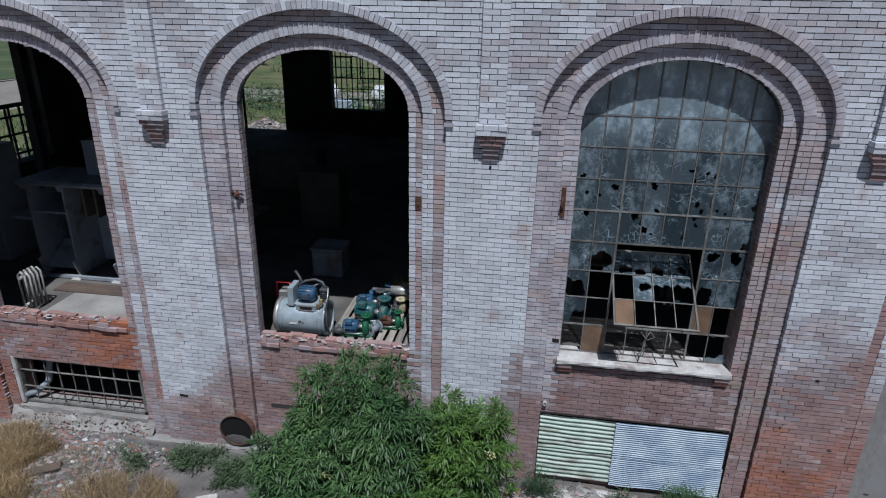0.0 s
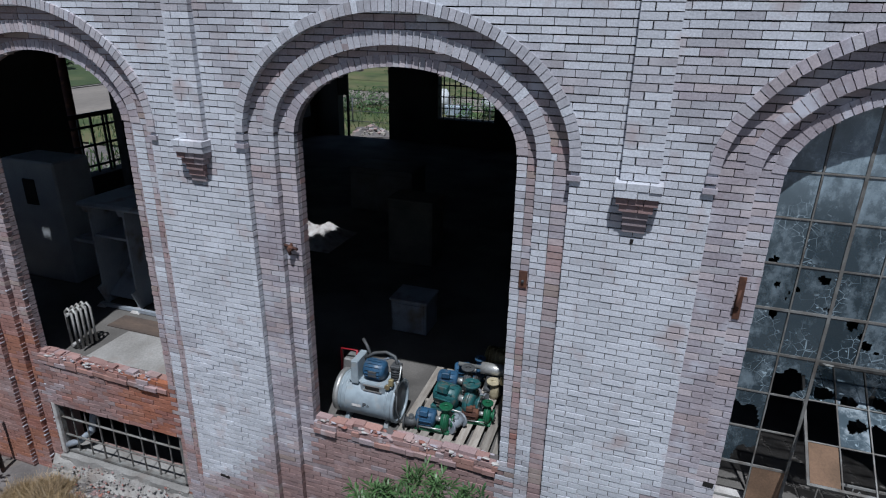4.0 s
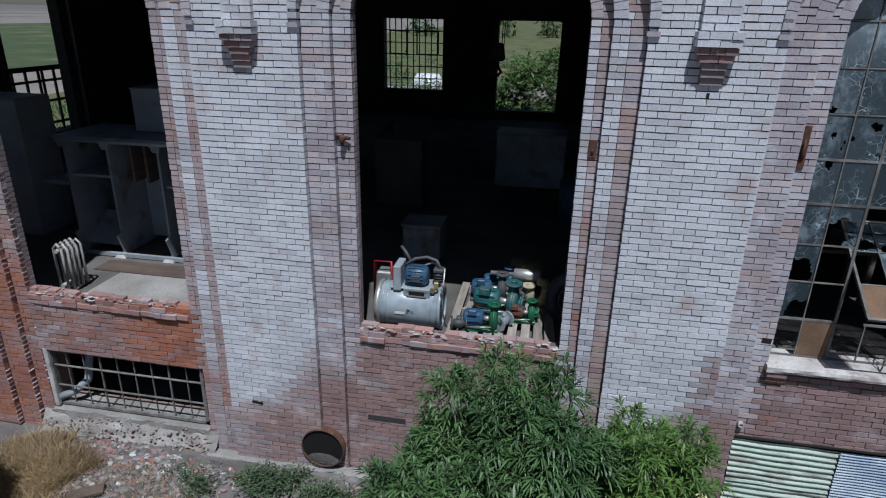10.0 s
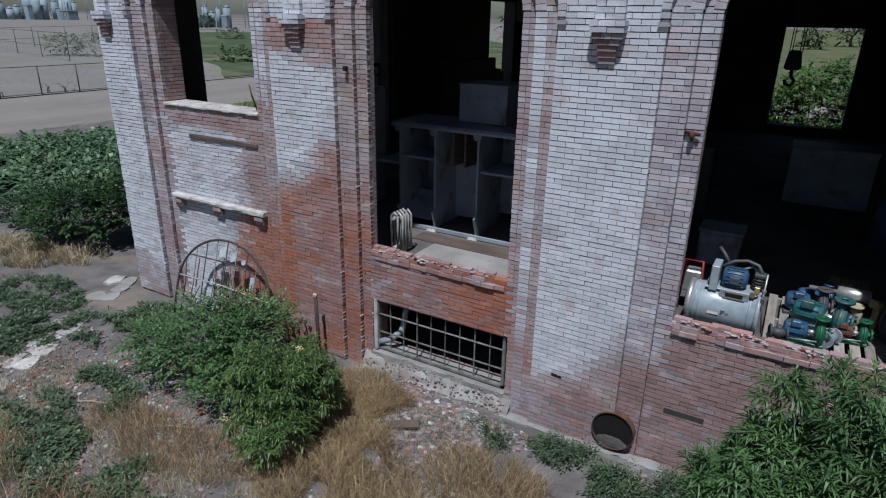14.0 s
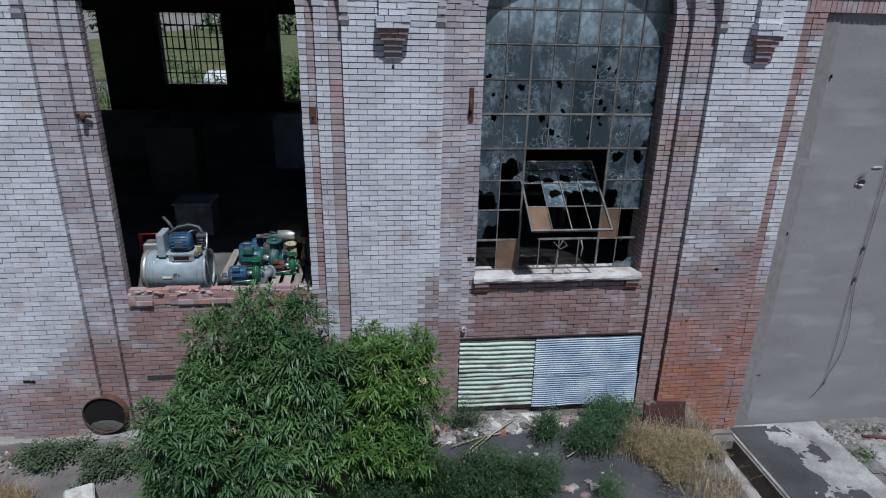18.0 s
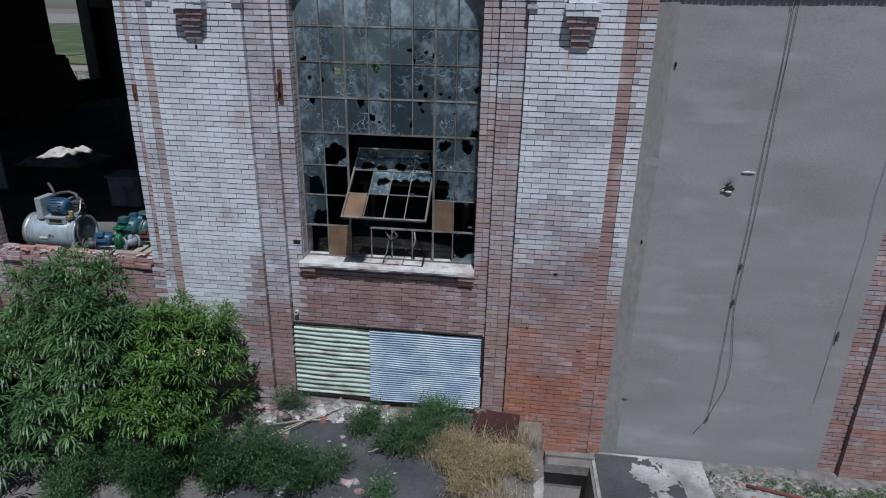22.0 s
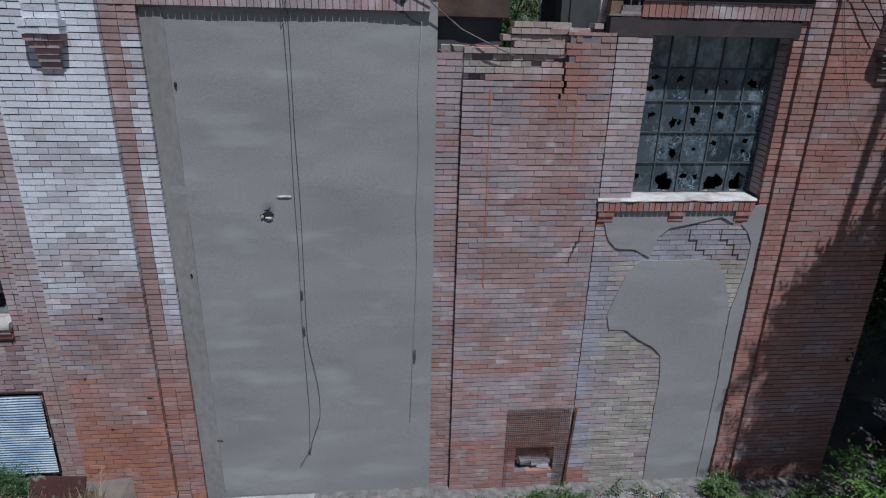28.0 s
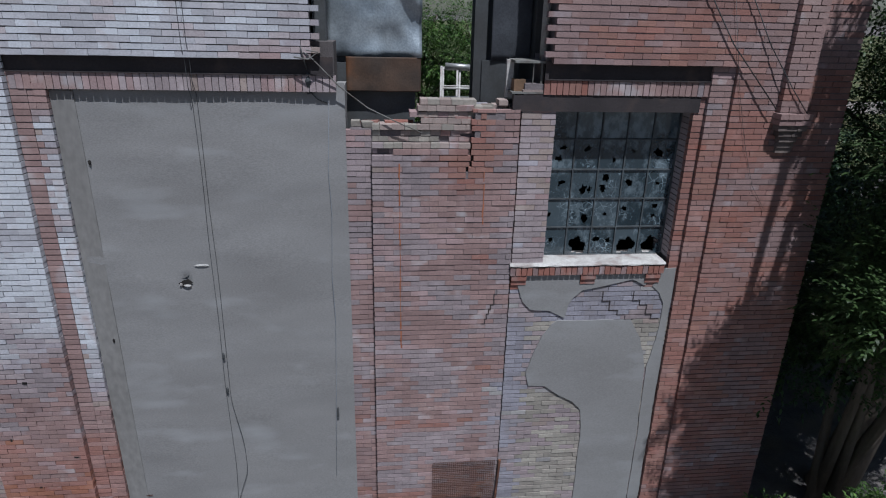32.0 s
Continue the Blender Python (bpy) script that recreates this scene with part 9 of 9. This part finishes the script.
for i in range(31):
    for j in range(13):
        f, g = i / 30, j / 12
        x = -50 - 110 * f
        y = 33.5 + 76 * f + 2.0 * noise.noise(Vector((x * 0.08, 1.7, g))) * (g < 0.01) + (75 + 60 * f) * g
        mb.v.append((x, y, 0.004 * max(0, max(y - 30, -x - 40)) + 0.09))
for i in range(30):
    for j in range(12):
        a = i * 13 + j
        mb.face((a, a + 1, a + 14, a + 13), 0, True)
solid("meadow", mb, MEADOW_G, "bright green meadow beyond a dirt track", "meadow", "", "structure")
land("meadow", -35.5, 160, 19.5, 38.7, 0.08, MEADOW, "rough green grass behind the building", "meadow")
land("road_back", -35.5, 160, 39, 46.2, 0.1, DIRT, "pale dirt track behind the building", "road")
land("meadow", -49, 300, 54.2, 600, 0.09, MEADOW, "wide green hillside meadow", "meadow")
land("meadow", -35.5, 300, 46.5, 54, 0.085, MEADOW, "wide green hillside meadow", "meadow")


def chain_fence(x0, y0, x1, y1, step, h, label):
    n = max(1, int(math.hypot(x1 - x0, y1 - y0) / step))
    f = thing("chain_fence", (x0, y0, 0), label, "fence")
    for k in range(n + 1):
        x, y = x0 + (x1 - x0) * k / n, y0 + (y1 - y0) * k / n
        part("post", MB().tube([(x, y, -0.1), (x, y, h + 0.1)], 0.045, 6), STEEL, f)
    for z in ((0.15, h * 0.5, h) if h > 3 or h < 1.7 else (0.12, h)):
        part("rail", MB().tube([(x0, y0, z + 0.05), (x1, y1, z + 0.05)], 0.025, 5), STEEL, f)
    mb = MB()
    L = math.hypot(x1 - x0, y1 - y0)
    for k in range(int(L / 1.0)):
        u = k * 1.0 / L
        for s in (1, -1):
            a, b = (u, min(1, u + h / L)) if s > 0 else (min(1, u + h / L), u)
            mb.tube([(x0 + (x1 - x0) * a, y0 + (y1 - y0) * a, 0.1), (x0 + (x1 - x0) * b, y0 + (y1 - y0) * b, h)], 0.002, 3, caps=False)
    tagged(part("wire_mesh", mb, STEEL, f), kind="stuff")
    return f


chain_fence(-49.3, -10.4, -49.3, 30.0, 2.69, 1.95, "long steel chain-link fence along a dirt lot")
chain_fence(-103, 39, -78, 35, 8.3, 3.2, "side run of chain-link fence")
chain_fence(-103, 39, -128, 78, 8.3, 3.2, "side run of chain-link fence, further off")
chain_fence(-34, 31, 6, 31, 3.0, 1.6, "chain-link fence behind the building")
TANKM = mat("white_tank_paint", (0.70, 0.72, 0.74), (0.58, 0.60, 0.62), rough=0.4, rnd=0)
for x, y, L, r in ((-15.0, 37, 1.5, 0.85), (-10.4, 37, 1.5, 0.85)):
    tk = thing("white_tank", (x, y, 0.1), "white fuel tank on legs behind the fence", "tank")
    part("shell", MB().tube([(x - L / 2 - 0.3, y, 1.0), (x - L / 2, y, 1.0), (x + L / 2, y, 1.0), (x + L / 2 + 0.3, y, 1.0)], [r * 0.45, r, r, r * 0.45], 20), TANKM, tk)
    for s in (-0.8, 0.8):
        part("leg", MB().box(x + s * 0.6 - 0.08, x + s * 0.6 + 0.08, y - 0.4, y + 0.4, 0.05, 0.4), STEEL, tk)
rb = random.Random(81)
mb = MB()
for k in range(620):
    a, r = rb.uniform(0, 6.28), rb.random() ** 0.7
    s = 0.05 + 0.16 * rb.random() ** 2
    x, y = -14.4 + 1.9 * r * math.cos(a), 25.0 + 1.2 * r * math.sin(a)
    z = 0.12 + 1.0 * (1 - r) ** 0.8 * (1 + 0.4 * noise.noise(Vector((x * 1.5, y * 1.5, 3))))
    if rb.random() < 0.4:
        mb.obox((x, y, z), (s * 2, s, s * 0.5), Euler((rb.uniform(-0.7, 0.7), rb.uniform(-0.7, 0.7), rb.uniform(0, 3))).to_matrix(), rb.choice((0, 1, 2, 3)), 0.9)
    else:
        mb.blob((x, y, z), (s, s, s * 0.6), rb.choice((0, 1, 2, 3, 3)), 6, 0.35, k)
solid("rubble_heap", mb, [CONCRETE, B_PINK, B_BUFF, SOIL], "brown heap of broken rubble outside a rear window", "rubble", "", "stuff")
solid("heap_core", MB().blob((-14.4, 25.0, 0.1), (1.7, 1.05, 0.85), 0, 14, 0.2, 3), SOIL, "earth under the rubble heap", "earth", "", "structure")
bush("shrub", (-2.4, 23.5, 0.1), [(-2.2, 23.5, 2.2, 2.0, 1.6, 2.0), (-0.6, 23.0, 1.6, 1.5, 1.2, 1.5), (-3.4, 23.6, 1.2, 1.0, 1.0, 1.2)], 120, LEAF_B, "tall green shrub outside a rear window", "shrub", seed=91, ln=0.22, wd=0.1, stem=0.45, clump=4)
bush("shrub", (1.8, 23.5, 0.1), [(1.9, 23.5, 2.0, 1.8, 1.5, 1.9)], 120, LEAF_C, "green shrub behind the hall", "shrub", seed=92, ln=0.22, wd=0.1, stem=0.45, clump=4)


def tree(x, y, z0, h, r, m, label, seed, lean=(0, 0), lobes=7, per=60, ln=0.16, wd=0.08, stem=0.4, low=0.35, tr=0.22):
    rng = random.Random(seed)
    t = thing("tree", (x, y, z0), label, "tree")
    top = Vector((x + lean[0], y + lean[1], z0 + h * 0.75))
    base = Vector((x, y, z0 - 0.2))
    mid = base.lerp(top, 0.5) + Vector((rng.uniform(-0.2, 0.2), rng.uniform(-0.2, 0.2), 0))
    part("trunk", MB().tube([base, base.lerp(mid, 0.5), mid, top], [tr * 1.25, tr, tr * 0.75, tr * 0.25], 12), BARK, t)
    V, F = [], []
    for k in range(lobes):
        f = low + (1 - low) * (k + 0.5) / lobes
        a = k * 2.4 + rng.uniform(0, 1)
        rad = r * (1.1 - 0.55 * abs(f - 0.6)) * rng.uniform(0.35, 0.65)
        c = base.lerp(top, min(1, f)) + Vector((math.cos(a) * rad, math.sin(a) * rad, h * 0.22 * f))
        part("limb", MB().tube([base.lerp(top, min(0.95, f * 0.8)), base.lerp(top, min(1, f)).lerp(c, 0.5), c], [tr * 0.4, tr * 0.25, 0.02], 7), BARK, t)
        rr_ = r * rng.uniform(0.42, 0.62)
        for _ in range(int(per * rr_ * rr_)):
            u = Vector((rng.gauss(0, 1), rng.gauss(0, 1), rng.gauss(0, 1))).normalized()
            p = c + u * rr_ * (0.45 + 0.55 * rng.random()) * (1 + 0.35 * noise.noise(c + u * 2.5))
            if p.y > -0.15 and p.x < 14.5 and p.y < 9.3 and p.x > 5:
                continue
            if not may_shade(p):
                continue
            d = (u + Vector((rng.uniform(-0.5, 0.5), rng.uniform(-0.5, 0.5), rng.uniform(-0.2, 0.6)))).normalized()
            sprigs(V, F, rng, p, d, 7, stem * rng.uniform(0.6, 1.2), ln, wd, 0.6)
    mb = MB()
    mb.v, mb.f, mb.m, mb.s = V, F, [0] * len(F), [False] * len(F)
    tagged(part("crown", mb, m, t), kind="stuff")
    return t


tree(16.2, 0.6, -0.6, 9.0, 3.4, LEAF_S, "shade tree with a leaning trunk beside the wall", 101, lean=(0.6, -0.6), lobes=11, per=150, ln=0.08, wd=0.036, low=0.3, tr=0.28)
# lobes well ahead of the wall are unseen, placed to cast its shade
CORNER_TREE = bush("tree", (15.9, 0.4, -0.6), [(14.95, -1.3, 4.9, 1.0, 0.8, 1.2), (15.5, -1.8, 6.9, 1.3, 0.9, 1.4), (15.35, 0.3, 2.3, 0.8, 0.6, 1.5), (14.9, -0.75, 3.4, 0.6, 0.5, 0.9), (16.2, 0.3, 5.4, 1.4, 1.2, 1.8), (15.7, 0.9, 3.6, 0.95, 0.9, 1.2), (16.4, 1.6, 7.4, 1.5, 1.3, 1.6), (14.3, -1.9, 4.1, 0.75, 0.6, 1.2), (14.35, -1.9, 5.7, 0.75, 0.6, 1.3), (14.45, -0.55, 4.2, 0.4, 0.36, 0.55), (15.2, -0.9, 3.0, 0.7, 0.5, 1.0), (14.6, -1.9, 9.5, 0.6, 0.5, 0.9)], 640, LEAF_S, "dense dark shade tree hugging the building corner", "tree", seed=131, ln=0.075, wd=0.034, droop=0.6, stem=0.3, trunks=4, trunk_r=0.1, clump=7)
bush("shrub", (17.6, 4.5, -0.6), [(17.2, 4.0, 1.8, 1.9, 1.8, 2.6), (19.0, 2.0, 1.4, 1.6, 1.8, 2.2), (18.0, 7.5, 2.4, 2.2, 2.2, 3.0)], 150, LEAF_T, "dark thicket behind the shaded corner", "shrub", seed=132, ln=0.2, wd=0.1, stem=0.4, clump=4)
# unseen limbs set sunward of the wall to cast two shadow lines
for pts in ([(13.6, 2.5), (13.66, 2.97), (13.73, 4.2), (13.78, 4.96), (13.91, 5.4), (14.1, 6.3)], [(13.9, 2.5), (13.94, 2.97), (13.99, 3.86), (14.05, 4.55), (14.14, 5.4), (14.25, 6.3)]):
    part("limb", MB().tube([(a + 0.26 * 1.8, -1.8, b + 2.2 * 1.8) for a, b in pts], [0.05, 0.055, 0.06, 0.065, 0.075, 0.09], 8), BARK, CORNER_TREE)
for x, y, h, sd in ((10.5, 17.5, 7.6, 103), (12.9, 18.6, 8.0, 104), (11.7, 20.5, 6.4, 106), (9.0, 19.0, 7.4, 107)):
    tree(x, y, -0.5, h, 1.8, LEAF_B, "bright green tree standing behind the broken wall", sd, lobes=14, per=340, ln=0.12, wd=0.045, stem=0.3, low=0.08, tr=0.14)
tree(15.5, 17.0, -0.5, 10.0, 3.2, LEAF_C, "green tree standing behind the building", 105, lobes=9, per=45, ln=0.2, wd=0.09, low=0.15)
far = random.Random(111)
for k in range(26):
    x, y = -60 + 6.5 * k + far.uniform(-3, 3), 150 + far.uniform(-15, 40)
    h = far.uniform(5, 9)
    tree(x, y, 0.4, h, h * 0.55, LEAF_T, "distant dark green tree on the hillside", 200 + k, lobes=5, per=3.2, ln=0.9, wd=0.5, stem=1.3, low=0.1, tr=0.3)
for x, y, h, r in ((-66, 48.5, 1.6, 2.6), (-120, 96, 2.4, 3)):
    bush("shrub", (x, y, 0.2), [(x, y, h * 0.5, r, r, h * 0.6)], 14, LEAF_T, "round shrub on the far lot", "shrub", seed=int(-x), ln=0.5, wd=0.3, stem=0.7, clump=0.5, trunks=3)
brush_rng = random.Random(141)
for k in range(40):
    x, y = brush_rng.uniform(-30, 8), brush_rng.choice((brush_rng.uniform(33, 38.5), brush_rng.uniform(47, 70)))
    h, r = brush_rng.uniform(0.7, 2.4), brush_rng.uniform(0.8, 2.0)
    bush("shrub", (x, y, 0.1), [(x, y, h * 0.5, r, r, h * 0.55), (x + 0.8 * r, y + 0.3, h * 0.35, r * 0.7, r * 0.7, h * 0.4)], 16, brush_rng.choice((LEAF_T, LEAF_C, SAGE)), "low rough brush in the meadow", "shrub", 5, seed=150 + k, ln=0.3, wd=0.16, stem=0.4, clump=1.5, trunks=3)
bush("bush", (14.7, -1.3, -0.6), [(14.6, -1.35, 0.0, 0.8, 0.6, 0.62), (15.5, -1.3, 0.15, 0.8, 0.6, 0.7), (13.75, -1.4, -0.3, 0.5, 0.42, 0.4)], 420, LEAF_B, "bright green bush below the corner tree", seed=161, ln=0.12, wd=0.03, droop=0.7, clump=10)
for k in range(2):
    px_ = (-34.5, -37.5, -36, -40, -31, -43)[k]
    tree(px_, 66 + 2 * (k % 3), 0.3, 9 + k % 3, 1.6, LEAF_C, "slim pale-trunked tree beyond the track", 260 + k, lobes=6, per=7, ln=0.5, wd=0.25, stem=0.7, low=0.35, tr=0.14)
lf = thing("steel_stand", (11.4, 12.0, -0.5), "white tubular steel stand with a roller", "steel stand")
for x in (10.85, 11.35, 11.95):
    for y in (12.0, 12.6):
        part("leg", MB().tube([(x, y, -0.5), (x, y, 5.15)], 0.03, 8), SILLW, lf)
for z in (4.55, 5.1):
    for y in (12.0, 12.6):
        part("rail", MB().tube([(10.85, y, z), (11.95, y, z)], 0.03, 8), SILLW, lf)
part("roller", MB().tube([(10.9, 12.0, 5.2), (11.9, 12.0, 5.15)], 0.09, 12), ALU, lf)
part("deck", MB().box(10.85, 11.95, 12.0, 12.6, 4.2, 4.25), ALU, lf)
SILO = mat("galvanised_silo", (0.30, 0.36, 0.40), (0.22, 0.28, 0.32), rough=0.7, metal=0.0, rnd=0.1, scale=0.4)
sb = random.Random(121)


def far_z(x, y):
    return 0.004 * max(0, max(y - 30, -x - 40)) + 0.05


for cx, cy, dx, dy, n, masts in ((-365, 182, 18, 25, 20, 5), (-212, 160, 18, 17, 13, 5)):
    for k in range(n):
        u, w_ = sb.uniform(-1, 1), sb.uniform(-12, 12)
        x, y = cx + dx * u * -0.3 + w_, cy + dy * u
        z0 = far_z(x, y)
        g = 1.0 if cx < -300 else 0.7
        if k % 3 == 2:
            hh, ww_ = sb.uniform(3, 7) * g, sb.uniform(2, 5) * g
            bd_ = thing("plant_shed", (x, y, z0), "distant pale blue-grey metal shed", "shed", "far works")
            part("wall", MB().box(x - ww_, x + ww_, y - ww_ * 0.6, y + ww_ * 0.6, z0 - 0.3, z0 + hh), SILO, bd_)
            part("roof", MB().obox((x, y, z0 + hh + 0.2), (ww_ * 2.1, ww_ * 1.3, 0.35)), SILLW, bd_)
            continue
        h, r = sb.uniform(5, 12) * g, sb.uniform(1.3, 2.8) * g
        sl = thing("silo", (x, y, z0), "distant galvanised steel silo", "silo", "far works")
        part("shell", MB().tube([(x, y, z0 - 0.2), (x, y, z0 + h)], r, 14), SILO, sl)
        part("cone", MB().tube([(x, y, z0 + h), (x, y, z0 + h + r * 0.6)], [r * 1.03, 0.2], 14), SILO, sl)
    for k in range(masts):
        x, y = cx + 10 + sb.uniform(-5, 5), cy + dy * (2 * k / (masts - 1) - 1) + sb.uniform(-2, 2)
        z0 = far_z(x, y)
        mt_ = thing("lattice_mast", (x, y, z0), "distant grey steel lattice mast", "mast", "far works")
        for q in (-1, 1):
            part("leg", MB().tube([(x, y + q, z0 - 0.2), (x, y + q * 0.4, z0 + 14)], 0.13, 5), SILO, mt_)
        for z in (3, 6, 9, 12):
            part("brace", MB().tube([(x, y - 0.9, z0 + z - 1.5), (x, y + 0.9, z0 + z)], 0.1, 5), SILO, mt_)
tufts = random.Random(171)
for k in range(26):
    if k < 14:
        x, y = -81 + tufts.uniform(-5, 5), 21.5 + tufts.uniform(-4, 4)
    elif k < 20:
        x, y = -100 + tufts.uniform(-14, 14), 30 + tufts.uniform(-10, 6)
    else:
        x, y = -49.9 + tufts.uniform(-0.3, 0.3), (8.5, 9.6, 12.4, 14.2, 17.4, 18.6)[k - 20]
    h = tufts.uniform(0.35, 0.9)
    bush("shrub", (x, y, far_z(x, y)), [(x, y, far_z(x, y) + h * 0.45, h * 0.9, h * 0.9, h * 0.55)], 26, tufts.choice((SAGE, LEAF_T)), "small dusty shrub on the bare lot", "shrub", 5, seed=400 + k, ln=0.16, wd=0.07, stem=0.25, clump=2, trunks=3)
x, y = -88, 40
bush("shrub", (x, y, far_z(x, y)), [(x, y, 1.6, 2.6, 2.6, 1.6), (x + 3, y + 2, 1.5, 2.4, 2.4, 1.5)], 30, SAGE, "grey-green brush behind the fence run", "shrub", 6, seed=431, ln=0.3, wd=0.14, stem=0.45, clump=1.5, trunks=3)
x, y = -186, 144
bush("shrub", (x, y, far_z(x, y)), [(x, y, 3.0, 3.0, 3.2, 2.8)], 20, LEAF_T, "round dark shrub before the works", "shrub", 6, seed=432, ln=0.6, wd=0.3, stem=0.7, clump=0.8, trunks=3)

# ---- bricks of the setting ----
for w in (*FRONT.values(), *BAYW.values(), WE, WEF, WF):
    ob = w.build()
    if w in FRONT.values():
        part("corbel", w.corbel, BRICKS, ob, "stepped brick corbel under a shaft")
